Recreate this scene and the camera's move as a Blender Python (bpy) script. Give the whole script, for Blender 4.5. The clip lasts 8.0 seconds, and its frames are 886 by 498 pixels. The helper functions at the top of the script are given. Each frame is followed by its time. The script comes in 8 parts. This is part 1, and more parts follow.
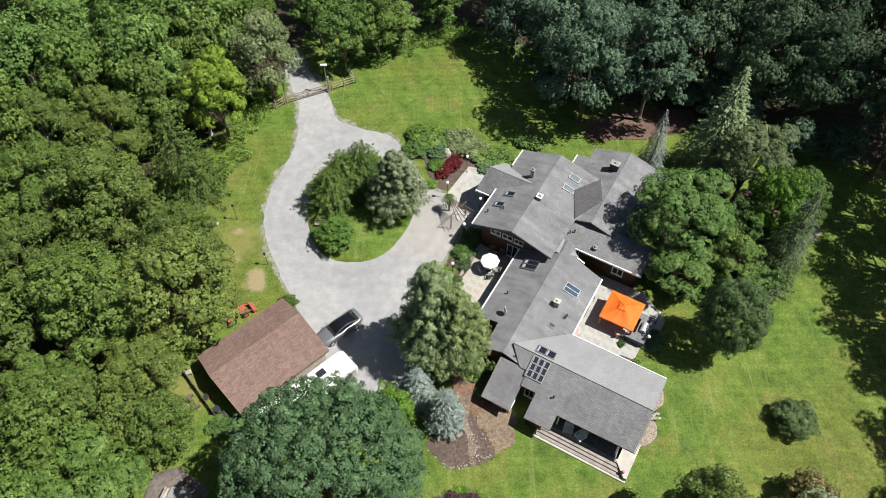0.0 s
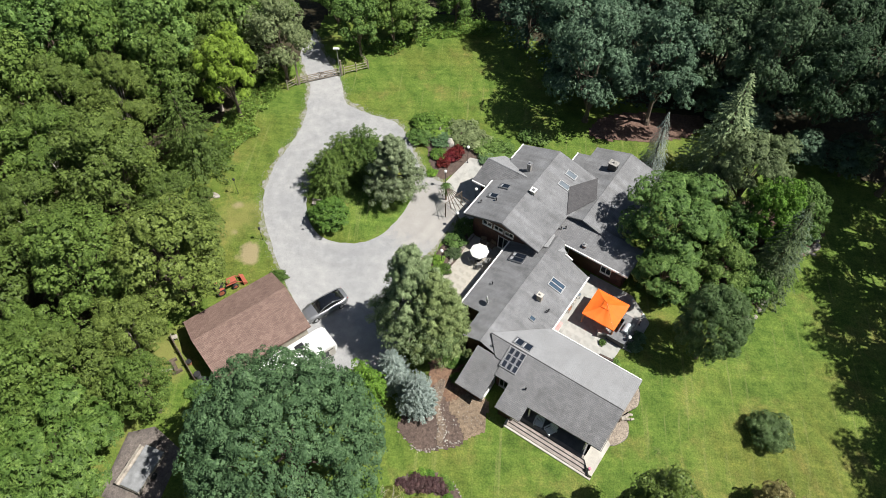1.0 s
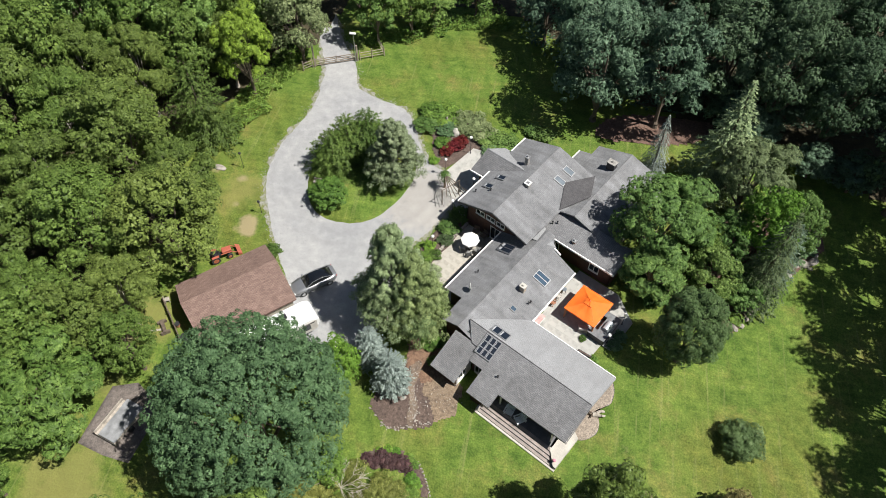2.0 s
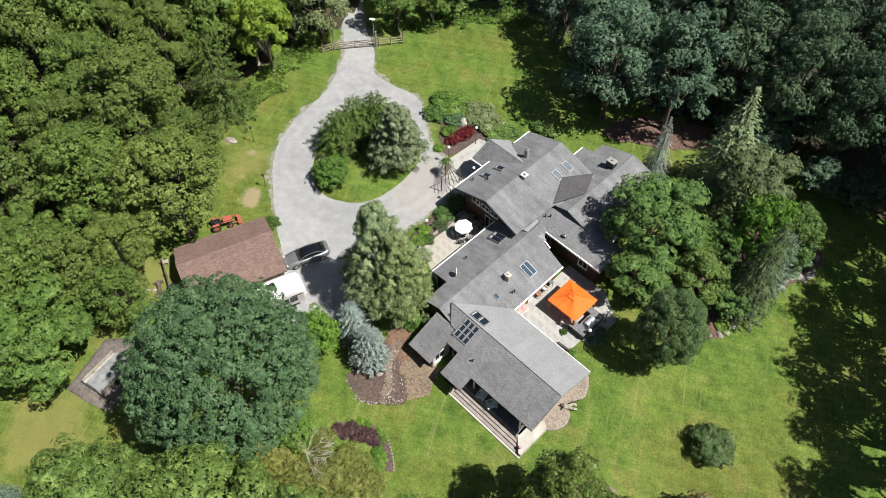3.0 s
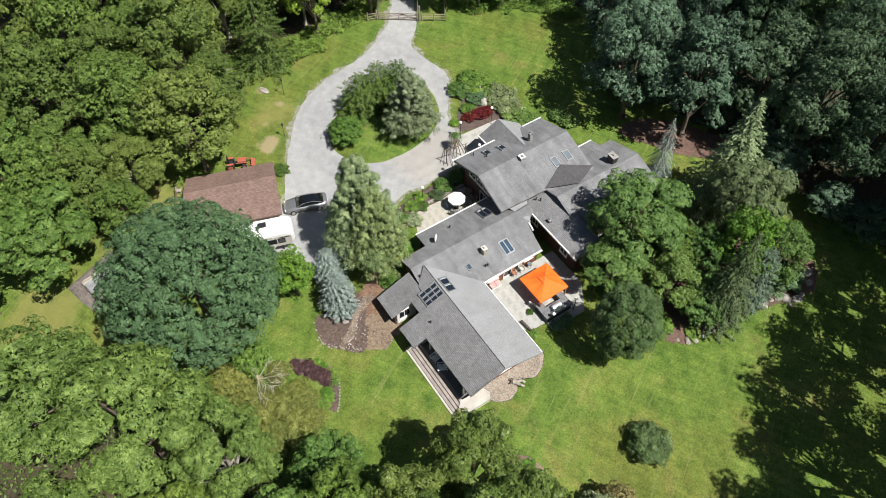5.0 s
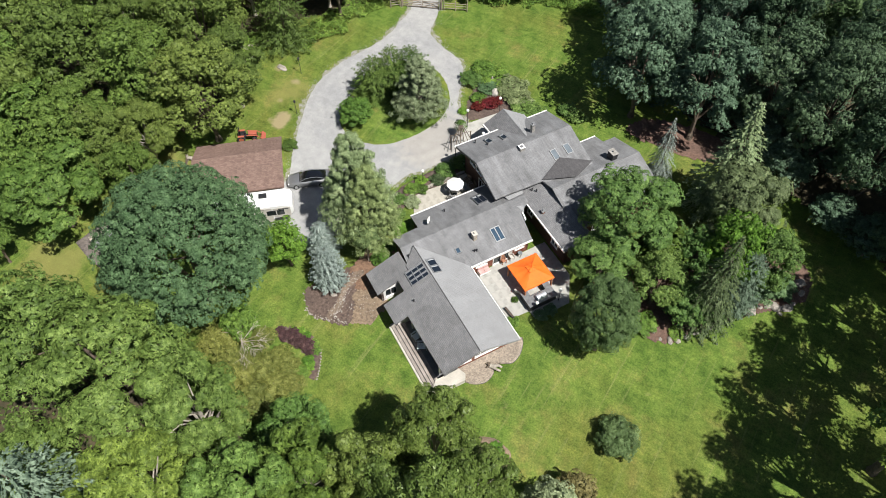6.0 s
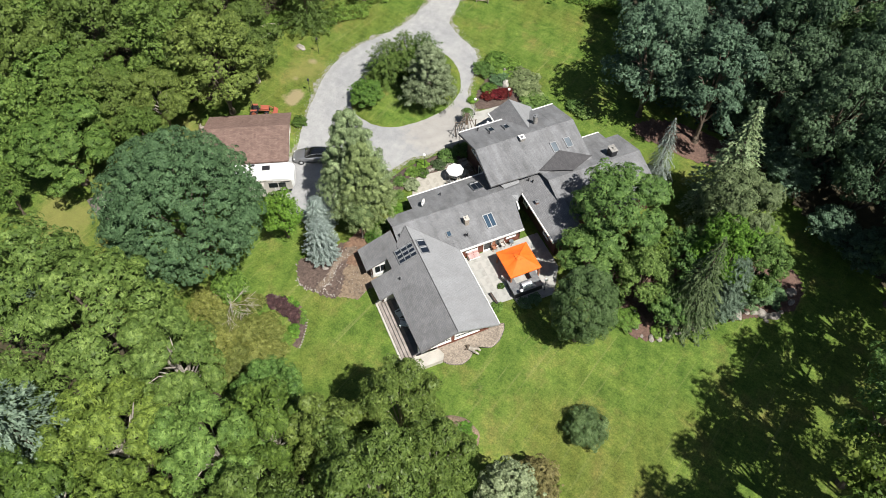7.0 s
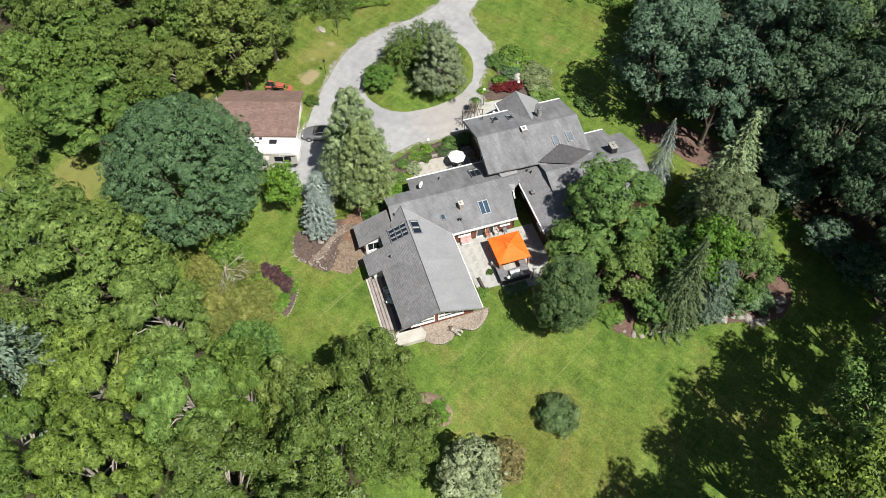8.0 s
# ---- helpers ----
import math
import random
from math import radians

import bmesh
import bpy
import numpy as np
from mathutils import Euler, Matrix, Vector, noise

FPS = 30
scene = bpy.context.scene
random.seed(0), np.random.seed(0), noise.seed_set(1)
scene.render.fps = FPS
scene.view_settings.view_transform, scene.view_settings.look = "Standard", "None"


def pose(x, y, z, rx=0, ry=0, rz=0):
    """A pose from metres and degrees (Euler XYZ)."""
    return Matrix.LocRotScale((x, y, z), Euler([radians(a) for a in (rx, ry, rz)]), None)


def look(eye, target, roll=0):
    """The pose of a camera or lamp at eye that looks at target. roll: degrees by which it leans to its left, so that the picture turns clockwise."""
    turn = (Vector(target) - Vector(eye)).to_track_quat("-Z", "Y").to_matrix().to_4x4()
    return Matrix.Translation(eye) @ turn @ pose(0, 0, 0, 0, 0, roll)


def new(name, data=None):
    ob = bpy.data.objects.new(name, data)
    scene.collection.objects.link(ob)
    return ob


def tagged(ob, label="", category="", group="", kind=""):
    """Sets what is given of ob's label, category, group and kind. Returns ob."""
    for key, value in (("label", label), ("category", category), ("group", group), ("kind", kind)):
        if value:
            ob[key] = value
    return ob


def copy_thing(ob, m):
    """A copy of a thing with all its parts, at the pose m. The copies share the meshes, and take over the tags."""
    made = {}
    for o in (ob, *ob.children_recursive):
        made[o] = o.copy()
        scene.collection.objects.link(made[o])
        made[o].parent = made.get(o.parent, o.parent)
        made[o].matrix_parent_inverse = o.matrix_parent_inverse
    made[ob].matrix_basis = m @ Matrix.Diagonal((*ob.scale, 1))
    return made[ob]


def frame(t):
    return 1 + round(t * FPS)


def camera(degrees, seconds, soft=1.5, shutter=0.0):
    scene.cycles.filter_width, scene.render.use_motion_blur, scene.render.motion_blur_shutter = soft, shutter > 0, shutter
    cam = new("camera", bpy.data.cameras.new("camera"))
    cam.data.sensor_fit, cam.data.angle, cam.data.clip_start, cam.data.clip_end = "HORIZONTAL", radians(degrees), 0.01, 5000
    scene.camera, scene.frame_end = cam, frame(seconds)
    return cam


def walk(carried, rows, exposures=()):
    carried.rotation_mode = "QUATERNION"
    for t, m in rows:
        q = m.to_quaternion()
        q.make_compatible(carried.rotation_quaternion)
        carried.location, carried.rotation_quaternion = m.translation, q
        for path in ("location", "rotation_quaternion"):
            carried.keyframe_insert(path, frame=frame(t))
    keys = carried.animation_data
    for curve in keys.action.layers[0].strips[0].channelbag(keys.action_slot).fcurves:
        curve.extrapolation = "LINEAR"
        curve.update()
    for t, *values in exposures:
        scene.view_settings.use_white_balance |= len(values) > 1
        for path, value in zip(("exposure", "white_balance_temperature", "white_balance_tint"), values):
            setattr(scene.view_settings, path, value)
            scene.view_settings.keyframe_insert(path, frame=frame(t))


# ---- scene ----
cam = camera(61.8, 8.0, soft=0.7)
# seconds, east, north, up in metres, then heading, pitch and roll in degrees
ROWS = [
    (0.0, 0.000, 0.000, 65.470, 0.001, -53.859, -0.285),
    (0.5, 2.322, -0.576, 65.371, 2.233, -53.929, -0.055),
    (1.0, 4.830, -1.208, 65.276, 4.645, -53.934, 0.090),
    (1.5, 7.489, -1.839, 65.193, 7.207, -53.899, 0.161),
    (2.0, 10.262, -2.420, 65.127, 9.887, -53.845, 0.168),
    (2.5, 13.119, -2.913, 65.083, 12.658, -53.792, 0.123),
    (3.0, 16.030, -3.288, 65.061, 15.492, -53.750, 0.037),
    (3.5, 18.970, -3.524, 65.063, 18.361, -53.730, -0.077),
    (4.0, 21.915, -3.611, 65.087, 21.240, -53.736, -0.204),
    (4.5, 24.846, -3.547, 65.130, 24.105, -53.769, -0.331),
    (5.0, 27.745, -3.338, 65.188, 26.934, -53.823, -0.441),
    (5.5, 30.598, -3.003, 65.253, 29.703, -53.891, -0.519),
    (6.0, 33.395, -2.566, 65.318, 32.392, -53.959, -0.546),
    (6.5, 36.125, -2.062, 65.373, 34.981, -54.012, -0.507),
    (7.0, 38.785, -1.537, 65.406, 37.453, -54.027, -0.380),
    (7.5, 41.370, -1.044, 65.404, 39.788, -53.980, -0.148),
    (8.0, 43.883, -0.646, 65.352, 41.972, -53.840, 0.210),
]
walk(cam, [(t, pose(x, y, z, 0, 0, yaw) @ pose(0, 0, 0, 90 + pitch) @ pose(0, 0, 0, 0, 0, roll)) for t, x, y, z, yaw, pitch, roll in ROWS])


# ---------------------------------------------------------------- light
world = bpy.data.worlds.new("world")
scene.world = world
world.use_nodes = True
wn = world.node_tree
sky = wn.nodes.new("ShaderNodeTexSky")
sky.sky_type, sky.sun_disc = "NISHITA", False
SUN_AZ, SUN_EL = -10.0, 59.0        # degrees from +x, above the horizon
sky.sun_elevation, sky.sun_rotation = radians(SUN_EL), radians(90 - SUN_AZ)
wn.links.new(sky.outputs[0], wn.nodes["Background"].inputs[0])
wn.nodes["Background"].inputs[1].default_value = 0.041
sun = new("sun", bpy.data.lights.new("sun", "SUN"))
sun.data.energy, sun.data.angle, sun.data.color = 4.8, radians(0.6), (1.0, 0.972, 0.92)
sx, sy, sz = math.cos(radians(SUN_AZ)) * math.cos(radians(SUN_EL)), math.sin(radians(SUN_AZ)) * math.cos(radians(SUN_EL)), math.sin(radians(SUN_EL))
sun.matrix_world = look((sx * 200, 40 + sy * 200, sz * 200), (0, 40, 0))
scene.view_settings.exposure = 0.48


# ---------------------------------------------------------------- materials
def nodes_of(name):
    m = bpy.data.materials.new(name)
    m.use_nodes = True
    t = m.node_tree
    return m, t, t.nodes["Principled BSDF"]


def link(t, a, b):
    t.links.new(a, b)


def noise_tex(t, scale, detail=4.0, coord="Object", rough=0.55):
    c = t.nodes.new("ShaderNodeTexCoord")
    n = t.nodes.new("ShaderNodeTexNoise")
    n.inputs["Scale"].default_value, n.inputs["Detail"].default_value = scale, detail
    n.inputs["Roughness"].default_value = rough
    link(t, c.outputs[coord], n.inputs["Vector"])
    return n


def ramp(t, fac, stops):
    r = t.nodes.new("ShaderNodeValToRGB")
    while len(r.color_ramp.elements) < len(stops):
        r.color_ramp.elements.new(0.5)
    for e, (p, c) in zip(r.color_ramp.elements, stops):
        e.position, e.color = p, (*c, 1)
    link(t, fac, r.inputs[0])
    return r


def mixc(t, fac, a, b, mode="MIX"):
    m = t.nodes.new("ShaderNodeMix")
    m.data_type, m.blend_type = "RGBA", mode
    for sock, v in ((m.inputs[0], fac), (m.inputs[6], a), (m.inputs[7], b)):
        if hasattr(v, "is_linked"):
            link(t, v, sock)
        elif isinstance(v, (int, float)):
            sock.default_value = v
        else:
            sock.default_value = (*v, 1)
    return m.outputs[2]


def math_node(t, op, a, b=0.0, c=0.0):
    m = t.nodes.new("ShaderNodeMath")
    m.operation = op
    for sock, v in zip(m.inputs, (a, b, c)):
        if hasattr(v, "is_linked"):
            link(t, v, sock)
        else:
            sock.default_value = v
    return m.outputs[0]


def bump(t, bsdf, height, strength=0.4, dist=0.05):
    b = t.nodes.new("ShaderNodeBump")
    b.inputs["Strength"].default_value, b.inputs["Distance"].default_value = strength, dist
    link(t, height, b.inputs["Height"])
    link(t, b.outputs[0], bsdf.inputs["Normal"])


def plain(name, col, rough=0.6, metal=0.0, vary=0.15, scale=3.0, fine=40.0, coat=0.0):
    """A surface with stains at a large scale and grain at a small one."""
    m, t, b = nodes_of(name)
    n1, n2 = noise_tex(t, scale), noise_tex(t, fine)
    lo, hi = tuple(c * (1 - vary) for c in col), tuple(min(1, c * (1 + vary)) for c in col)
    c1 = ramp(t, n1.outputs["Fac"], [(0.3, lo), (0.7, hi)])
    c2 = mixc(t, 0.35 * min(1, vary * 4), c1.outputs[0], n2.outputs["Fac"], "OVERLAY")
    link(t, c2, b.inputs["Base Color"])
    b.inputs["Roughness"].default_value, b.inputs["Metallic"].default_value = rough, metal
    b.inputs["Coat Weight"].default_value = coat
    bump(t, b, n2.outputs["Fac"], 0.15, 0.01)
    return m


def leaf_material(name, dark, mid, light, rough=0.5, shine=0.11, gloss=0.16):
    """Foliage: each leaf its own tint, each plant its own, light shining through."""
    m, t, b = nodes_of(name)
    g = t.nodes.new("ShaderNodeNewGeometry")
    o = t.nodes.new("ShaderNodeObjectInfo")
    n = noise_tex(t, 1.1, 3.0)
    f = math_node(t, "MULTIPLY_ADD", g.outputs["Random Per Island"], 0.28, math_node(t, "MULTIPLY_ADD", n.outputs["Fac"], 0.95, -0.14))
    r = ramp(t, f, [(0.05, tuple(c * 0.5 for c in dark)), (0.45, mid), (0.95, tuple(c * 1.35 for c in light))])
    h = t.nodes.new("ShaderNodeHueSaturation")
    link(t, math_node(t, "MULTIPLY_ADD", o.outputs["Random"], 0.022, 0.491), h.inputs["Hue"])
    link(t, math_node(t, "MULTIPLY_ADD", o.outputs["Random"], -0.36, 1.18), h.inputs["Value"])
    link(t, r.outputs[0], h.inputs["Color"])
    link(t, h.outputs[0], b.inputs["Base Color"])
    b.inputs["Roughness"].default_value = rough
    b.inputs["Specular IOR Level"].default_value = gloss
    tr = t.nodes.new("ShaderNodeBsdfTranslucent")
    link(t, h.outputs[0], tr.inputs["Color"])
    mx = t.nodes.new("ShaderNodeMixShader")
    mx.inputs[0].default_value = shine
    link(t, b.outputs[0], mx.inputs[1])
    link(t, tr.outputs[0], mx.inputs[2])
    link(t, mx.outputs[0], t.nodes["Material Output"].inputs[0])
    return m


def lawn_material():
    m, t, b = nodes_of("lawn_grass")
    big, mid, fine = noise_tex(t, 0.06, 3), noise_tex(t, 0.45, 5), noise_tex(t, 6.0, 4)
    base = ramp(t, mid.outputs["Fac"], [(0.25, (0.064, 0.117, 0.019)), (0.5, (0.099, 0.162, 0.027)), (0.75, (0.142, 0.200, 0.041))])
    blot = noise_tex(t, 0.22, 7, rough=0.68)
    dry = ramp(t, big.outputs["Fac"], [(0.46, (0, 0, 0)), (0.66, (0.6, 0.6, 0.6))])
    c = mixc(t, dry.outputs[0], base.outputs[0], (0.138, 0.138, 0.030))
    tan = ramp(t, blot.outputs["Fac"], [(0.52, (0, 0, 0)), (0.68, (0.75, 0.75, 0.75))])
    c = mixc(t, tan.outputs[0], c, (0.190, 0.172, 0.052))
    deep = ramp(t, blot.outputs["Fac"], [(0.30, (0.6, 0.6, 0.6)), (0.45, (0, 0, 0))])
    c = mixc(t, deep.outputs[0], c, (0.050, 0.100, 0.016))
    # mown stripes
    co = t.nodes.new("ShaderNodeTexCoord")
    mp = t.nodes.new("ShaderNodeMapping")
    mp.inputs["Rotation"].default_value[2] = radians(-27)
    link(t, co.outputs["Object"], mp.inputs["Vector"])
    w = t.nodes.new("ShaderNodeTexWave")
    w.inputs["Scale"].default_value, w.inputs["Distortion"].default_value = 0.16, 0.7
    w.inputs["Detail Scale"].default_value = 0.4
    link(t, mp.outputs[0], w.inputs["Vector"])
    c = mixc(t, math_node(t, "MULTIPLY", w.outputs["Fac"], 0.22), c, (0.160, 0.232, 0.044))
    # streaks along the mower's way, and clover patches
    mp2 = t.nodes.new("ShaderNodeMapping")
    mp2.inputs["Rotation"].default_value[2] = radians(50)
    mp2.inputs["Scale"].default_value = (0.12, 1.5, 1.0)
    link(t, co.outputs["Object"], mp2.inputs["Vector"])
    st = t.nodes.new("ShaderNodeTexNoise")
    st.inputs["Scale"].default_value, st.inputs["Detail"].default_value = 1.0, 5.0
    link(t, mp2.outputs[0], st.inputs["Vector"])
    sr = ramp(t, st.outputs["Fac"], [(0.3, (0.74, 0.78, 0.72)), (0.5, (1.0, 1.0, 1.0)), (0.7, (1.34, 1.26, 1.25))])
    c = mixc(t, 0.55, c, sr.outputs[0], "MULTIPLY")
    pn = noise_tex(t, 1.5, 7, rough=0.7)
    pr_ = ramp(t, pn.outputs["Fac"], [(0.32, (0.58, 0.70, 0.62)), (0.48, (1.0, 1.0, 1.0)), (0.70, (1.62, 1.40, 1.5))])
    c = mixc(t, 0.62, c, pr_.outputs[0], "MULTIPLY")
    mp3 = t.nodes.new("ShaderNodeMapping")
    mp3.inputs["Rotation"].default_value[2] = radians(-27)
    mp3.inputs["Scale"].default_value = (2.6, 0.10, 1.0)
    link(t, co.outputs["Object"], mp3.inputs["Vector"])
    fl = t.nodes.new("ShaderNodeTexNoise")
    fl.inputs["Scale"].default_value, fl.inputs["Detail"].default_value = 1.0, 3.0
    link(t, mp3.outputs[0], fl.inputs["Vector"])
    flr = ramp(t, fl.outputs["Fac"], [(0.60, (0, 0, 0)), (0.72, (0.45, 0.45, 0.45))])
    c = mixc(t, flr.outputs[0], c, (0.230, 0.245, 0.085))
    f = ramp(t, fine.outputs["Fac"], [(0.3, (0.55, 0.55, 0.55)), (0.7, (1.32, 1.32, 1.32))])
    c = mixc(t, 0.55, c, f.outputs[0], "MULTIPLY")
    # dry grass west of the garage and towards the woods
    for px, py, pr in ((-26.5, 13.0, 6.0), (-25.5, 31.0, 4.5), (-27.0, 23.0, 3.0), (-22.0, 48.5, 4.0)):
        d = t.nodes.new("ShaderNodeVectorMath")
        d.operation = "DISTANCE"
        link(t, co.outputs["Object"], d.inputs[0])
        d.inputs[1].default_value = (px, py, 0)
        e = math_node(t, "MULTIPLY_ADD", mid.outputs["Fac"], pr * 1.7, math_node(t, "MULTIPLY", d.outputs["Value"], -1.0))
        e = math_node(t, "MULTIPLY", math_node(t, "MINIMUM", math_node(t, "MAXIMUM", math_node(t, "MULTIPLY", e, 0.4), 0.0), 1.0), 0.62)
        c = mixc(t, e, c, (0.245, 0.225, 0.075))
    # worn earth spots on the lawn
    for px, py, pr in ((-20.0, 43.85, 2.0), (-26.2, 51.3, 1.0), (-22.9, 50.5, 0.9), (-22.2, 46.6, 0.6), (33.5, 33.8, 1.3), (31.0, 40.0, 1.2), (22.5, 25.5, 1.3), (-27.5, 29.0, 2.2)):
        d = t.nodes.new("ShaderNodeVectorMath")
        d.operation = "DISTANCE"
        link(t, co.outputs["Object"], d.inputs[0])
        d.inputs[1].default_value = (px, py, 0)
        e = math_node(t, "MULTIPLY_ADD", mid.outputs["Fac"], pr * 1.6, math_node(t, "MULTIPLY", d.outputs["Value"], -1.0))
        e = math_node(t, "MULTIPLY", math_node(t, "MINIMUM", math_node(t, "MAXIMUM", math_node(t, "MULTIPLY", e, 1.6), 0.0), 1.0), 0.85)
        c = mixc(t, e, c, (0.33, 0.265, 0.155))
    link(t, c, b.inputs["Base Color"])
    b.inputs["Roughness"].default_value = 0.8
    b.inputs["Specular IOR Level"].default_value = 0.15
    bump(t, b, fine.outputs["Fac"], 0.7, 0.12)
    return m


def gravel_material(name, lo, hi, scale=1.0, patch=0.8, pick=0.6):
    m, t, b = nodes_of(name)
    big, mid = noise_tex(t, 0.25 * scale, 5), noise_tex(t, 2.2 * scale, 6)
    co = t.nodes.new("ShaderNodeTexCoord")
    v = t.nodes.new("ShaderNodeTexVoronoi")
    v.inputs["Scale"].default_value = 9 * scale
    link(t, co.outputs["Object"], v.inputs["Vector"])
    c = ramp(t, mid.outputs["Fac"], [(0.3, lo), (0.62, hi)])
    d = ramp(t, big.outputs["Fac"], [(0.35, (0.72, 0.72, 0.74)), (0.6, (1.05, 1.04, 1.02))])
    c = mixc(t, patch, c.outputs[0], d.outputs[0], "MULTIPLY")
    g = ramp(t, v.outputs["Color"], [(0.1, (0.6, 0.58, 0.56)), (0.5, (0.95, 0.94, 0.93)), (0.9, (1.35, 1.33, 1.3))])
    c = mixc(t, pick, c, g.outputs[0], "MULTIPLY")
    link(t, c, b.inputs["Base Color"])
    b.inputs["Roughness"].default_value = 0.9
    bump(t, b, v.outputs["Distance"], 0.5, 0.04)
    return m


def drive_material():
    """Pale crushed stone: darker wheel tracks, a sandy worn stretch, single darker stones."""
    m, t, b = nodes_of("drive_gravel")
    big, mid, fine = noise_tex(t, 0.16, 4), noise_tex(t, 1.1, 7, rough=0.7), noise_tex(t, 11.0, 5, rough=0.7)
    co = t.nodes.new("ShaderNodeTexCoord")
    c = ramp(t, mid.outputs["Fac"], [(0.3, (0.292, 0.292, 0.292)), (0.55, (0.35, 0.35, 0.349)), (0.75, (0.43, 0.426, 0.42))]).outputs[0]
    s = ramp(t, big.outputs["Fac"], [(0.35, (0.84, 0.845, 0.86)), (0.62, (1.08, 1.07, 1.05))])
    c = mixc(t, 0.8, c, s.outputs[0], "MULTIPLY")
    d = t.nodes.new("ShaderNodeVectorMath")
    d.operation = "DISTANCE"
    link(t, co.outputs["Object"], d.inputs[0])
    d.inputs[1].default_value = (-1.2, 51.0, 0)
    e = math_node(t, "MULTIPLY_ADD", mid.outputs["Fac"], 4.0, math_node(t, "MULTIPLY_ADD", d.outputs["Value"], -0.4, 0.4))
    e = math_node(t, "MULTIPLY", math_node(t, "MINIMUM", math_node(t, "MAXIMUM", e, 0.0), 1.0), 0.45)
    c = mixc(t, e, c, (0.40, 0.36, 0.31))
    # wheel tracks round the island
    d2 = t.nodes.new("ShaderNodeVectorMath")
    d2.operation = "DISTANCE"
    link(t, co.outputs["Object"], d2.inputs[0])
    d2.inputs[1].default_value = (-9.2, 53.6, 0)
    rr = math_node(t, "MULTIPLY_ADD", mid.outputs["Fac"], 0.9, d2.outputs["Value"])
    tr = ramp(t, math_node(t, "MULTIPLY", math_node(t, "ABSOLUTE", math_node(t, "SUBTRACT", math_node(t, "ABSOLUTE", math_node(t, "SUBTRACT", rr, 10.2)), 0.8)), 1.0), [(0.1, (0.86, 0.86, 0.87)), (0.55, (1.0, 1.0, 1.0))])
    c = mixc(t, 0.35, c, tr.outputs[0], "MULTIPLY")
    g = ramp(t, fine.outputs["Fac"], [(0.30, (0.52, 0.52, 0.53)), (0.44, (0.96, 0.96, 0.96)), (0.75, (1.16, 1.16, 1.16))])
    c = mixc(t, 0.9, c, g.outputs[0], "MULTIPLY")
    link(t, c, b.inputs["Base Color"])
    b.inputs["Roughness"].default_value = 0.92
    bump(t, b, fine.outputs["Fac"], 0.5, 0.05)
    return m


def verge_material():
    """Thin dry grass growing through loose gravel."""
    m, t, b = nodes_of("gravel_verge")
    n1, n2 = noise_tex(t, 1.6, 6, rough=0.7), noise_tex(t, 9.0, 4, rough=0.7)
    grass = ramp(t, n2.outputs["Fac"], [(0.3, (0.09, 0.125, 0.030)), (0.7, (0.22, 0.22, 0.085))])
    stone = ramp(t, n2.outputs["Fac"], [(0.3, (0.20, 0.19, 0.165)), (0.7, (0.36, 0.35, 0.32))])
    k = ramp(t, n1.outputs["Fac"], [(0.42, (0, 0, 0)), (0.58, (1, 1, 1))])
    link(t, mixc(t, k.outputs[0], grass.outputs[0], stone.outputs[0]), b.inputs["Base Color"])
    b.inputs["Roughness"].default_value = 0.9
    bump(t, b, n2.outputs["Fac"], 0.5, 0.04)
    return m


def shingle_material(name, lo, hi, course=0.14, along="X", streak=0.35, gap=0.009):
    """Roof shingles in courses, with tabs of different tint and long weather streaks."""
    m, t, b = nodes_of(name)
    co = t.nodes.new("ShaderNodeTexCoord")
    br = t.nodes.new("ShaderNodeTexBrick")
    mp = t.nodes.new("ShaderNodeMapping")
    if along == "Y":
        mp.inputs["Rotation"].default_value[2] = radians(90)
    link(t, co.outputs["Object"], mp.inputs["Vector"])
    link(t, mp.outputs[0], br.inputs["Vector"])
    br.inputs["Scale"].default_value = 1.0
    br.inputs["Brick Width"].default_value, br.inputs["Row Height"].default_value = 0.33, course
    br.inputs["Mortar Size"].default_value, br.inputs["Mortar Smooth"].default_value = gap, 0.6
    br.inputs["Color1"].default_value, br.inputs["Color2"].default_value = (*lo, 1), (*hi, 1)
    br.inputs["Mortar"].default_value = (*(c * 0.66 for c in lo), 1)
    n1, n2 = noise_tex(t, 0.45, 7, rough=0.65), noise_tex(t, 9, 4, rough=0.7)
    s = ramp(t, n1.outputs["Fac"], [(0.3, (1 - streak,) * 3), (0.7, (1 + streak * 0.5,) * 3)])
    c = mixc(t, 1.0, br.outputs["Color"], s.outputs[0], "MULTIPLY")
    ms = t.nodes.new("ShaderNodeMapping")
    ms.inputs["Scale"].default_value = (0.16, 1.7, 1.0) if along == "Y" else (1.7, 0.16, 1.0)
    link(t, co.outputs["Object"], ms.inputs["Vector"])
    ns = t.nodes.new("ShaderNodeTexNoise")
    ns.inputs["Scale"].default_value, ns.inputs["Detail"].default_value = 1.0, 5.0
    link(t, ms.outputs[0], ns.inputs["Vector"])
    sr = ramp(t, ns.outputs["Fac"], [(0.32, (0.78, 0.77, 0.76)), (0.5, (1.0, 1.0, 1.0)), (0.7, (1.10, 1.10, 1.11))])
    c = mixc(t, min(1.0, streak * 2.6), c, sr.outputs[0], "MULTIPLY")
    g = ramp(t, n2.outputs["Fac"], [(0.3, (0.8, 0.8, 0.8)), (0.7, (1.2, 1.2, 1.2))])
    c = mixc(t, 0.7, c, g.outputs[0], "MULTIPLY")
    link(t, c, b.inputs["Base Color"])
    b.inputs["Roughness"].default_value = 0.85
    bump(t, b, br.outputs["Fac"], -0.3, 0.012)
    return m


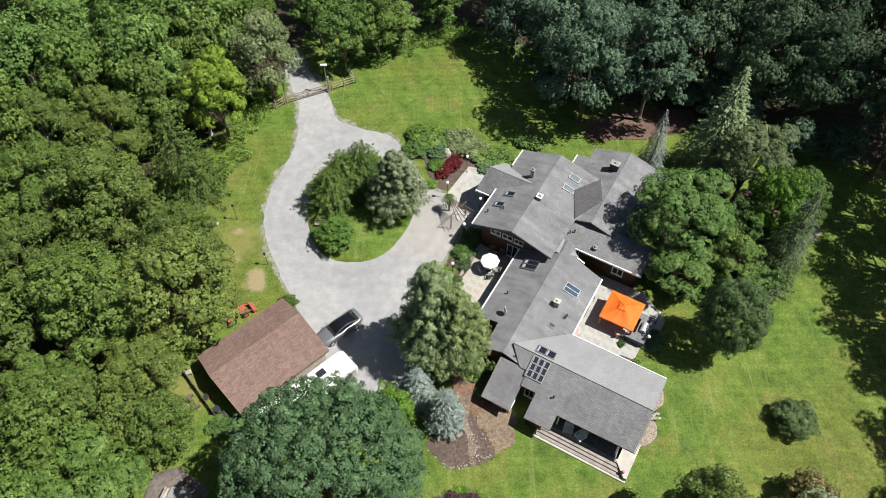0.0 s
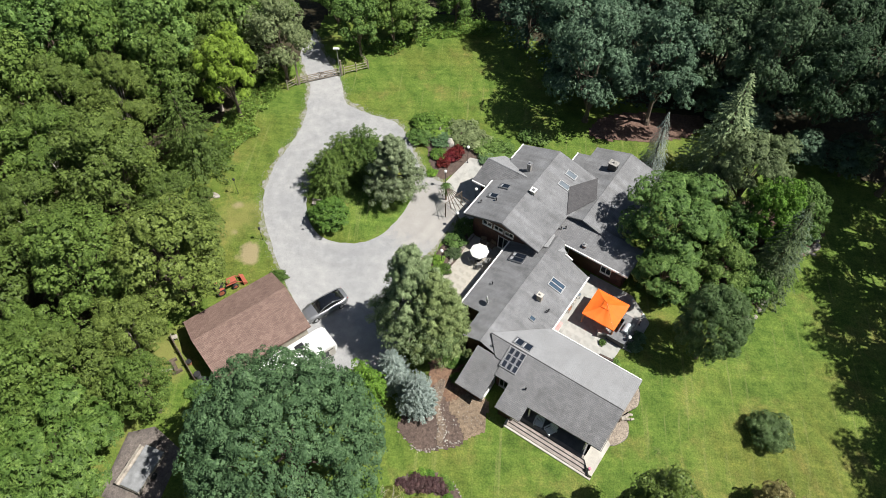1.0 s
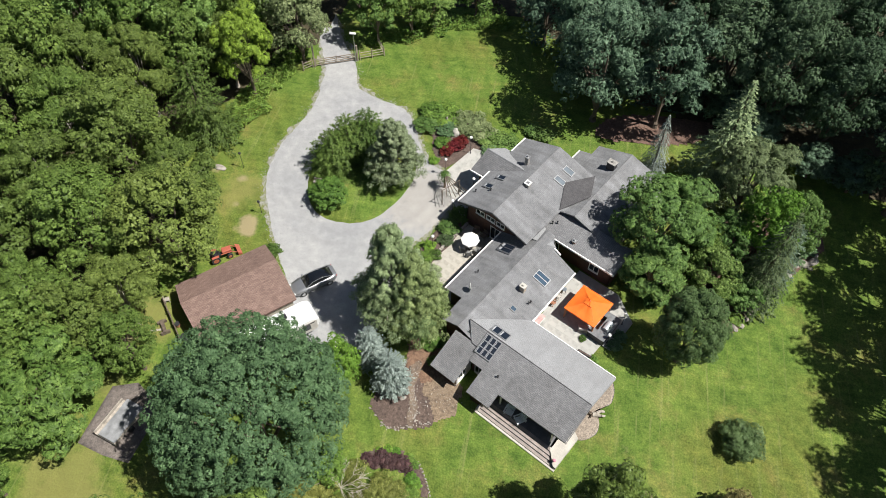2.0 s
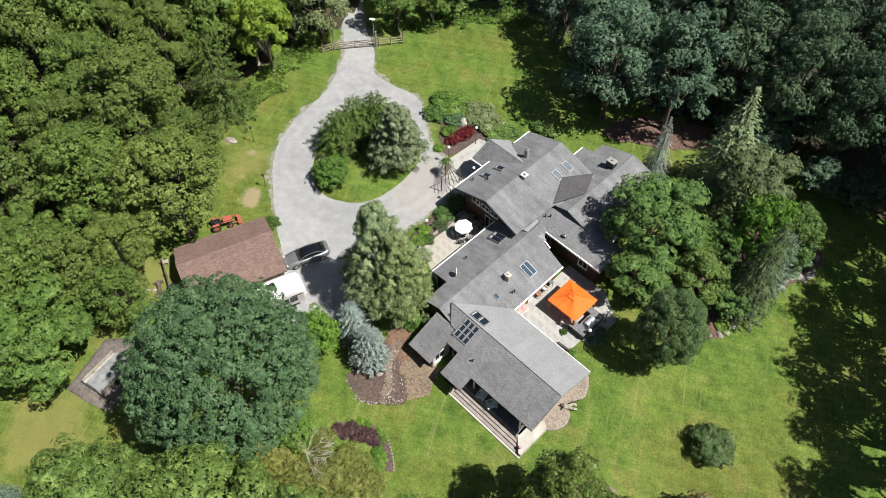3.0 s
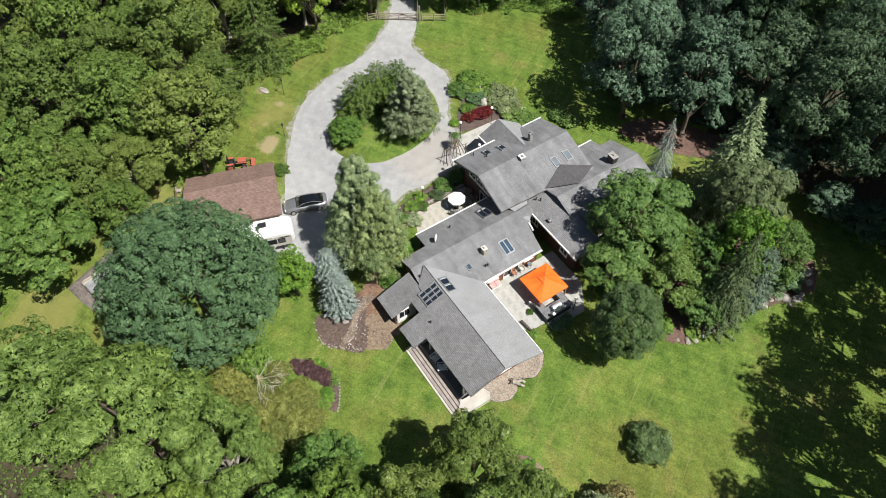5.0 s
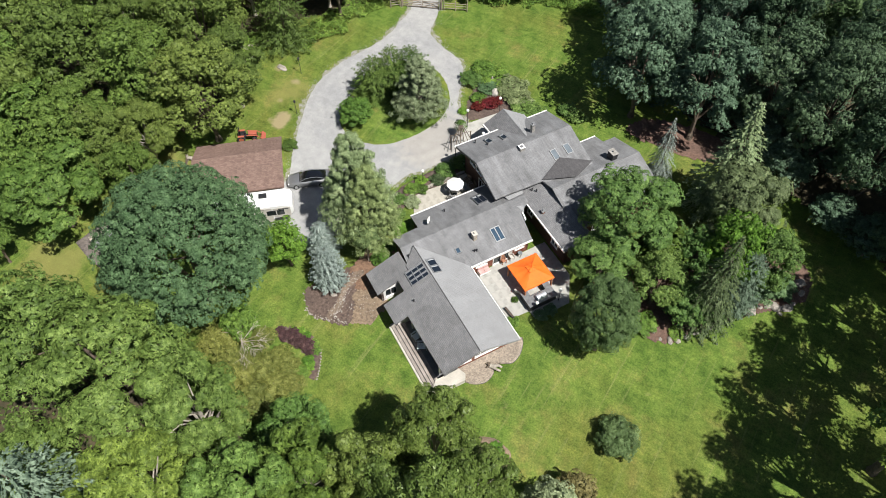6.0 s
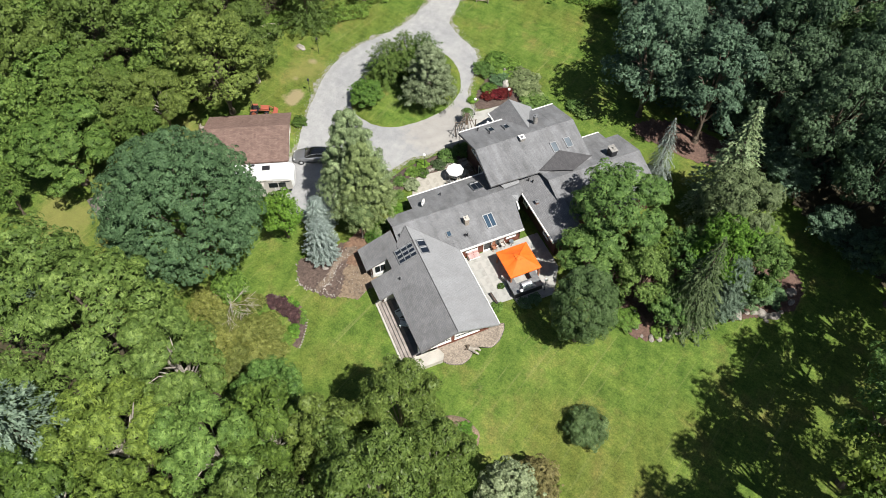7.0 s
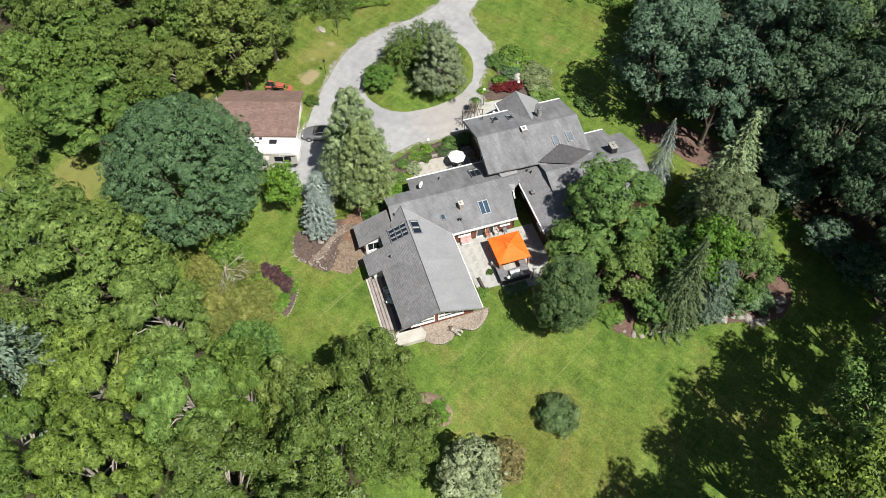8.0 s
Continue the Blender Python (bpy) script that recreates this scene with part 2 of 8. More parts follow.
def siding_material(name, col):
    m, t, b = nodes_of(name)
    co = t.nodes.new("ShaderNodeTexCoord")
    w = t.nodes.new("ShaderNodeTexWave")
    w.bands_direction, w.wave_profile = "Z", "SAW"
    w.inputs["Scale"].default_value, w.inputs["Distortion"].default_value = 1.6, 0.0
    link(t, co.outputs["Object"], w.inputs["Vector"])
    n = noise_tex(t, 2.5, 6)
    c = ramp(t, n.outputs["Fac"], [(0.3, tuple(v * 0.7 for v in col)), (0.7, tuple(v * 1.3 for v in col))])
    link(t, c.outputs[0], b.inputs["Base Color"])
    b.inputs["Roughness"].default_value = 0.7
    bump(t, b, w.outputs["Fac"], 0.6, 0.03)
    return m


def glass_material(name, tint, rough=0.04):
    m, t, b = nodes_of(name)
    n = noise_tex(t, 1.5, 2)
    c = ramp(t, n.outputs["Fac"], [(0.3, tuple(v * 0.8 for v in tint)), (0.7, tint)])
    link(t, c.outputs[0], b.inputs["Base Color"])
    b.inputs["Roughness"].default_value = rough
    b.inputs["Specular IOR Level"].default_value = 0.8
    b.inputs["Coat Weight"].default_value = 0.25
    return m


M = {}
M["lawn"] = lawn_material()
M["gravel"] = drive_material()
M["verge"] = verge_material()
M["pebble"] = gravel_material("pebble_bed", (0.245, 0.205, 0.165), (0.325, 0.275, 0.225), 1.1, 0.2, 0.8)
M["mulch"] = gravel_material("bark_mulch", (0.068, 0.047, 0.039), (0.145, 0.104, 0.085), 1.6)
M["redmulch"] = gravel_material("red_brown_mulch", (0.105, 0.062, 0.046), (0.185, 0.115, 0.088), 1.6)
M["barkpath"] = gravel_material("red_bark_path", (0.125, 0.092, 0.068), (0.235, 0.180, 0.135), 1.2)
M["soil"] = gravel_material("dry_soil", (0.145, 0.105, 0.072), (0.265, 0.200, 0.138), 1.4)
M["redsoil"] = gravel_material("red_soil", (0.135, 0.080, 0.052), (0.245, 0.150, 0.098), 1.4)
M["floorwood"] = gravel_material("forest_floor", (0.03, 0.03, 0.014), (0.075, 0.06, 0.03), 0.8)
M["asphalt"] = gravel_material("asphalt_pad", (0.13, 0.112, 0.10), (0.215, 0.185, 0.165), 1.2)
M["concrete"] = plain("concrete", (0.47, 0.44, 0.39), 0.85, vary=0.22, scale=0.9, fine=18)
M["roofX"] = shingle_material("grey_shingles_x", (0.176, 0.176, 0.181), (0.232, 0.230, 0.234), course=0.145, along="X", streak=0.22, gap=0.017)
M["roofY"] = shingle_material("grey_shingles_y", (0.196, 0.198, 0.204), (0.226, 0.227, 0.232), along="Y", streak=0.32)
# C_N and dormer_N take this paler grey, sunlight put into the colour
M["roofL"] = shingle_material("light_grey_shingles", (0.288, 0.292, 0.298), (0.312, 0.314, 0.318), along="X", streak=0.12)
M["roofD"] = shingle_material("dark_grey_shingles", (0.075, 0.072, 0.075), (0.10, 0.096, 0.098), along="X", streak=0.1)
M["roofB"] = shingle_material("brown_shingles", (0.176, 0.112, 0.091), (0.250, 0.166, 0.136), course=0.15, along="X", streak=0.15, gap=0.014)
M["siding"] = siding_material("brown_siding", (0.075, 0.032, 0.022))
M["redwood"] = siding_material("red_brown_siding", (0.19, 0.065, 0.04))
M["beige"] = siding_material("beige_siding", (0.55, 0.50, 0.42))
M["white"] = plain("white_paint", (0.80, 0.79, 0.76), 0.5, vary=0.06)
M["porchgrey"] = plain("grey_porch_paint", (0.135, 0.135, 0.14), 0.6, vary=0.25, scale=2.0)
M["trimdark"] = plain("dark_metal", (0.05, 0.05, 0.055), 0.5, 0.4)
M["greymetal"] = plain("galvanised_metal", (0.42, 0.42, 0.42), 0.45, 0.7)
M["greystone"] = plain("chimney_stone", (0.30, 0.285, 0.265), 0.9, vary=0.35, scale=5)
M["tanstone"] = plain("tan_stone", (0.37, 0.325, 0.27), 0.9, vary=0.35, scale=5)
M["brick"] = plain("chimney_brick", (0.22, 0.13, 0.10), 0.9, vary=0.3, scale=4)
M["glass"] = glass_material("window_glass", (0.02, 0.025, 0.03))
# the sky's reflection is put into the next two glass tints
M["skyglass"] = glass_material("roof_glass", (0.17, 0.20, 0.225), 0.3)
M["skydark"] = glass_material("sky_tinted_roof_glass", (0.045, 0.08, 0.12), 0.2)
M["darkglass"] = glass_material("dark_roof_glass", (0.012, 0.018, 0.03), 0.35)
M["wood"] = plain("weathered_wood", (0.20, 0.145, 0.10), 0.8, vary=0.3, scale=2, fine=25)
M["gatewood"] = plain("silvered_wood", (0.30, 0.25, 0.20), 0.85, vary=0.25, scale=2, fine=25)
M["greywood"] = plain("grey_boards", (0.30, 0.26, 0.235), 0.8, vary=0.25, scale=1.5, fine=25)
M["bark"] = plain("bark", (0.13, 0.10, 0.075), 0.95, vary=0.35, scale=3, fine=20)
M["palebark"] = plain("pale_bark", (0.38, 0.34, 0.29), 0.9, vary=0.3, scale=3, fine=20)
M["orange"] = plain("orange_canvas", (0.90, 0.16, 0.012), 0.75, vary=0.08, scale=2)
M["canvas"] = plain("white_canvas", (0.80, 0.79, 0.77), 0.8, vary=0.05)
M["globe"] = plain("opal_glass", (0.85, 0.85, 0.82), 0.25, vary=0.03)
M["rock"] = plain("field_stone", (0.30, 0.27, 0.235), 0.9, vary=0.4, scale=2.5, fine=15)
M["paleRock"] = plain("pale_stone", (0.50, 0.47, 0.42), 0.9, vary=0.2, scale=3)
M["black"] = plain("black_paint", (0.025, 0.025, 0.028), 0.4, vary=0.2)
M["rubber"] = plain("tyre_rubber", (0.03, 0.03, 0.03), 0.85)
M["carpaint"] = plain("car_paint", (0.30, 0.305, 0.315), 0.35, 0.6, vary=0.04, coat=1.0)
M["carglass"] = glass_material("car_glass", (0.008, 0.009, 0.011), 0.03)
M["steel"] = plain("steel", (0.55, 0.55, 0.56), 0.3, 0.9, vary=0.08)
M["brushed"] = plain("brushed_steel", (0.52, 0.55, 0.58), 0.5, 0.35, vary=0.1)
M["tractor"] = plain("orange_enamel", (0.40, 0.11, 0.070), 0.4, vary=0.12, coat=0.4)
M["rvwhite"] = plain("white_fibreglass", (0.80, 0.80, 0.79), 0.4, vary=0.05, scale=1)
M["rvgrey"] = plain("taupe_panel", (0.50, 0.47, 0.43), 0.5, vary=0.08)
M["tarp"] = plain("grey_tarp", (0.25, 0.255, 0.26), 0.7, vary=0.25, scale=1.5)
M["bluegrey"] = plain("pale_blue_paint", (0.82, 0.85, 0.86), 0.6, vary=0.12)
M["pink"] = plain("pink_petals", (0.62, 0.24, 0.32), 0.7)
M["dustypink"] = plain("faded_pink_cushion", (0.55, 0.36, 0.34), 0.8, vary=0.2)
M["red"] = plain("red_plastic", (0.36, 0.05, 0.05), 0.5)
M["blind"] = plain("pale_grey_strip", (0.36, 0.37, 0.38), 0.7, vary=0.1)
M["counter"] = plain("grey_stone_top", (0.17, 0.175, 0.18), 0.5, vary=0.25)
M["terracotta"] = plain("terracotta", (0.36, 0.16, 0.09), 0.85)

L = {}
L["oak"] = leaf_material("oak_leaves", (0.038, 0.070, 0.015), (0.096, 0.156, 0.032), (0.196, 0.276, 0.066))
L["glossoak"] = leaf_material("glossy_oak_leaves", (0.040, 0.068, 0.014), (0.104, 0.156, 0.032), (0.225, 0.292, 0.076), 0.45, 0.11, 0.28)
L["olive"] = leaf_material("olive_leaves", (0.044, 0.068, 0.017), (0.104, 0.150, 0.033), (0.200, 0.262, 0.068))
L["fresh"] = leaf_material("fresh_leaves", (0.036, 0.070, 0.015), (0.106, 0.176, 0.036), (0.255, 0.345, 0.084))
L["maple"] = leaf_material("maple_leaves", (0.034, 0.070, 0.017), (0.102, 0.178, 0.041), (0.245, 0.355, 0.098))
L["dome"] = leaf_material("deep_green_leaves", (0.040, 0.078, 0.035), (0.100, 0.172, 0.075), (0.208, 0.310, 0.142))
L["egg"] = leaf_material("glossy_green_leaves", (0.033, 0.058, 0.022), (0.076, 0.128, 0.045), (0.178, 0.248, 0.104))
L["blueoak"] = leaf_material("blue_green_leaves", (0.031, 0.057, 0.034), (0.078, 0.133, 0.079), (0.172, 0.258, 0.162))
# dark leaves for the north-eastern woods, with their shade put into the colour
L["shadeoak"] = leaf_material("shaded_dark_leaves", (0.028, 0.048, 0.024), (0.062, 0.104, 0.053), (0.145, 0.215, 0.112))
L["lime"] = leaf_material("lime_leaves", (0.040, 0.084, 0.012), (0.112, 0.215, 0.029), (0.24, 0.39, 0.060))
L["chartreuse"] = leaf_material("yellow_lime_leaves", (0.060, 0.100, 0.014), (0.180, 0.270, 0.034), (0.34, 0.46, 0.070))
L["locust"] = leaf_material("locust_leaves", (0.032, 0.069, 0.018), (0.090, 0.166, 0.042), (0.202, 0.302, 0.084))
L["pear"] = leaf_material("silver_leaves", (0.082, 0.106, 0.052), (0.225, 0.274, 0.142), (0.460, 0.510, 0.310))
L["drive"] = leaf_material("grey_green_leaves", (0.076, 0.112, 0.050), (0.196, 0.262, 0.122), (0.400, 0.475, 0.262))
L["driveyoung"] = leaf_material("yellow_grey_leaves", (0.064, 0.094, 0.034), (0.164, 0.222, 0.084), (0.345, 0.415, 0.188))
L["cypress"] = leaf_material("hemlock_needles", (0.034, 0.060, 0.015), (0.090, 0.146, 0.031), (0.190, 0.262, 0.064))
L["juniper"] = leaf_material("juniper_needles", (0.028, 0.054, 0.012), (0.078, 0.130, 0.026), (0.170, 0.238, 0.056))
L["brush"] = leaf_material("olive_brush_leaves", (0.062, 0.072, 0.016), (0.160, 0.180, 0.042), (0.330, 0.345, 0.110))
L["spruce"] = leaf_material("spruce_needles", (0.026, 0.043, 0.018), (0.071, 0.105, 0.044), (0.166, 0.215, 0.098))
L["blue"] = leaf_material("blue_needles", (0.086, 0.112, 0.098), (0.240, 0.295, 0.262), (0.480, 0.550, 0.500))
L["silver"] = leaf_material("silver_needles", (0.075, 0.092, 0.078), (0.200, 0.238, 0.205), (0.400, 0.445, 0.395))
L["greyblue"] = leaf_material("grey_blue_needles", (0.046, 0.075, 0.048), (0.120, 0.174, 0.118), (0.250, 0.328, 0.228))
L["paleoak"] = leaf_material("pale_oak_leaves", (0.038, 0.070, 0.015), (0.112, 0.174, 0.038), (0.270, 0.355, 0.096))
L["ash"] = leaf_material("ash_leaves", (0.030, 0.064, 0.015), (0.088, 0.165, 0.036), (0.215, 0.330, 0.084))
L["hickory"] = leaf_material("yellow_green_leaves", (0.030, 0.056, 0.011), (0.096, 0.150, 0.027), (0.245, 0.330, 0.066))
L["pine"] = leaf_material("pine_needles", (0.050, 0.072, 0.029), (0.142, 0.182, 0.078), (0.295, 0.345, 0.168))
L["shrub"] = leaf_material("shrub_leaves", (0.036, 0.070, 0.018), (0.099, 0.170, 0.041), (0.235, 0.332, 0.098))
L["burgundy"] = leaf_material("burgundy_leaves", (0.044, 0.006, 0.008), (0.124, 0.016, 0.021), (0.254, 0.045, 0.045))
L["plum"] = leaf_material("plum_leaves", (0.026, 0.015, 0.016), (0.072, 0.040, 0.040), (0.155, 0.090, 0.080))
L["bronze"] = leaf_material("bronze_leaves", (0.065, 0.062, 0.022), (0.155, 0.140, 0.053), (0.31, 0.27, 0.11))
L["fern"] = leaf_material("undergrowth_leaves", (0.038, 0.076, 0.015), (0.105, 0.187, 0.034), (0.235, 0.342, 0.068))


# ---------------------------------------------------------------- mesh helpers
def mesh_of(name, verts, faces, mat, smooth=False):
    me = bpy.data.meshes.new(name)
    me.from_pydata([tuple(v) for v in verts], [], [tuple(f) for f in faces])
    me.materials.append(mat)
    if smooth:
        me.polygons.foreach_set("use_smooth", [True] * len(me.polygons))
    me.update()
    return me


def part(name, bm, mat, parent=None, label="", smooth=False, bevel=0.0):
    """Links a bmesh as one mesh object, under a thing or a part if one is given."""
    if bevel:
        bmesh.ops.bevel(bm, geom=bm.edges[:], offset=bevel, segments=1, affect="EDGES", clamp_overlap=True)
    bmesh.ops.recalc_face_normals(bm, faces=bm.faces[:])
    me = bpy.data.meshes.new(name)
    bm.to_mesh(me)
    bm.free()
    me.materials.append(mat)
    if smooth:
        me.polygons.foreach_set("use_smooth", [True] * len(me.polygons))
    ob = new(name, me)
    ob.parent = parent
    if label:
        ob["label"] = label
    return ob


def thing(name, label, category, x, y, z, rz=0.0, group="", kind=""):
    ob = new(name)
    ob.matrix_world = pose(x, y, z, 0, 0, rz)
    return tagged(ob, label, category, group, kind)


def solo(name, bm, mat, label, category, x, y, z, rz=0.0, group="", kind="", smooth=False, bevel=0.0):
    ob = part(name, bm, mat, None, "", smooth, bevel)
    ob.matrix_world = pose(x, y, z, 0, 0, rz)
    return tagged(ob, label, category, group, kind)


def box(bm, x0, x1, y0, y1, z0, z1):
    v = [bm.verts.new((x, y, z)) for z in (z0, z1) for x, y in ((x0, y0), (x1, y0), (x1, y1), (x0, y1))]
    for f in ((3, 2, 1, 0), (4, 5, 6, 7), (0, 1, 5, 4), (1, 2, 6, 5), (2, 3, 7, 6), (3, 0, 4, 7)):
        bm.faces.new([v[i] for i in f])
    return bm


def boxes(*dims):
    bm = bmesh.new()
    for d in dims:
        box(bm, *d)
    return bm


def tube(bm, p0, p1, r0, r1, sides=8, cap=True):
    p0, p1 = Vector(p0), Vector(p1)
    q = (p1 - p0).to_track_quat("Z", "Y").to_matrix()
    rings = []
    for p, r in ((p0, r0), (p1, r1)):
        rings.append([bm.verts.new(p + q @ Vector((r * math.cos(a), r * math.sin(a), 0))) for a in np.arange(sides) * 2 * math.pi / sides])
    for i in range(sides):
        j = (i + 1) % sides
        bm.faces.new((rings[0][i], rings[0][j], rings[1][j], rings[1][i]))
    if cap:
        bm.faces.new(rings[0][::-1])
        bm.faces.new(rings[1])
    return bm


def tubes(*rows, sides=8):
    bm = bmesh.new()
    for p0, p1, r0, r1 in rows:
        tube(bm, p0, p1, r0, r1, sides)
    return bm


def ball(r, x=0, y=0, z=0, sx=1, sy=1, sz=1, sub=2):
    bm = bmesh.new()
    bmesh.ops.create_icosphere(bm, subdivisions=sub, radius=r)
    for v in bm.verts:
        v.co = Vector((v.co.x * sx + x, v.co.y * sy + y, v.co.z * sz + z))
    return bm


def prism(poly, z0, z1):
    """An upright prism over a plan outline; z0 and z1 may be functions of x, y."""
    bm = bmesh.new()
    fa = z0 if callable(z0) else (lambda x, y: z0)
    fb = z1 if callable(z1) else (lambda x, y: z1)
    lo = [bm.verts.new((x, y, fa(x, y))) for x, y in poly]
    hi = [bm.verts.new((x, y, fb(x, y))) for x, y in poly]
    n = len(poly)
    bm.faces.new(lo[::-1])
    bm.faces.new(hi)
    for i in range(n):
        j = (i + 1) % n
        bm.faces.new((lo[i], lo[j], hi[j], hi[i]))
    return bm


def rounded(points, steps=6):
    """A closed smooth outline through a few corner points."""
    n, out = len(points), []
    for i in range(n):
        p = [Vector(points[(i + k) % n]) for k in (-1, 0, 1, 2)]
        for s in range(steps):
            u = s / steps
            out.append(0.5 * (2 * p[1] + (p[2] - p[0]) * u + (2 * p[0] - 5 * p[1] + 4 * p[2] - p[3]) * u * u + (3 * p[1] - p[0] - 3 * p[2] + p[3]) * u ** 3))
    return [(v.x, v.y) for v in out]


def smooth01(a, b, v):
    u = min(1, max(0, (v - a) / (b - a)))
    return u * u * (3 - 2 * u)


def ground_z(x, y):
    """The lie of the land: level by the house, falling away to the east lawn."""
    lx, ly = (x - 12.48) * 0.8669 - (y - 35.71) * 0.4985, (x - 12.48) * 0.4985 + (y - 35.71) * 0.8669
    z = -1.05 * smooth01(21, 32, x) * smooth01(74, 56, y)
    z -= 0.5 * max(smooth01(-6.3, -8.2, ly) * smooth01(-5, 0.4, lx), smooth01(7.4, 9.2, lx) * smooth01(1.0, -0.8, ly))
    return z - 0.04


def sheet(name, outline, mat, lift, label, category="ground", edge_drop=0.03, mound=0.0, wobble=0.12, cell=0.0, kind="structure"):
    """A laid surface that follows the land: a fan of rings inside a smooth outline."""
    if cell:
        verts, faces, at = [], [], {}
        ring = [(x + wobble * noise.noise(Vector((x * 0.6, y * 0.6, 1))), y + wobble * noise.noise(Vector((x * 0.6, y * 0.6, 9)))) for x, y in outline]
        px, py = np.array(ring).T
        qx, qy = np.roll(px, -1), np.roll(py, -1)

        def corner(i, j):
            if (i, j) not in at:
                x, y = i * cell + 0.5 * cell * noise.noise(Vector((i * 0.9, j * 0.9, 2))), j * cell + 0.5 * cell * noise.noise(Vector((i * 0.9, j * 0.9, 8)))
                at[i, j] = len(verts)
                verts.append((x, y, ground_z(x, y) + lift))
            return at[i, j]
        for j in range(int(py.min() / cell) - 1, int(py.max() / cell) + 1):
            y = (j + 0.5) * cell
            cross = np.sort((qx - px)[(py > y) != (qy > y)] * ((y - py) / (qy - py + 1e-9))[(py > y) != (qy > y)] + px[(py > y) != (qy > y)])
            for i in range(int(px.min() / cell) - 1, int(px.max() / cell) + 1):
                if np.searchsorted(cross, (i + 0.5) * cell) % 2:
                    faces.append((corner(i, j), corner(i + 1, j), corner(i + 1, j + 1), corner(i, j + 1)))
        return tagged(new(name, mesh_of(name, verts, faces, mat)), label, category, "", kind)
    pts = [Vector(p) for p in outline]
    c = sum(pts, Vector((0, 0))) / len(pts)
    bm = bmesh.new()
    rings = []
    for k, (s, dz) in enumerate(((1.0, -edge_drop), (0.985, 1.0), (0.8, 1.0), (0.55, 1.0), (0.25, 1.0))):
        ring = []
        for i, p in enumerate(pts):
            q = c + (p - c) * s
            w = wobble * noise.noise(Vector((q.x * 1.3, q.y * 1.3, 3)))
            q = q + (p - c).normalized() * w
            z = ground_z(q.x, q.y) + (lift if k else -edge_drop) + mound * (1 - s * s)
            ring.append(bm.verts.new((q.x, q.y, z)))
        rings.append(ring)
    n = len(pts)
    for a, b in zip(rings, rings[1:]):
        for i in range(n):
            j = (i + 1) % n
            bm.faces.new((a[i], a[j], b[j], b[i]))
    bm.faces.new(rings[-1])
    ob = part(name, bm, mat, None, "", True)
    return tagged(ob, label, category, "", kind)


# ---------------------------------------------------------------- ground, drive, beds
def build_ground():
    xs = np.concatenate([[-2500, -900, -350, -160], np.arange(-100, -30, 2.0), np.arange(-30, 48, 0.9), np.arange(48, 101, 2.0), [160, 350, 900, 2500]])
    ys = np.concatenate([[-2500, -900, -350, -100], np.arange(-40, 14, 2.0), np.arange(14, 60, 0.9), np.arange(60, 151, 2.0), [220, 420, 950, 2600]])
    nx, ny = len(xs), len(ys)
    verts = [(x, y, ground_z(x, y)) for y in ys for x in xs]
    faces = [(j * nx + i, j * nx + i + 1, (j + 1) * nx + i + 1, (j + 1) * nx + i) for j in range(ny - 1) for i in range(nx - 1)]
    ob = new("ground", mesh_of("ground", verts, faces, M["lawn"], True))
    tagged(ob, "mown green lawn with faint mowing stripes and worn spots", "lawn", "", "structure")


build_ground()
DRIVE = [(-18.4, 71.0), (-18.1, 67.8), (-17.9, 64.8), (-18.6, 61), (-20.0, 56.6), (-20.2, 52), (-19.3, 48.6), (-17.3, 44.3), (-15.2, 40.4), (-13.0, 36.8), (-12.6, 33.5), (-10.5, 30.4),
         (-5.6, 29.8), (-3.4, 33.5), (-2.2, 40.5), (-1.3, 44.5), (0.2, 46.7), (1.8, 50.2), (2.3, 52.8), (1.0, 55.2), (-1.6, 56.8), (-3.4, 59.5), (-4.6, 62.6), (-6.6, 65.2), (-10.0, 66.4),
         (-13.2, 68.2), (-14.4, 71.8), (-16.6, 75.6), (-18.4, 78.6), (-21.0, 85), (-25.0, 96), (-28.5, 95), (-24.2, 84), (-21.2, 77.8), (-19.8, 74.4)]
def ragged(x, y, k):
    return 0.16 * noise.noise(Vector((x * 0.8, y * 0.8, k))) + 0.08 * noise.noise(Vector((x * 3.1, y * 3.1, k + 20)))


drive = part("driveway", prism([(x + ragged(x, y, 1), y + ragged(x, y, 5)) for x, y in rounded(DRIVE, 24)], -0.3, 0.0), M["gravel"])
rim_pts = [Vector(q) for q in rounded(DRIVE, 24)]
outer = []
for q0, q1, q2 in zip(rim_pts[-1:] + rim_pts[:-1], rim_pts, rim_pts[1:] + rim_pts[:1]):
    side = (q2 - q0).normalized()
    wide = max(0.05, 0.38 + 0.9 * noise.noise(Vector((q1.x * 0.45, q1.y * 0.45, 31))) + 0.35 * noise.noise(Vector((q1.x * 2.2, q1.y * 2.2, 37))))
    outer.append((q1.x + side.y * wide, q1.y - side.x * wide))
strip = part("drive_verge", prism(outer, -0.3, -0.014), M["verge"])
tagged(strip, "worn verge of thin grass and scattered gravel", "verge", "", "structure")
tagged(drive, "pale grey gravel driveway loop with worn wheel tracks", "driveway", "", "structure")


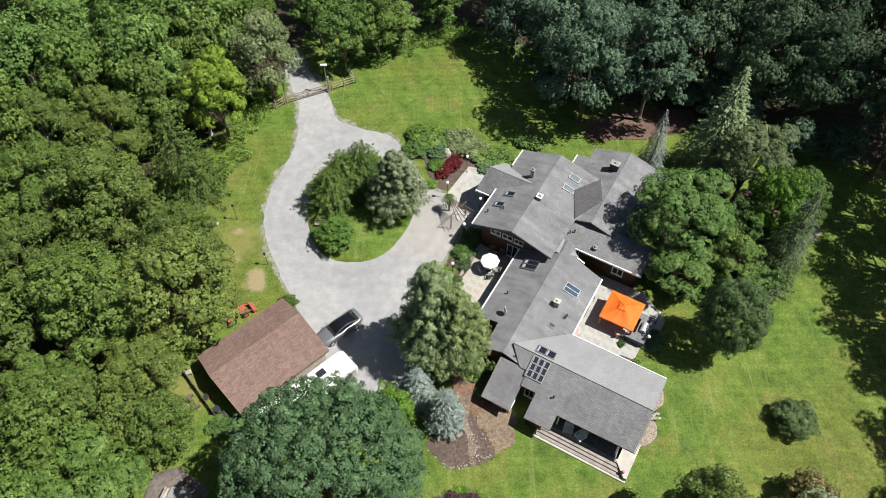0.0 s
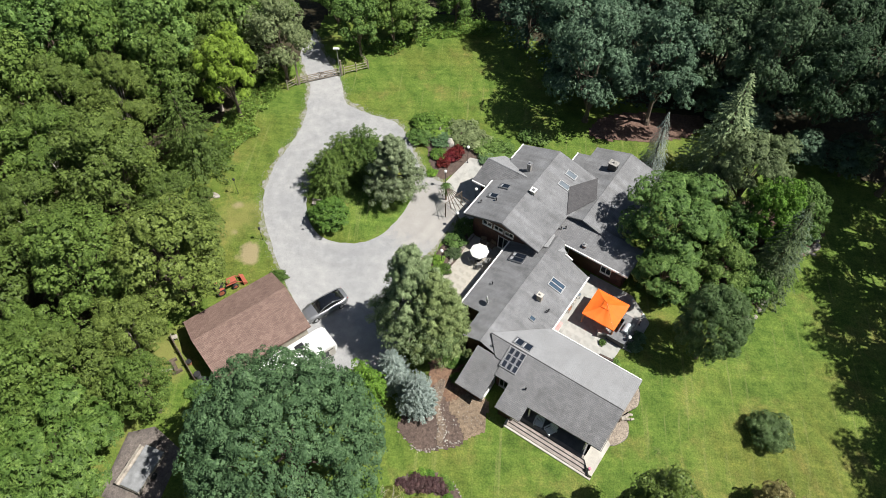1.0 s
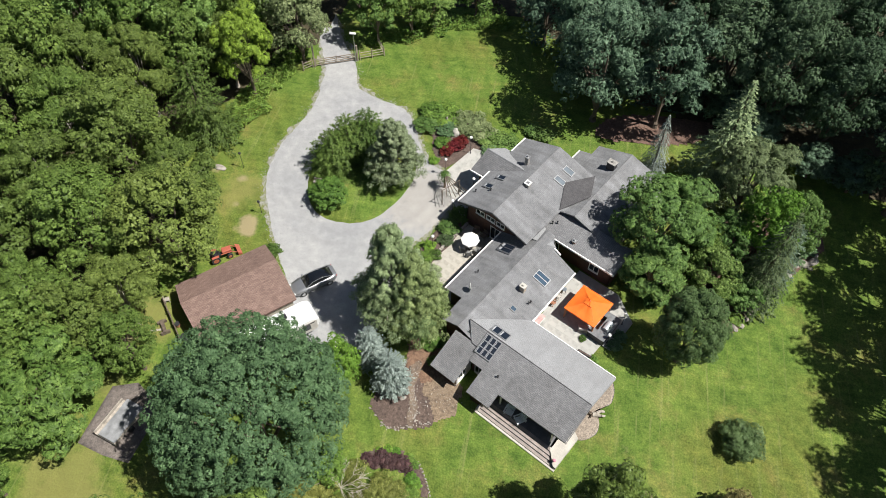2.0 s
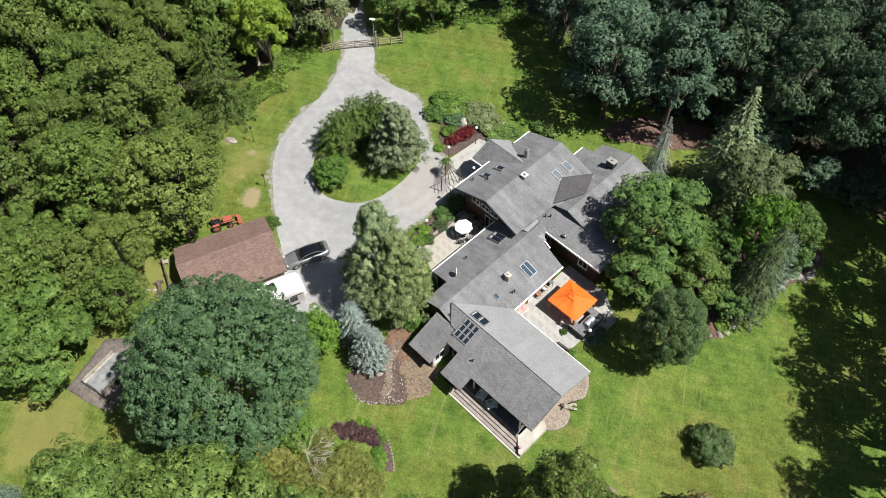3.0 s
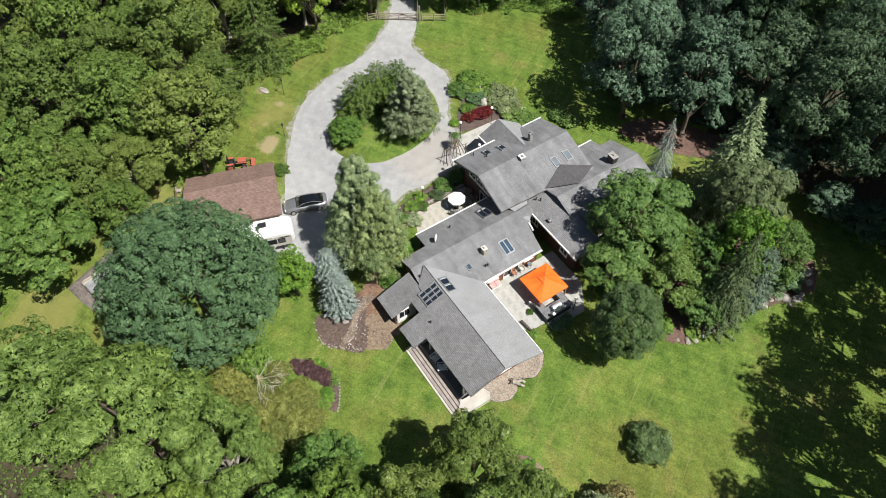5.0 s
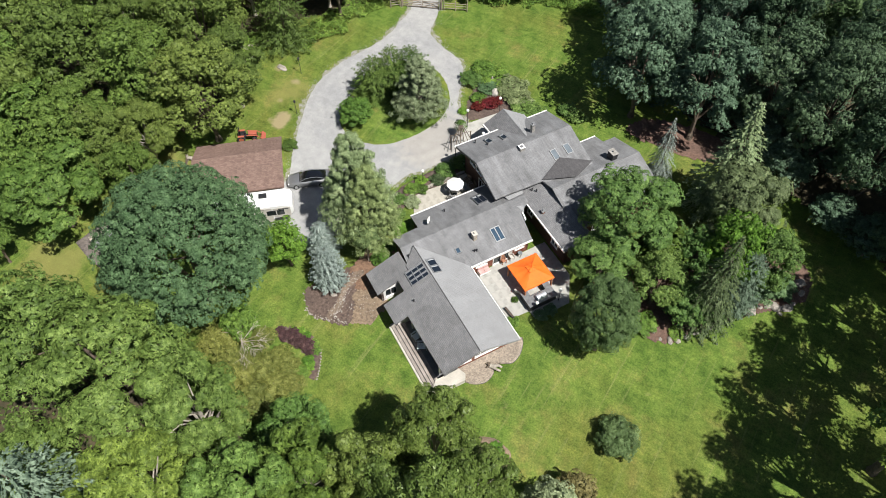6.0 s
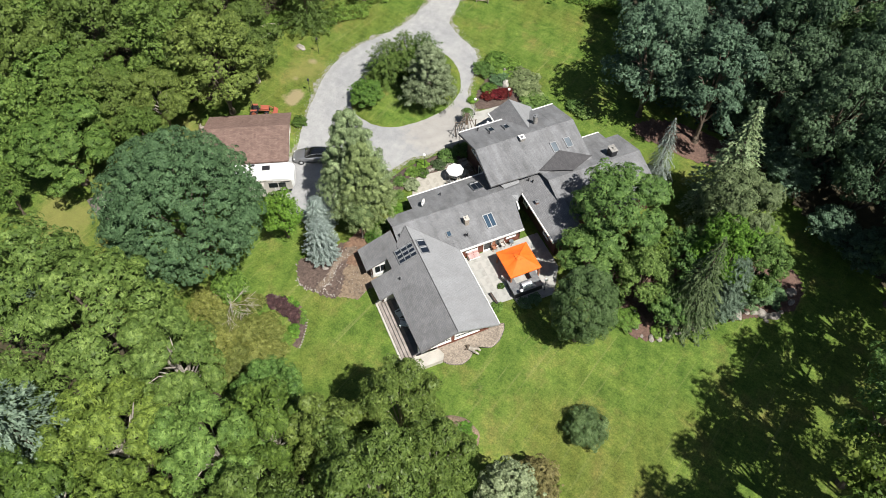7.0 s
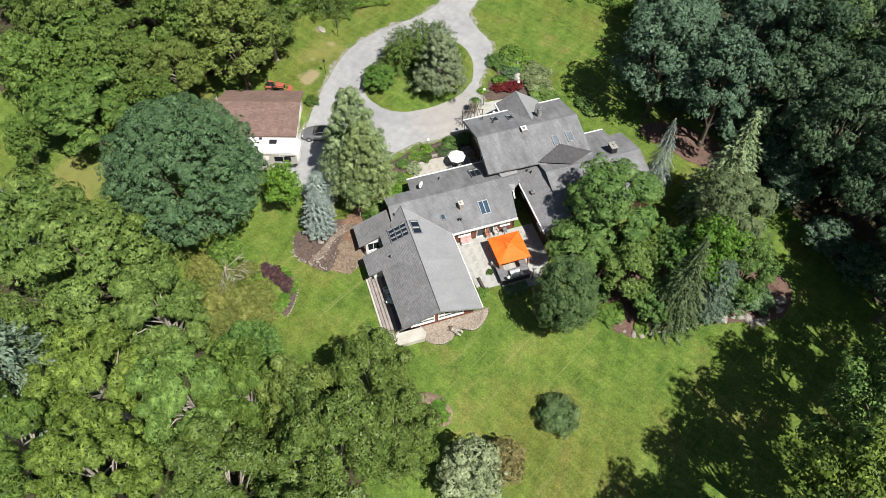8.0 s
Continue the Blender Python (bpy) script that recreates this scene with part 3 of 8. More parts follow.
def verge(outline, n, spread, seed):
    """Loose stones strewn along the drive's edge."""
    rng = np.random.default_rng(seed)
    pts = np.array(outline)
    k = rng.integers(0, len(pts), n)
    u = rng.random((n, 1))
    p = pts[k] * (1 - u) + pts[(k + 1) % len(pts)] * u + rng.normal(size=(n, 2)) * spread
    r = rng.uniform(0.012, 0.036, n)
    tet = np.array([[1, 1, 0.4], [-1, -0.6, 0.3], [0.5, -1, 0.35], [0, 0, 1.0], [-0.8, 0.9, 0.1]])
    a = rng.uniform(0, 6.283, n)
    v, f = [], []
    for i in range(n):
        c, s_ = math.cos(a[i]), math.sin(a[i])
        v += [(p[i, 0] + r[i] * (q[0] * c - q[1] * s_), p[i, 1] + r[i] * (q[0] * s_ + q[1] * c), r[i] * (q[2] - 0.2)) for q in tet]
        b = 5 * i
        f += [(b, b + 3, b + 2), (b, b + 4, b + 3), (b + 4, b + 1, b + 3), (b + 1, b + 2, b + 3)]
    ob = new("loose_gravel", mesh_of("loose_gravel", v, f, M["gravel"]))
    tagged(ob, "loose pale stones strewn along the drive's edge", "gravel", "", "stuff")


verge(rounded(DRIVE, 8), 9000, 0.42, 5)
ISLAND = [(-15.2, 52.0), (-14.0, 48.2), (-11.9, 46.4), (-8.8, 46.1), (-6.4, 47.2), (-4.4, 49.8), (-3.1, 53.5), (-3.4, 57.2), (-5.6, 60.3), (-9.0, 62.2), (-12.6, 61.6), (-14.9, 57.5)]
sheet("lawn_island", rounded(ISLAND), M["lawn"], 0.12, "round lawn island inside the gravel loop", "lawn", 0.05, 0.35)
sheet("planting_bed", rounded([(-1.5, 25.4), (-0.6, 27.8), (1.2, 31.2), (2.8, 31.8), (3.6, 29.2), (4.2, 26.8), (4.6, 24.7), (3.4, 23.9), (2.0, 23.5), (0.7, 23.4)]), M["mulch"], 0.06, "dark bark mulch bed beside the house", "flower bed", cell=0.22)
sheet("soil_patch", rounded([(3.9, 26.4), (3.2, 28.6), (4.6, 29.8), (6.0, 29.6), (7.0, 28.0), (6.6, 26.6), (5.6, 25.5), (4.7, 24.9)]), M["soil"], 0.1, "sandy gravel patch thinly grown with dry grass", "soil", wobble=0.7, cell=0.22)
sheet("red_soil", rounded([(0.9, 30.4), (0.8, 32.6), (2.6, 34.6), (4.4, 34.0), (5.0, 31.8), (4.6, 29.7), (3.2, 28.4), (2.4, 28.6), (1.9, 29.6)]), M["redsoil"], 0.11, "bare reddish soil under the drive tree", "soil", wobble=0.5, cell=0.22)
sheet("bark_path", rounded([(1.7, 30.6), (1.55, 28.6), (1.85, 27.2), (2.35, 26.0), (2.45, 24.0), (2.95, 24.0), (2.9, 26.1), (2.5, 27.4), (2.2, 28.8), (2.5, 30.6)]), M["barkpath"], 0.13, "sandy trickle path through the planting bed", "path", wobble=0.42, cell=0.14)


def strewn(name, label, line, n, spread, r0, r1, mat, seed, lift=0.12):
    """Small angular stones strewn along a line, uncounted."""
    rnd = random.Random(seed)
    v, f = [], []
    for _ in range(n):
        k = rnd.randrange(len(line) - 1)
        u = rnd.random()
        x = line[k][0] + (line[k + 1][0] - line[k][0]) * u + rnd.gauss(0, spread)
        y = line[k][1] + (line[k + 1][1] - line[k][1]) * u + rnd.gauss(0, spread)
        r, a, b = rnd.uniform(r0, r1), rnd.uniform(0, 3), len(v)
        z = ground_z(x, y) + lift
        for q in range(5):
            g = a + q * 1.2566
            v.append((x + r * math.cos(g) * rnd.uniform(0.7, 1.2), y + r * math.sin(g) * rnd.uniform(0.7, 1.2), z - 0.03))
        v.append((x + rnd.uniform(-0.3, 0.3) * r, y, z + r * 0.7))
        f += [(b + q, b + (q + 1) % 5, b + 5) for q in range(5)]
    tagged(new(name, mesh_of(name, v, f, M[mat])), label, "stones", "", "stuff")


PEBBLE = [(12.48 + 0.867 * x + 0.4985 * y, 35.71 - 0.4985 * x + 0.867 * y) for x, y in ((8.4, -6.0), (9.85, -6.1), (10.65, -5.3), (10.92, -4.35), (10.5, -3.3), (9.85, -2.85), (9.8, -2.4), (10.06, -1.8), (10.36, -0.95), (9.9, 0.2), (8.8, 1.1), (8.4, 0.4))]
sheet("gravel_bed", rounded(PEBBLE), M["pebble"], 0.12, "brown pebble bed along the gable wall", "gravel bed")
strewn("strewn_stones", "pale small stones strewn along the trickle path", [(2.1, 30.2), (1.8, 28.6), (2.1, 27.2), (2.6, 25.8), (2.7, 24.2)], 240, 0.22, 0.03, 0.09, "paleRock", 12)
strewn("strewn_stones", "small stones lying in the sandy patch", [(4.2, 26.0), (4.6, 28.0), (5.8, 27.6), (5.2, 26.2)], 160, 0.6, 0.02, 0.06, "paleRock", 13, 0.1)
strewn("strewn_stones", "pale stones along the front rim of the bed", [(-0.2, 23.7), (1.3, 23.4), (2.8, 24.0), (4.4, 24.6)], 60, 0.14, 0.05, 0.12, "rock", 14, 0.07)
sheet("flower_bed", rounded([(-1.2, 20.2), (-0.7, 20.9), (1.4, 21.6), (2.8, 21.5), (4.0, 20.8), (4.8, 19.6), (5.5, 18.1), (4.9, 17.8), (4.3, 19.1), (3.2, 19.4), (2.2, 19.7), (0.9, 19.6), (-0.2, 19.5)]), M["mulch"], 0.06, "kidney-shaped mulch bed with purple shrubs", "flower bed", cell=0.2)
sheet("lawn_bed", rounded([(20.8, 19.6), (22.4, 21.7), (24.8, 21.9), (25.7, 20.4), (24.0, 18.6), (22.0, 18.4)]), M["soil"], 0.05, "small round bed with yellow flowers in the lawn", "flower bed")
sheet("wood_edge_bed", rounded([(27.5, 41.5), (31.0, 39.6), (33.6, 40.6), (35.0, 43.2), (38.2, 46.8), (41.0, 49.6), (43.6, 53.0), (42, 57), (36, 57), (30.5, 52), (26, 46)]), M["redmulch"], 0.07, "brown mulch bed under the evergreens", "flower bed", cell=0.3)
sheet("north_mulch", rounded([(17.6, 65.2), (19.6, 64.2), (25.0, 64.6), (30.5, 66.5), (31.5, 69.5), (24.0, 69.5), (19.0, 68.0)]), M["redmulch"], 0.06, "red-brown mulch under the north trees", "mulch", cell=0.35)
sheet("garden_bed", rounded([(-2.2, 63.5), (-1.5, 58.4), (0.2, 56.2), (2.2, 58.2), (4.2, 60.2), (4.8, 63.4), (2.8, 65.4), (0.0, 66.0)]), M["mulch"], 0.06, "dark mulch bed of mixed shrubs by the terrace", "flower bed", cell=0.25)
sheet("terrace_bed", rounded([(-0.5, 43.9), (2.0, 48.6), (3.6, 49.0), (3.0, 45.6), (1.2, 42.4), (1.0, 38.0), (-0.6, 37.4), (-1.2, 40.5)]), M["mulch"], 0.06, "dark mulch bed between drive and terrace", "flower bed", wobble=0.3)
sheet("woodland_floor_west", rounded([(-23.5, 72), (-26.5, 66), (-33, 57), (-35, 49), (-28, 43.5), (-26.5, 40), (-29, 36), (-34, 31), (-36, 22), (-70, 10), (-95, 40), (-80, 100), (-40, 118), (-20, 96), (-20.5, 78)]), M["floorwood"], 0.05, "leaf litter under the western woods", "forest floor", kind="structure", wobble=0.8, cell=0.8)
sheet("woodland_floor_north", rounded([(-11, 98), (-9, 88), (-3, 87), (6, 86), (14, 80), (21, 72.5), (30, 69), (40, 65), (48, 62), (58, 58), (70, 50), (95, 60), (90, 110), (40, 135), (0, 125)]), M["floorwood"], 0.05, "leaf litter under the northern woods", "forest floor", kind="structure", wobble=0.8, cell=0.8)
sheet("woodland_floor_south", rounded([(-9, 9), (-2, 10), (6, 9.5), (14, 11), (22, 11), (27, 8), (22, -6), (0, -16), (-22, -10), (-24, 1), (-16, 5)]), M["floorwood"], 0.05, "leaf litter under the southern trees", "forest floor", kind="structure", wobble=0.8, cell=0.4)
sheet("trampoline_pad", [(-27.0, 17.0), (-26.6, 20.2), (-26.3, 22.9), (-24.0, 23.7), (-20.8, 21.6), (-21.6, 16.0), (-24.3, 16.3)], M["asphalt"], 0.05, "old asphalt pad with cracked edges", "paving", wobble=0.05)

# ---------------------------------------------------------------- house
# house axes: x along the south wing, y along the north wings
HX, HY, HR = 12.48, 35.71, -29.9
HOUSE = thing("house", "long low brown wooden house with grey shingle roofs", "house", HX, HY, 0, HR)


def hp(x, y, z=0.0):
    c, s = math.cos(radians(HR)), math.sin(radians(HR))
    return HX + c * x - s * y, HY + s * x + c * y, z


def plane(z0, ax=0.0, ay=0.0, x0=0.0, y0=0.0):
    return lambda x, y: z0 + ax * (x - x0) + ay * (y - y0)


BE, BW = plane(3.72, -0.296, 0, -4.7), plane(3.72, 0.345, 0, -4.7)
CS, CN = plane(3.88, 0, 0.375, 0, -4.45), plane(3.88, 0, -0.345, 0, -4.45)
DS = plane(3.76, 0, 0.385, 0, -4.45)
AE, AW = plane(5.55, -0.265, 0, -9.8), plane(5.55, 0.348, 0, -9.8)
FW, FE = plane(4.55, 0.30, 0, -3.4), plane(4.55, -0.30, 0, -3.4)
GS = plane(3.15, 0, 0.20, 0, 9.2)
OS, ON = plane(5.2, 0, 0.80, 0, 13.3), plane(5.2, 0, -0.62, 0, 13.3)


def roof(poly, pl, mat, label="", thick=0.16, name="roof"):
    return part(name, prism(poly, lambda x, y: pl(x, y) - thick, pl), M[mat], HOUSE, label)


roofs = {}
roofs["A_W"] = roof([(-14.32, 6.15), (-9.8, 6.15), (-9.8, 18.38), (-14.32, 18.38)], AW, "roofY")
roofs["A_E"] = roof([(-9.8, 6.15), (-5.2, 5.95), (-5.05, 11.75), (-4.55, 12.2), (-4.55, 18.2), (-9.8, 18.38)], AE, "roofY")
roofs["B_E"] = roof([(-4.7, -5.75), (-2.6, -5.85), (0.02, -0.3), (0.02, 7.5), (-3.0, 7.9), (-3.9, 9.3), (-4.7, 9.3)], BE, "roofY")
roofs["B_W"] = roof([(-8.95, -2.45), (-6.7, -2.7), (-6.6, -5.8), (-4.7, -5.75), (-4.7, 9.3), (-5.82, 9.3), (-5.82, 7.0), (-8.95, 7.0)], BW, "roofY")
# one wing's two slopes: lit one in paler shingles, shaded one in darker
roofs["C_N"] = roof([(-4.25, -4.45), (9.62, -4.45), (9.62, 0.0), (-0.2, 0.0)], CN, "roofL", "smooth grey shingles, coloured paler as the sunlit slope")
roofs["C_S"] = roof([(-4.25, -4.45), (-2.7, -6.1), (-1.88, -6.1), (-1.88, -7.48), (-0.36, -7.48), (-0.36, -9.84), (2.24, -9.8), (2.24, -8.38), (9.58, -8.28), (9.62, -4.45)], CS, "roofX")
roofs["D"] = roof([(-4.76, -5.95), (-4.76, -9.8), (-1.84, -9.82), (-1.84, -5.95)], DS, "roofX")
roofs["F_W"] = roof([(-8.9, 16.5), (-3.4, 12.0), (-3.4, 23.5), (-7.45, 23.35), (-7.45, 21.75), (-8.9, 21.75)], FW, "roofY")
roofs["F_W2"] = roof([(-5.1, 11.9), (-3.4, 12.0), (-3.4, 15.0), (-5.6, 15.0)], plane(4.546, 0.27, 0, -3.4), "roofY")
roofs["F_E"] = roof([(-3.4, 11.95), (1.7, 11.9), (1.7, 23.4), (-3.4, 23.5)], FE, "roofY")
roofs["G"] = roof([(-6.0, 9.2), (3.5, 9.2), (3.5, 12.6), (-6.0, 12.6)], GS, "roofX")
# here too the sun's difference between slopes sits in the two greys
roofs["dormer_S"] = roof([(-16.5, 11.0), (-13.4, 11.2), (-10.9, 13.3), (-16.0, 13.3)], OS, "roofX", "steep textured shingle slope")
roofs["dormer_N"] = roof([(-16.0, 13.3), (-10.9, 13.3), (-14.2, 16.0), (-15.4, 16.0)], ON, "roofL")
# dark cricket between the two north roofs
bm = bmesh.new()
pts = [bm.verts.new(p) for p in ((-6.7, 15.0, 4.85), (-3.5, 15.2, 4.72), (-4.9, 18.3, 4.35), (-5.15, 11.75, 4.4), (-4.6, 15.1, 3.9))]
for f in ((0, 1, 2), (0, 3, 1), (4, 2, 1), (4, 1, 3), (4, 3, 0), (4, 0, 2)):
    bm.faces.new([pts[i] for i in f])
part("roof_saddle", bm, M["roofD"], HOUSE, "dark new shingles on the roof saddle")
bm = bmesh.new()
pts = [bm.verts.new(p) for p in ((-5.4, 9.5, 3.66), (-5.5, 7.2, 3.78), (-2.9, 8.2, 3.3), (-5.0, 8.4, 3.0))]
for f in ((0, 1, 2), (3, 1, 0), (3, 2, 1), (3, 0, 2)):
    bm.faces.new([pts[i] for i in f])
part("roof_saddle", bm, M["roofL"], HOUSE, "pale shingle saddle where roofs meet")


def ridge_cap(p0, p1, mat="roofX"):
    part("ridge_cap", tubes((p0, p1, 0.055, 0.055), sides=6), M[mat], HOUSE)


ridge_cap((-9.8, 6.2, 5.53), (-9.8, 18.3, 5.53), "roofX")
ridge_cap((-4.7, -5.7, 3.70), (-4.7, 7.0, 3.70), "roofX")
ridge_cap((-4.2, -4.45, 3.86), (9.6, -4.45, 3.86), "roofD")
ridge_cap((-3.4, 12.0, 4.53), (-3.4, 23.4, 4.53), "roofX")
ridge_cap((-16.0, 13.3, 5.18), (-11.0, 13.3, 5.18), "roofL")


def fascia(x0, y0, z0, x1, y1, z1, h=0.2, w=0.14, mat="white", lift=0.04):
    """A white board along a roof edge."""
    a, b = Vector((x0, y0, z0)), Vector((x1, y1, z1))
    d = (b - a).normalized()
    s = Vector((d.y, -d.x, 0)).normalized() * w
    bm = bmesh.new()
    v = [bm.verts.new(p + o + Vector((0, 0, k))) for k in (lift - h, lift) for p, o in ((a, Vector()), (b, Vector()), (b, s), (a, s))]
    for f in ((3, 2, 1, 0), (4, 5, 6, 7), (0, 1, 5, 4), (1, 2, 6, 5), (2, 3, 7, 6), (3, 0, 4, 7)):
        bm.faces.new([v[i] for i in f])
    part("fascia", bm, M[mat], HOUSE, "white painted fascia board" if mat == "white" else "")


fascia(0.03, 0.1, BE(0, 0), 0.03, 7.5, BE(0, 0))
fascia(0.0, 0.01, CN(0, 0), 9.62, 0.01, CN(0, 0), w=-0.09)
fascia(-8.95, -2.45, BW(-8.95, 0), -8.95, 6.9, BW(-8.95, 0), w=-0.14)
fascia(-14.33, 6.15, AW(-14.32, 0), -14.33, 11.7, AW(-14.32, 0), w=-0.14)
fascia(-14.33, 15.7, AW(-14.32, 0), -14.33, 18.4, AW(-14.32, 0), w=-0.14)
fascia(-16.5, 11.0, OS(0, 11.0), -14.4, 11.05, OS(0, 11.0), w=0.14)
fascia(-8.9, 18.2, FW(-8.9, 0), -8.9, 21.75, FW(-8.9, 0), w=-0.14)
fascia(-5.0, 9.19, GS(0, 9.2), 3.5, 9.19, GS(0, 9.2), w=0.14)
fascia(-3.2, 8.05, BE(-3.0, 0) - 0.02, -2.2, 7.9, BE(-2.2, 0) - 0.02, w=-0.16)
fascia(-14.3, 6.14, AW(-14.3, 0), -9.8, 6.14, AW(-9.8, 0), w=0.08, mat="trimdark", lift=-0.01)
fascia(-9.8, 6.14, AE(-9.8, 0), -5.2, 5.94, AE(-5.2, 0), w=0.08, mat="trimdark", lift=-0.01)
fascia(9.63, -8.28, CS(0, -8.28), 9.63, -4.45, CS(0, -4.45), w=0.06, mat="roofX", lift=-0.01)
fascia(9.63, -4.45, CN(0, -4.45), 9.63, 0.0, CN(0, 0), w=0.06, mat="roofL", lift=-0.01)


def wall(p0, p1, z0, top, holes=(), thick=0.2, mat="siding", name="wall", bars=1, rail=False):
    """An upright wall from p0 to p1; top(s) is its height at s metres; holes (s0, s1, z0, z1) go through."""
    a, b = Vector((*p0, 0)), Vector((*p1, 0))
    length = (b - a).length
    d = (b - a) / length
    nrm = Vector((d.y, -d.x, 0)) * thick
    cuts = sorted({0.0, length, *[h[0] for h in holes], *[h[1] for h in holes], *np.linspace(0, length, 5)[1:-1].tolist()})
    levels = sorted({z0, *[h[2] for h in holes if h[2] > z0], *[h[3] for h in holes]})
    bm = bmesh.new()
    seen = {}

    def vert(i, j, side):
        if (i, j, side) not in seen:
            z = levels[j] if j < len(levels) else top(cuts[i])
            seen[i, j, side] = bm.verts.new(a + d * cuts[i] - nrm * side + Vector((0, 0, z)))
        return seen[i, j, side]

    def solid(i, j):
        if not (0 <= i < len(cuts) - 1 and 0 <= j < len(levels)):
            return False
        ms, mz = 0.5 * (cuts[i] + cuts[i + 1]), levels[j] + 0.01
        return not any(h[0] < ms < h[1] and h[2] <= mz < h[3] for h in holes)
    for i in range(len(cuts) - 1):
        for j in range(len(levels)):
            if not solid(i, j):
                continue
            bm.faces.new([vert(i + u, j + v, 0) for u, v in ((0, 0), (1, 0), (1, 1), (0, 1))])
            bm.faces.new([vert(i + u, j + v, 1) for u, v in ((0, 1), (1, 1), (1, 0), (0, 0))])
            for di, dj, e0, e1 in ((-1, 0, (0, 1), (0, 0)), (1, 0, (1, 0), (1, 1)), (0, -1, (0, 0), (1, 0)), (0, 1, (1, 1), (0, 1))):
                if not solid(i + di, j + dj):
                    p, q = (i + e0[0], j + e0[1]), (i + e1[0], j + e1[1])
                    bm.faces.new((vert(*p, 0), vert(*p, 1), vert(*q, 1), vert(*q, 0)))
    part(name, bm, M[mat], HOUSE)
    for s0, s1, h0, h1 in holes:
        yield_window(a + d * s0, d, nrm.normalized(), s1 - s0, h0, h1, thick, bars, rail)


def yield_window(o, d, n, w, z0, z1, thick, bars=1, rail=False, frame_mat="white"):
    """A window in an opening: frame set 3 cm proud, centre bars and a pane behind."""
    def bar(bm, s0, s1, a0, a1, f=0.03, bk=-0.08):
        v = [bm.verts.new(o + d * s + n * q + Vector((0, 0, z))) for q in (f, bk) for s, z in ((s0, a0), (s1, a0), (s1, a1), (s0, a1))]
        for fc in ((0, 1, 2, 3), (7, 6, 5, 4), (0, 4, 5, 1), (1, 5, 6, 2), (2, 6, 7, 3), (3, 7, 4, 0)):
            bm.faces.new([v[i] for i in fc])
    win = part("window", (lambda b: (bar(b, -0.02, w + 0.02, z0 - 0.07, z0, 0.08), b)[1])(bmesh.new()), M[frame_mat], HOUSE, "white framed window")
    bm = bmesh.new()
    t = 0.12 if rail else 0.075
    bar(bm, 0, t, z0, z1)
    bar(bm, w - t, w, z0, z1)
    bar(bm, t, w - t, z1 - t, z1)
    bar(bm, t, w - t, z0, z0 + t)
    for k in range(bars):
        s = w * (k + 1) / (bars + 1)
        bar(bm, s - 0.03, s + 0.03, z0 + t, z1 - t, 0.02)
    if rail:
        for q in (0.36, 0.68):
            bar(bm, t, w - t, z0 + (z1 - z0) * q - 0.09, z0 + (z1 - z0) * q + 0.09, 0.025)
    part("frame", bm, M[frame_mat], win)
    bm = bmesh.new()
    bar(bm, t, w - t, z0 + t, z1 - t, -0.04, -0.06)
    part("pane", bm, M["glass"], win)


UNDER = 0.17
# north wing A: south gable with three windows and a glazed door, west and east walls
wall((-13.7, 7.0), (-5.9, 7.0), -0.4, lambda s: min(AW(-13.7 + s, 0), AE(-13.7 + s, 0)) - UNDER,
     [(1.15, 2.35, 2.68, 3.42), (2.55, 3.75, 2.72, 3.46), (3.9, 5.0, 2.68, 3.42), (3.2, 4.5, 0.0, 2.05)])
wall((-13.7, 17.8), (-13.7, 7.0), -0.4, lambda s: AW(-13.7, 0) - UNDER, [(4.2, 5.4, 0.9, 2.1), (8.2, 9.2, 0.9, 2.1)])
wall((-5.9, 7.0), (-5.9, 12.0), -0.4, lambda s: AE(-5.9, 0) - UNDER)
wall((-8.0, 17.8), (-13.7, 17.8), -0.4, lambda s: min(AW(-8.0 - s, 0), AE(-8.0 - s, 0)) - UNDER, [(1.2, 2.4, 0.9, 2.1)])
# dormer wing
wall((-15.6, 15.6), (-15.6, 11.4), -0.4, lambda s: min(OS(0, 15.6 - s), ON(0, 15.6 - s)) - UNDER, [(1.5, 2.7, 0.0, 2.05)])
wall((-15.6, 11.5), (-13.7, 11.5), -0.4, lambda s: OS(0, 11.5) - UNDER)
# middle wing B
wall((-0.45, 0.0), (-0.45, 7.4), -0.4, lambda s: BE(-0.45, 0) - UNDER, [(0.9, 2.3, 0.9, 1.8), (3.0, 5.0, 0.0, 2.0), (5.7, 6.9, 0.9, 1.8)], mat="redwood")
wall((-0.45, 7.4), (-4.9, 7.4), -0.4, lambda s: min(BE(-0.45 - s, 0), BW(-0.45 - s, 0)) - UNDER)
wall((-8.3, 7.0), (-8.3, -2.4), -0.4, lambda s: BW(-8.3, 0) - UNDER, [(1.5, 2.7, 0.8, 1.9), (5.0, 6.4, 0.8, 1.9)])
wall((-8.3, -2.35), (-6.4, -2.35), -0.4, lambda s: BW(-8.3 + s, 0) - UNDER)
wall((-6.3, -2.4), (-6.3, -5.5), -0.4, lambda s: BW(-6.3, 0) - UNDER, [(0.8, 2.0, 0.8, 1.9)])
wall((-6.3, -5.5), (-3.0, -5.5), -0.4, lambda s: min(BW(-6.3 + s, 0), BE(-6.3 + s, 0)) - UNDER)
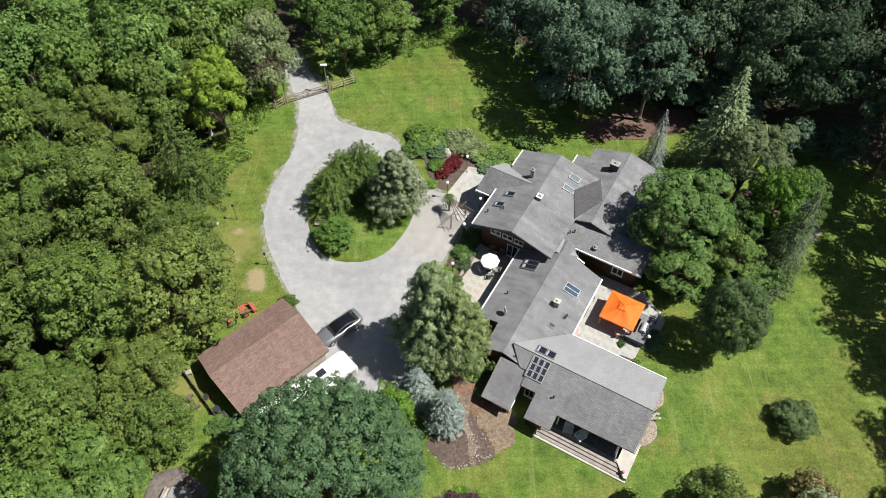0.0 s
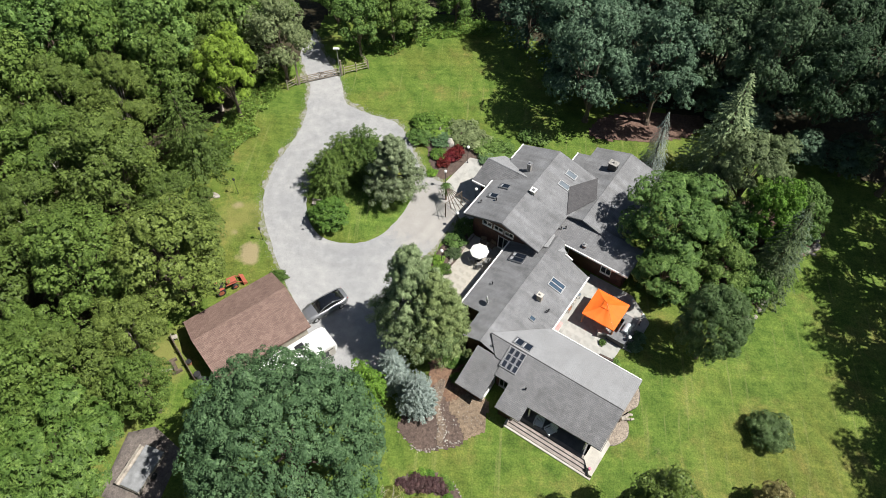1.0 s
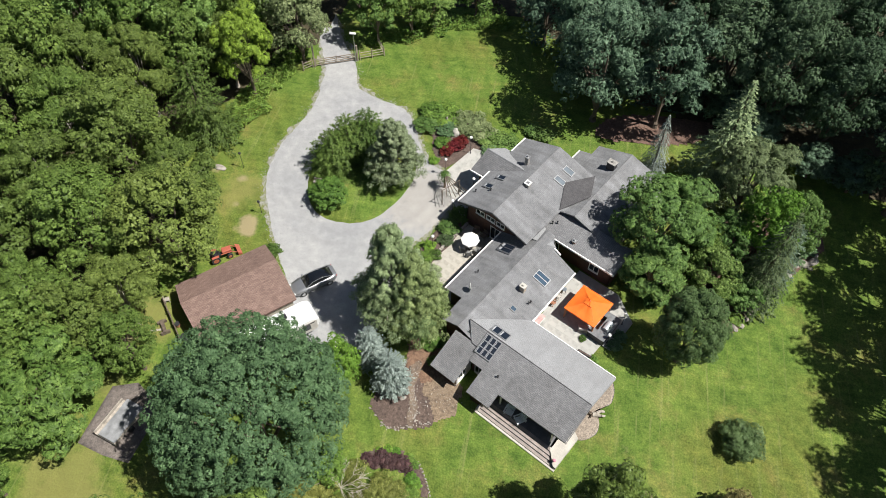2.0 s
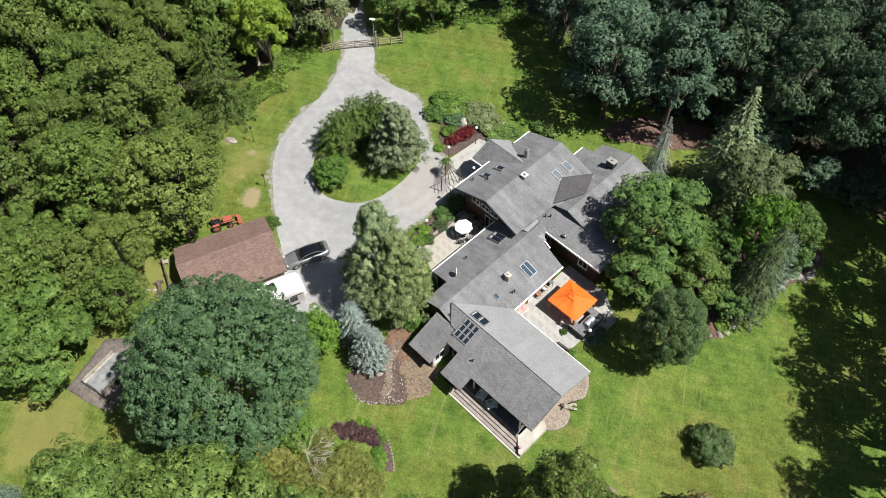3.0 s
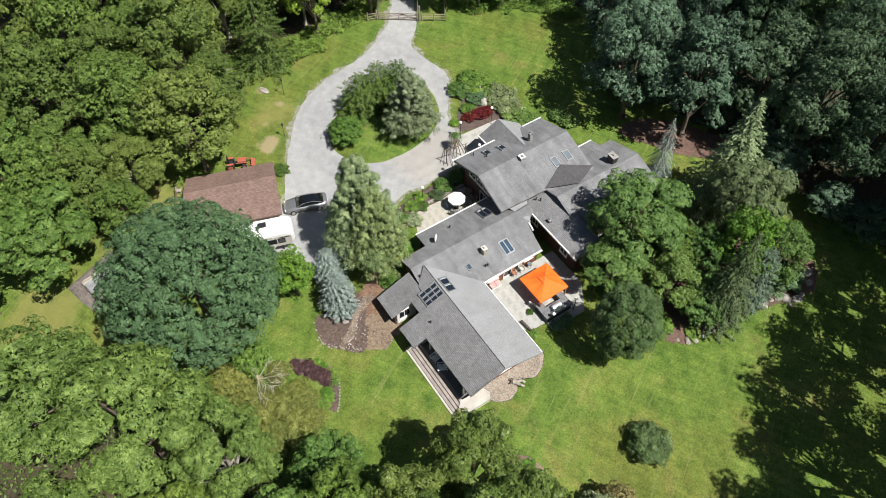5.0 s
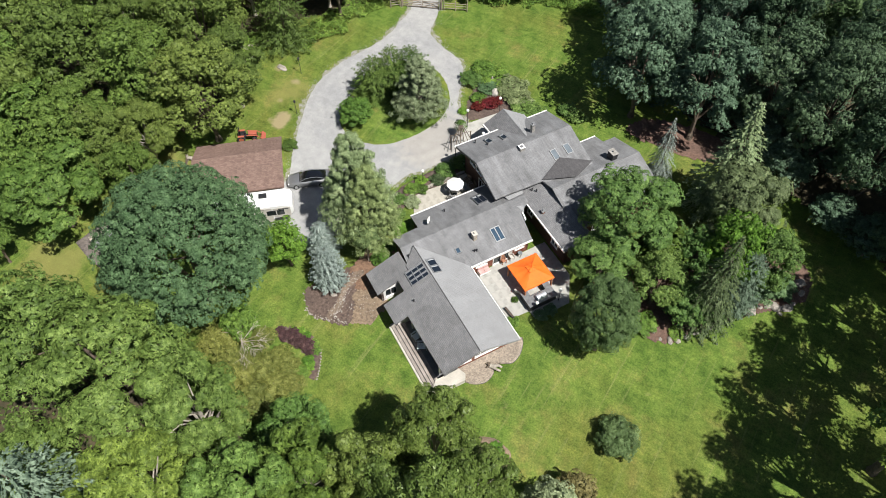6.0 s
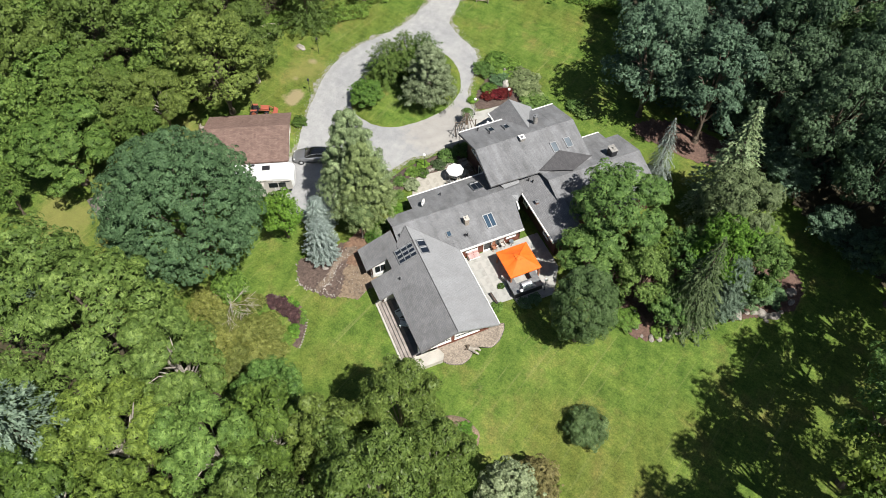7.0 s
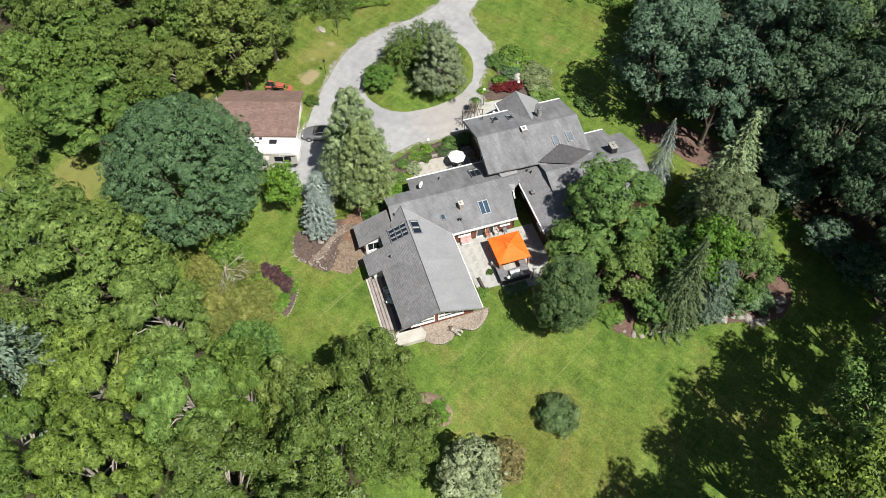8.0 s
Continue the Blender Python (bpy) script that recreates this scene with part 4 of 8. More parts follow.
# south wing C: long north wall, east gable with two window bands, porch wall
wall((8.4, -0.5), (-0.4, -0.5), -0.6, lambda s: CN(0, -0.5) - UNDER, [(1.4, 2.8, 0.8, 1.7), (4.4, 5.8, 0.8, 1.7)], mat="redwood")
wall((8.45, -7.25), (8.45, -0.5), -0.7, lambda s: min(CS(0, -7.25 + s), CN(0, -7.25 + s)) - UNDER,
     [(0.12, 2.62, 0.3, 1.85), (2.98, 5.7, 0.3, 1.95)], mat="redwood", bars=3, rail=True)
wall((1.2, -6.2), (8.24, -6.2), -0.4, lambda s: CS(0, -6.2) - UNDER, [(1.5, 3.3, 0.05, 2.1), (4.4, 6.2, 0.8, 2.0)])
wall((-0.2, -9.3), (1.3, -9.3), -0.4, lambda s: CS(0, -9.3) - UNDER)
wall((1.3, -9.3), (1.3, -6.2), -0.4, lambda s: CS(0, -9.3 + s) - UNDER, mat="white")
wall((-0.2, -6.8), (-0.2, -9.3), -0.4, lambda s: CS(0, -6.8 - s) - UNDER)
wall((-1.95, -6.9), (-0.2, -6.9), -0.4, lambda s: CS(0, -6.9) - UNDER, [(0.35, 1.35, 0.0, 2.05)])
wall((-2.05, -9.3), (-2.05, -6.9), -0.4, lambda s: DS(0, -9.3 + s) - UNDER, [(0.4, 1.7, 0.3, 1.6)], mat="white")
wall((-4.3, -9.3), (-2.05, -9.3), -0.4, lambda s: DS(0, -9.3) - UNDER, [(0.6, 1.6, 0.5, 1.3)])
wall((-4.3, -5.6), (-4.3, -9.3), -0.4, lambda s: DS(0, -5.6 - s) - UNDER)
# east wings F and G
wall((-5.0, 12.5), (1.2, 12.5), 2.9, lambda s: min(FW(-5.0 + s, 0), FE(-5.0 + s, 0)) - UNDER)
wall((-5.6, 9.8), (3.0, 9.8), -0.6, lambda s: GS(0, 9.8) - UNDER, [(1.2, 2.2, 0.8, 1.9), (6.0, 7.2, 0.9, 2.0)])
wall((3.0, 9.8), (3.0, 12.6), -0.8, lambda s: GS(0, 9.8 + s) - UNDER)
wall((1.2, 12.5), (1.2, 23.0), -0.8, lambda s: FE(1.2, 0) - UNDER, [(2.0, 3.2, 0.8, 2.0), (6.0, 7.2, 0.8, 2.0)])
wall((1.2, 23.0), (-7.0, 23.0), -0.4, lambda s: min(FW(1.2 - s, 0), FE(1.2 - s, 0)) - UNDER)
wall((-7.0, 23.0), (-7.0, 21.3), -0.4, lambda s: FW(-7.0, 0) - UNDER)
wall((-7.2, 21.3), (-8.3, 21.3), -0.4, lambda s: FW(-7.2 - s, 0) - UNDER)
wall((-8.3, 21.1), (-8.3, 18.0), -0.4, lambda s: FW(-8.3, 0) - UNDER)


def skylight(x0, x1, y0, y1, pl, cols=1, rows=1, rim_mat="greymetal", pane="skyglass", lift=0.10, label="roof window with a bluish pane"):
    """A roof window that lies in the slope: a kerb, bars and panes."""
    def cell(bm, a0, a1, b0, b1, k0, k1):
        v = [bm.verts.new((x, y, pl(x, y) + k)) for k in (k0, k1) for x, y in ((a0, b0), (a1, b0), (a1, b1), (a0, b1))]
        for f in ((3, 2, 1, 0), (4, 5, 6, 7), (0, 1, 5, 4), (1, 2, 6, 5), (2, 3, 7, 6), (3, 0, 4, 7)):
            bm.faces.new([v[i] for i in f])
    t = 0.085
    bm = bmesh.new()
    ring = []
    for d in (0.0, t):
        for k in (-0.05, lift):
            ring.append([bm.verts.new((x, y, pl(x, y) + k)) for x, y in ((x0 + d, y0 + d), (x1 - d, y0 + d), (x1 - d, y1 - d), (x0 + d, y1 - d))])
    for i in range(4):
        j = (i + 1) % 4
        for p, q in ((0, 1), (1, 3), (3, 2), (2, 0)):
            bm.faces.new((ring[p][i], ring[p][j], ring[q][j], ring[q][i]))
    kerb = part("skylight", bm, M[rim_mat], HOUSE, label)
    for k in range(1, cols):
        bm = bmesh.new()
        xx = x0 + (x1 - x0 - t) * k / cols
        cell(bm, xx, xx + t, y0 + t, y1 - t, -0.05, lift - 0.002)
        part("glazing_bar", bm, M[rim_mat], kerb)
    for k in range(1, rows):
        yy = y0 + (y1 - y0 - t) * k / rows
        for i in range(cols):
            bm = bmesh.new()
            cell(bm, x0 + (x1 - x0 - t) * i / cols + t, x0 + (x1 - x0 - t) * (i + 1) / cols, yy, yy + t, -0.05, lift - 0.004)
            part("glazing_bar", bm, M[rim_mat], kerb)
    for i in range(cols):
        for j in range(rows):
            bm = bmesh.new()
            a0, b0 = x0 + (x1 - x0 - t) * i / cols + t, y0 + (y1 - y0 - t) * j / rows + t
            cell(bm, a0, x0 + (x1 - x0 - t) * (i + 1) / cols, b0, y0 + (y1 - y0 - t) * (j + 1) / rows, lift - 0.07, lift - 0.03)
            part("pane", bm, M[pane], kerb)
            # a paler grey strip along one edge of each dark pane
            if pane == "darkglass":
                a1, b1 = x0 + (x1 - x0 - t) * (i + 1) / cols, y0 + (y1 - y0 - t) * (j + 1) / rows
                bm = bmesh.new()
                cell(bm, a0 + 0.03, a0 + (a1 - a0) * 0.22, b0 + 0.04, b1 - 0.04, lift - 0.028, lift - 0.022)
                part("blind", bm, M["blind"], kerb, "pale strip along the pane's edge")


skylight(-2.0, -0.22, -6.62, -4.62, CS, 3, 3, "greymetal", "darkglass", 0.14, "grid of nine dark roof windows")
skylight(-2.1, -0.2, -4.15, -3.2, CN, 2, 1, "greymetal", "darkglass", 0.10, "pair of small dark roof windows")
skylight(-2.75, -1.18, 3.78, 4.92, BE, 1, 2, "blind", "skydark")
skylight(-2.35, -1.68, -0.65, -0.1, BE, pane="skydark", rim_mat="counter")
skylight(-7.75, -6.15, 4.38, 5.6, BW, 1, 2, "steel", "darkglass", 0.22)
skylight(-7.92, -6.66, 16.12, 16.92, AE, rim_mat="greymetal")
skylight(-7.88, -6.58, 14.4, 15.16, AE, rim_mat="greymetal")
skylight(-13.05, -11.95, 10.88, 11.55, AW, pane="darkglass", rim_mat="greymetal", lift=0.2)
skylight(-13.45, -12.35, 9.14, 9.82, AW, pane="darkglass", rim_mat="greymetal", lift=0.2)


def chimney(x, y, pl, w, d, h, mat, cap="greymetal", label="", hood=True):
    z = pl(x, y)
    body = part("chimney", boxes((x - w / 2, x + w / 2, y - d / 2, y + d / 2, z - 0.3, z + h)), M[mat], HOUSE, label, bevel=0.015)
    part("flue_cap", boxes((x - w / 2 - 0.05, x + w / 2 + 0.05, y - d / 2 - 0.05, y + d / 2 + 0.05, z + h, z + h + 0.07)), M[cap], body)
    if hood:
        part("flue_pot", tubes(((x, y, z + h + 0.07), (x, y, z + h + 0.25), 0.11, 0.11), sides=10), M[cap], body)


chimney(-2.55, 1.85, BE, 0.52, 0.46, 0.8, "tanstone", "paleRock", "grey stone chimney with a pale cap")
chimney(-11.4, 14.4, AW, 0.42, 0.42, 1.1, "greystone", "greymetal", "boxed grey flue with a metal cap")
chimney(-9.3, 11.6, AE, 0.56, 0.56, 0.4, "greystone", "white", "square roof ventilator with white hood", False)
# closed dark slab on the hood; its colour gives the hole's shade
part("vent_opening", boxes((-9.46, -9.14, 11.44, 11.76, AE(-9.3, 0) + 0.44, AE(-9.3, 0) + 0.478)), M["porchgrey"], HOUSE, "dark slab drawn for the shaded hole of the roof ventilator")
chimney(-4.2, 20.4, FW, 0.95, 0.7, 0.95, "trimdark", "greystone", "broad dark chimney with a grey stone top")
chimney(-1.9, 9.95, GS, 0.35, 0.35, 0.3, "brick", "greymetal", "small brick vent stack")


def pipe_vent(x, y, pl, h=0.35, r=0.06, mat="trimdark"):
    z = pl(x, y)
    p = part("vent_pipe", tubes(((x, y, z - 0.1), (x, y, z + h), r, r)), M[mat], HOUSE)
    part("vent_hood", tubes(((x, y, z + h), (x, y, z + h + 0.1), r * 1.7, r * 0.9)), M[mat], p)


for a in ((-7.45, 0.9, BW), (-1.2, 1.4, BE), (-1.25, 1.15, BE), (1.3, -7.2, CS), (-3.5, -5.4, BE), (-12.2, 9.0, AW), (-13.6, 8.2, AW), (-5.0, 10.5, GS), (-4.6, 10.8, GS)):
    pipe_vent(*a)
# dish aerial on the middle roof
dz = BW(-6.6, -1.5)
dish = part("dish_mast", tubes(((-6.6, -1.5, dz - 0.05), (-6.6, -1.5, dz + 0.6), 0.03, 0.03)), M["greymetal"], HOUSE)
bm = bmesh.new()
rings = []
m = pose(-6.57, -1.49, dz + 0.66, 86, 0, 130)
for r, d in ((0.02, 0.12), (0.2, 0.09), (0.36, 0.03), (0.46, -0.03), (0.46, -0.05), (0.36, 0.01), (0.2, 0.07), (0.02, 0.10)):
    rings.append([bm.verts.new(m @ Vector((r * 0.85 * math.cos(k), r * math.sin(k), -d))) for k in np.arange(20) * math.pi / 10])
for q0, q1 in zip(rings, rings[1:]):
    for i in range(20):
        bm.faces.new((q0[i], q0[(i + 1) % 20], q1[(i + 1) % 20], q1[i]))
bm.faces.new(rings[0])
bm.faces.new(rings[-1])
part("dish", bm, M["white"], dish, "white satellite dish", smooth=True)
part("feed_arm", tubes(((-6.57, -1.5, dz + 0.5), (-6.1, -1.25, dz + 0.72), 0.015, 0.015)), M["greymetal"], dish)

# porch: floor, steps, posts
porch = thing("porch", "covered porch with dark floor and long wooden steps", "porch", HX, HY, 0, HR)
part("porch_floor", boxes((1.5, 8.6, -8.45, -6.2, -0.7, 0.0)), M["porchgrey"], porch, "dark grey porch floor")
part("landing", prism([(8.3, -6.2), (8.35, -7.5), (8.45, -8.5), (9.68, -9.78), (9.95, -9.78), (9.98, -6.15), (9.4, -5.8)], -0.7, 0.0), M["concrete"], porch, "pale concrete landing")
for k in range(4):
    y1, x1 = -8.45 - 0.335 * k, 8.5 + 0.3 * k
    part("step", boxes((1.15 - 0.06 * k, x1 + 0.26, y1 - 0.32, y1, -0.8, -0.04 - 0.12 * k)), M["greywood"], porch, bevel=0.012)
    part("riser", boxes((1.15 - 0.06 * k, x1 + 0.26, y1 - 0.345, y1 - 0.323, -0.8, -0.06 - 0.12 * k)), M["black"], porch, "dark riser board")
part("kerb", boxes((0.85, 9.98, -10.02, -9.81, -0.8, -0.42)), M["concrete"], porch, "pale concrete kerb below the steps", bevel=0.02)
part("step_side", boxes((0.86, 1.1, -9.81, -8.45, -0.8, -0.12)), M["concrete"], porch)
for x in (2.4, 8.2):
    part("post", boxes((x - 0.07, x + 0.07, -8.1, -7.96, 0.0, CS(0, -8.1) - 0.16)), M["white"], porch, "white porch post")

# patios and terraces
def slab_material(dark, mid, light):
    m, t, b = nodes_of("terrace_slabs")
    o = t.nodes.new("ShaderNodeObjectInfo")
    n1, n2 = noise_tex(t, 1.2, 5), noise_tex(t, 16, 4)
    r = ramp(t, o.outputs["Random"], [(0.0, dark), (0.5, mid), (1.0, light)])
    s = ramp(t, n1.outputs["Fac"], [(0.3, (0.62, 0.63, 0.62)), (0.55, (1.0, 1.0, 1.0))])
    c = mixc(t, 0.8, r.outputs[0], s.outputs[0], "MULTIPLY")
    link(t, c, b.inputs["Base Color"])
    b.inputs["Roughness"].default_value = 0.9
    bump(t, b, n2.outputs["Fac"], 0.2, 0.01)
    return m


M["slab"] = slab_material((0.40, 0.395, 0.365), (0.42, 0.41, 0.38), (0.445, 0.43, 0.395))
M["sandslab"] = slab_material((0.41, 0.38, 0.325), (0.43, 0.40, 0.345), (0.45, 0.42, 0.36))


def slab_field(name, label, poly, z, cell, mat="slab", seed=1):
    """A terrace: a bed and single stone slabs with open joints."""
    base = part(name, prism([hp(x, y)[:2] for x, y in poly], -0.9, z - 0.012), M[mat])
    tagged(base, label, "terrace", "", "structure")
    rnd = random.Random(seed)
    xs, ys = [p[0] for p in poly], [p[1] for p in poly]

    def inside(x, y):
        n, r = len(poly), False
        for i in range(n):
            (x0, y0), (x1, y1) = poly[i], poly[(i + 1) % n]
            if (y0 > y) != (y1 > y) and x < (x1 - x0) * (y - y0) / (y1 - y0) + x0:
                r = not r
        return r
    bm = boxes((-cell / 2 + 0.003, cell / 2 - 0.003, -cell / 2 + 0.003, cell / 2 - 0.003, -0.05, 0.0))
    me = bpy.data.meshes.new("slab")
    bm.to_mesh(me)
    bm.free()
    me.materials.append(M[mat])
    y = min(ys) + cell / 2
    while y < max(ys):
        x = min(xs) + cell / 2
        while x < max(xs):
            if all(inside(x + a * cell * 0.48, y + b * cell * 0.48) for a in (-1, 1) for b in (-1, 1)):
                s = new("slab", me)
                s.parent = base
                s.matrix_world = pose(*hp(x, y, z + rnd.uniform(-0.002, 0.003)), rnd.uniform(-0.08, 0.08), rnd.uniform(-0.08, 0.08), HR + rnd.uniform(-0.3, 0.3))
            x += cell
        y += cell


slab_field("patio_east", "pale stone slab patio with weather stains", [(-0.3, 0.1), (6.2, 0.9), (6.3, 3.4), (7.4, 3.5), (7.4, 7.6), (4.5, 9.6), (-0.4, 9.6)], 0.03, 1.0, seed=2)
slab_field("patio_west", "small stone terrace beside the house wall", [(-13.1, -0.2), (-8.5, -2.2), (-8.5, 6.9), (-13.4, 6.9)], 0.02, 0.9, "sandslab", 3)
slab_field("terrace_north", "pale concrete entrance terrace by the pergola", [(-20.4, 11.2), (-20.2, 16.3), (-17.6, 17.2), (-14.0, 15.8), (-14.0, 7.0), (-17.6, 8.6)], 0.07, 1.2, seed=4)

# ---------------------------------------------------------------- garage
# its long side runs along x, the ridge in the middle
GA = 41.8
garage = thing("garage", "beige garage with a brown shingle gable roof", "garage", -17.3, 33.8, 0, GA)
# the ridge lies off the middle: a short north slope and a long south one
GR, GN, GS_ = 0.85, 3.95, -3.85          # ridge, north eave, south eave
gN, gS = plane(3.3, 0, -0.31, 0, GR), plane(3.3, 0, 0.235, 0, GR)
part("roof", prism([(-5.15, GR), (5.05, GR), (5.0, GN), (-4.85, GN)], lambda x, y: gN(x, y) - 0.14, gN), M["roofB"], garage, "brown asphalt shingles")
part("roof", prism([(-5.0, GS_), (4.95, GS_), (5.05, GR), (-5.15, GR)], lambda x, y: gS(x, y) - 0.14, gS), M["roofB"], garage, "brown asphalt shingles")
part("ridge_cap", tubes(((-5.13, GR, 3.28), (5.03, GR, 3.28), 0.05, 0.05), sides=6), M["roofB"], garage)
for y, z in ((GN, gN(0, GN)), (GS_, gS(0, GS_))):
    part("gutter", boxes((-4.9, 4.9, y - 0.02, y + 0.08, z - 0.2, z - 0.08)), M["roofB"], garage)
for y0, y1, pl in ((3.3, 3.5, gN), (-3.5, -3.3, gS)):
    part("wall", boxes((-4.6, 4.6, y0, y1, -0.1, min(pl(0, y0), pl(0, y1)) - 0.16)), M["beige"], garage)
part("wall", boxes((-4.6, -4.4, -3.3, 3.3, -0.1, 2.0)), M["beige"], garage)


def gable(x):
    """The triangle of wall between the front's head and the two slopes."""
    bm = bmesh.new()
    ring = [[bm.verts.new((x + o, y, z)) for y, z in ((-3.3, 2.0), (3.3, 2.0), (3.3, gN(0, 3.3) - 0.16), (GR, 3.12), (-3.3, gS(0, -3.3) - 0.16))] for o in (-0.1, 0.1)]
    bm.faces.new(ring[0][::-1])
    bm.faces.new(ring[1])
    for i in range(5):
        j = (i + 1) % 5
        bm.faces.new((ring[0][i], ring[0][j], ring[1][j], ring[1][i]))
    part("gable", bm, M["beige"], garage)


gable(4.5)
gable(-4.5)
# front wall with two doors
for y0, y1 in ((-3.3, -2.9), (-0.3, 0.3), (2.9, 3.3)):
    part("wall", boxes((4.4, 4.6, y0, y1, -0.1, 2.0)), M["beige"], garage)
part("wall", boxes((4.4, 4.6, -2.9, -0.3, 1.94, 2.0), (4.4, 4.6, 0.3, 2.9, 1.94, 2.0)), M["beige"], garage)
for y0 in (-2.9, 0.3):
    door = part("garage_door", boxes((4.45, 4.5, y0, y0 + 2.6, -0.1, 1.94)), M["white"], garage, "white panelled garage door")
    for r in range(4):
        for c in range(4):
            part("panel", boxes((4.5, 4.52, y0 + 0.07 + c * 0.64, y0 + 0.6 + c * 0.64, 0.02 + r * 0.48, 0.42 + r * 0.48)), M["white"], door, bevel=0.008)
part("skid_beam", boxes((-4.7, -4.6, -2.6, 2.6, -0.1, 0.2)), M["wood"], garage)


# ---------------------------------------------------------------- vehicles
def wheel(parent, x, y, r=0.34, w=0.24, name="wheel", rim="steel"):
    t = part(name, tubes(((x, y - w / 2, r), (x, y + w / 2, r), r, r), sides=20), M["rubber"], parent)
    s = 1 if y > 0 else -1
    part("rim", tubes(((x, y + s * (w / 2 - 0.02), r), (x, y + s * (w / 2 + 0.012), r), r * 0.66, r * 0.6), sides=16), M[rim], t)
    return t


def loft(sections, close=True):
    """A skin through cross-sections, each a list of points of equal count."""
    bm = bmesh.new()
    rows = [[bm.verts.new(p) for p in s] for s in sections]
    n = len(rows[0])
    for a, b in zip(rows, rows[1:]):
        for i in range(n - 1 if not close else n):
            j = (i + 1) % n
            bm.faces.new((a[i], a[j], b[j], b[i]))
    if close:
        bm.faces.new(rows[0][::-1])
        bm.faces.new(rows[-1])
    return bm


def sedan(x, y, z, rz):
    car = thing("car", "dark grey sedan with a black glass roof", "car", x, y, z, rz)
    secs = []
    # along the car: position, half width at sill, half width at shoulder, bonnet height, floor
    for px, hw, hs, top, lo in ((2.46, 0.55, 0.50, 0.62, 0.32), (2.38, 0.74, 0.68, 0.70, 0.25), (2.05, 0.90, 0.82, 0.79, 0.22), (1.2, 0.95, 0.88, 0.93, 0.2),
                                (0.0, 0.96, 0.90, 0.97, 0.2), (-1.2, 0.97, 0.90, 1.00, 0.2), (-1.9, 0.94, 0.86, 1.04, 0.22), (-2.3, 0.84, 0.76, 1.03, 0.28), (-2.46, 0.66, 0.60, 0.95, 0.36)):
        secs.append([(px, -hw * 0.9, lo), (px, -hw, lo + 0.2), (px, -hw, top - 0.22), (px, -hs, top - 0.05), (px, -hs * 0.6, top), (px, hs * 0.6, top), (px, hs, top - 0.05), (px, hw, top - 0.22), (px, hw, lo + 0.2), (px, hw * 0.9, lo)])
    part("body", loft(secs), M["carpaint"], car, smooth=True)
    cab = []
    for px, hw, top in ((1.05, 0.74, 0.95), (0.25, 0.66, 1.36), (-0.35, 0.64, 1.44), (-1.0, 0.63, 1.40), (-2.05, 0.68, 1.06)):
        cab.append([(px, -hw - 0.12 * (top > 1), 0.93), (px, -hw * 0.98, 0.93 + (top - 0.93) * 0.8), (px, -hw * 0.75, top), (px, hw * 0.75, top), (px, hw * 0.98, 0.93 + (top - 0.93) * 0.8), (px, hw + 0.12 * (top > 1), 0.93)])
    part("glasshouse", loft(cab), M["carglass"], car, "black glass roof and windows", smooth=True)
    for s in (-1, 1):
        rail = bmesh.new()
        for a, b in zip(((1.15, 0.80, 0.97), (0.25, 0.655, 1.32), (-0.35, 0.64, 1.39), (-1.0, 0.63, 1.36)), ((0.25, 0.655, 1.32), (-0.35, 0.64, 1.39), (-1.0, 0.63, 1.36), (-2.0, 0.70, 1.05))):
            tube(rail, (a[0], s * a[1], a[2]), (b[0], s * b[1], b[2]), 0.035, 0.035, 6)
        part("roof_rail", rail, M["carpaint"], car)
        part("mirror", boxes((0.72, 0.86, s * 0.92, s * 1.08, 0.92, 1.04)) if s > 0 else boxes((0.72, 0.86, -1.08, -0.92, 0.92, 1.04)), M["carpaint"], car, bevel=0.02)
        part("headlight", boxes(*(((2.1, 2.36, 0.52, 0.74, 0.60, 0.70),) if s > 0 else ((2.1, 2.36, -0.74, -0.52, 0.60, 0.70),))), M["globe"], car, bevel=0.02)
        part("tail_light", boxes(*(((-2.42, -2.25, 0.45, 0.78, 0.80, 0.92),) if s > 0 else ((-2.42, -2.25, -0.78, -0.45, 0.80, 0.92),))), M["red"], car, bevel=0.02)
        for wx in (1.48, -1.45):
            wheel(car, wx, s * 0.86)
    part("bumper", boxes((2.36, 2.5, -0.6, 0.6, 0.3, 0.45)), M["black"], car, bevel=0.02)
    part("number_plate", boxes((-2.5, -2.47, -0.26, 0.26, 0.62, 0.74)), M["white"], car)
    return car


heading = math.degrees(math.atan2(36.05 - 39.24, -12.38 + 8.59))
sedan(-10.5, 37.6, 0.0, heading)


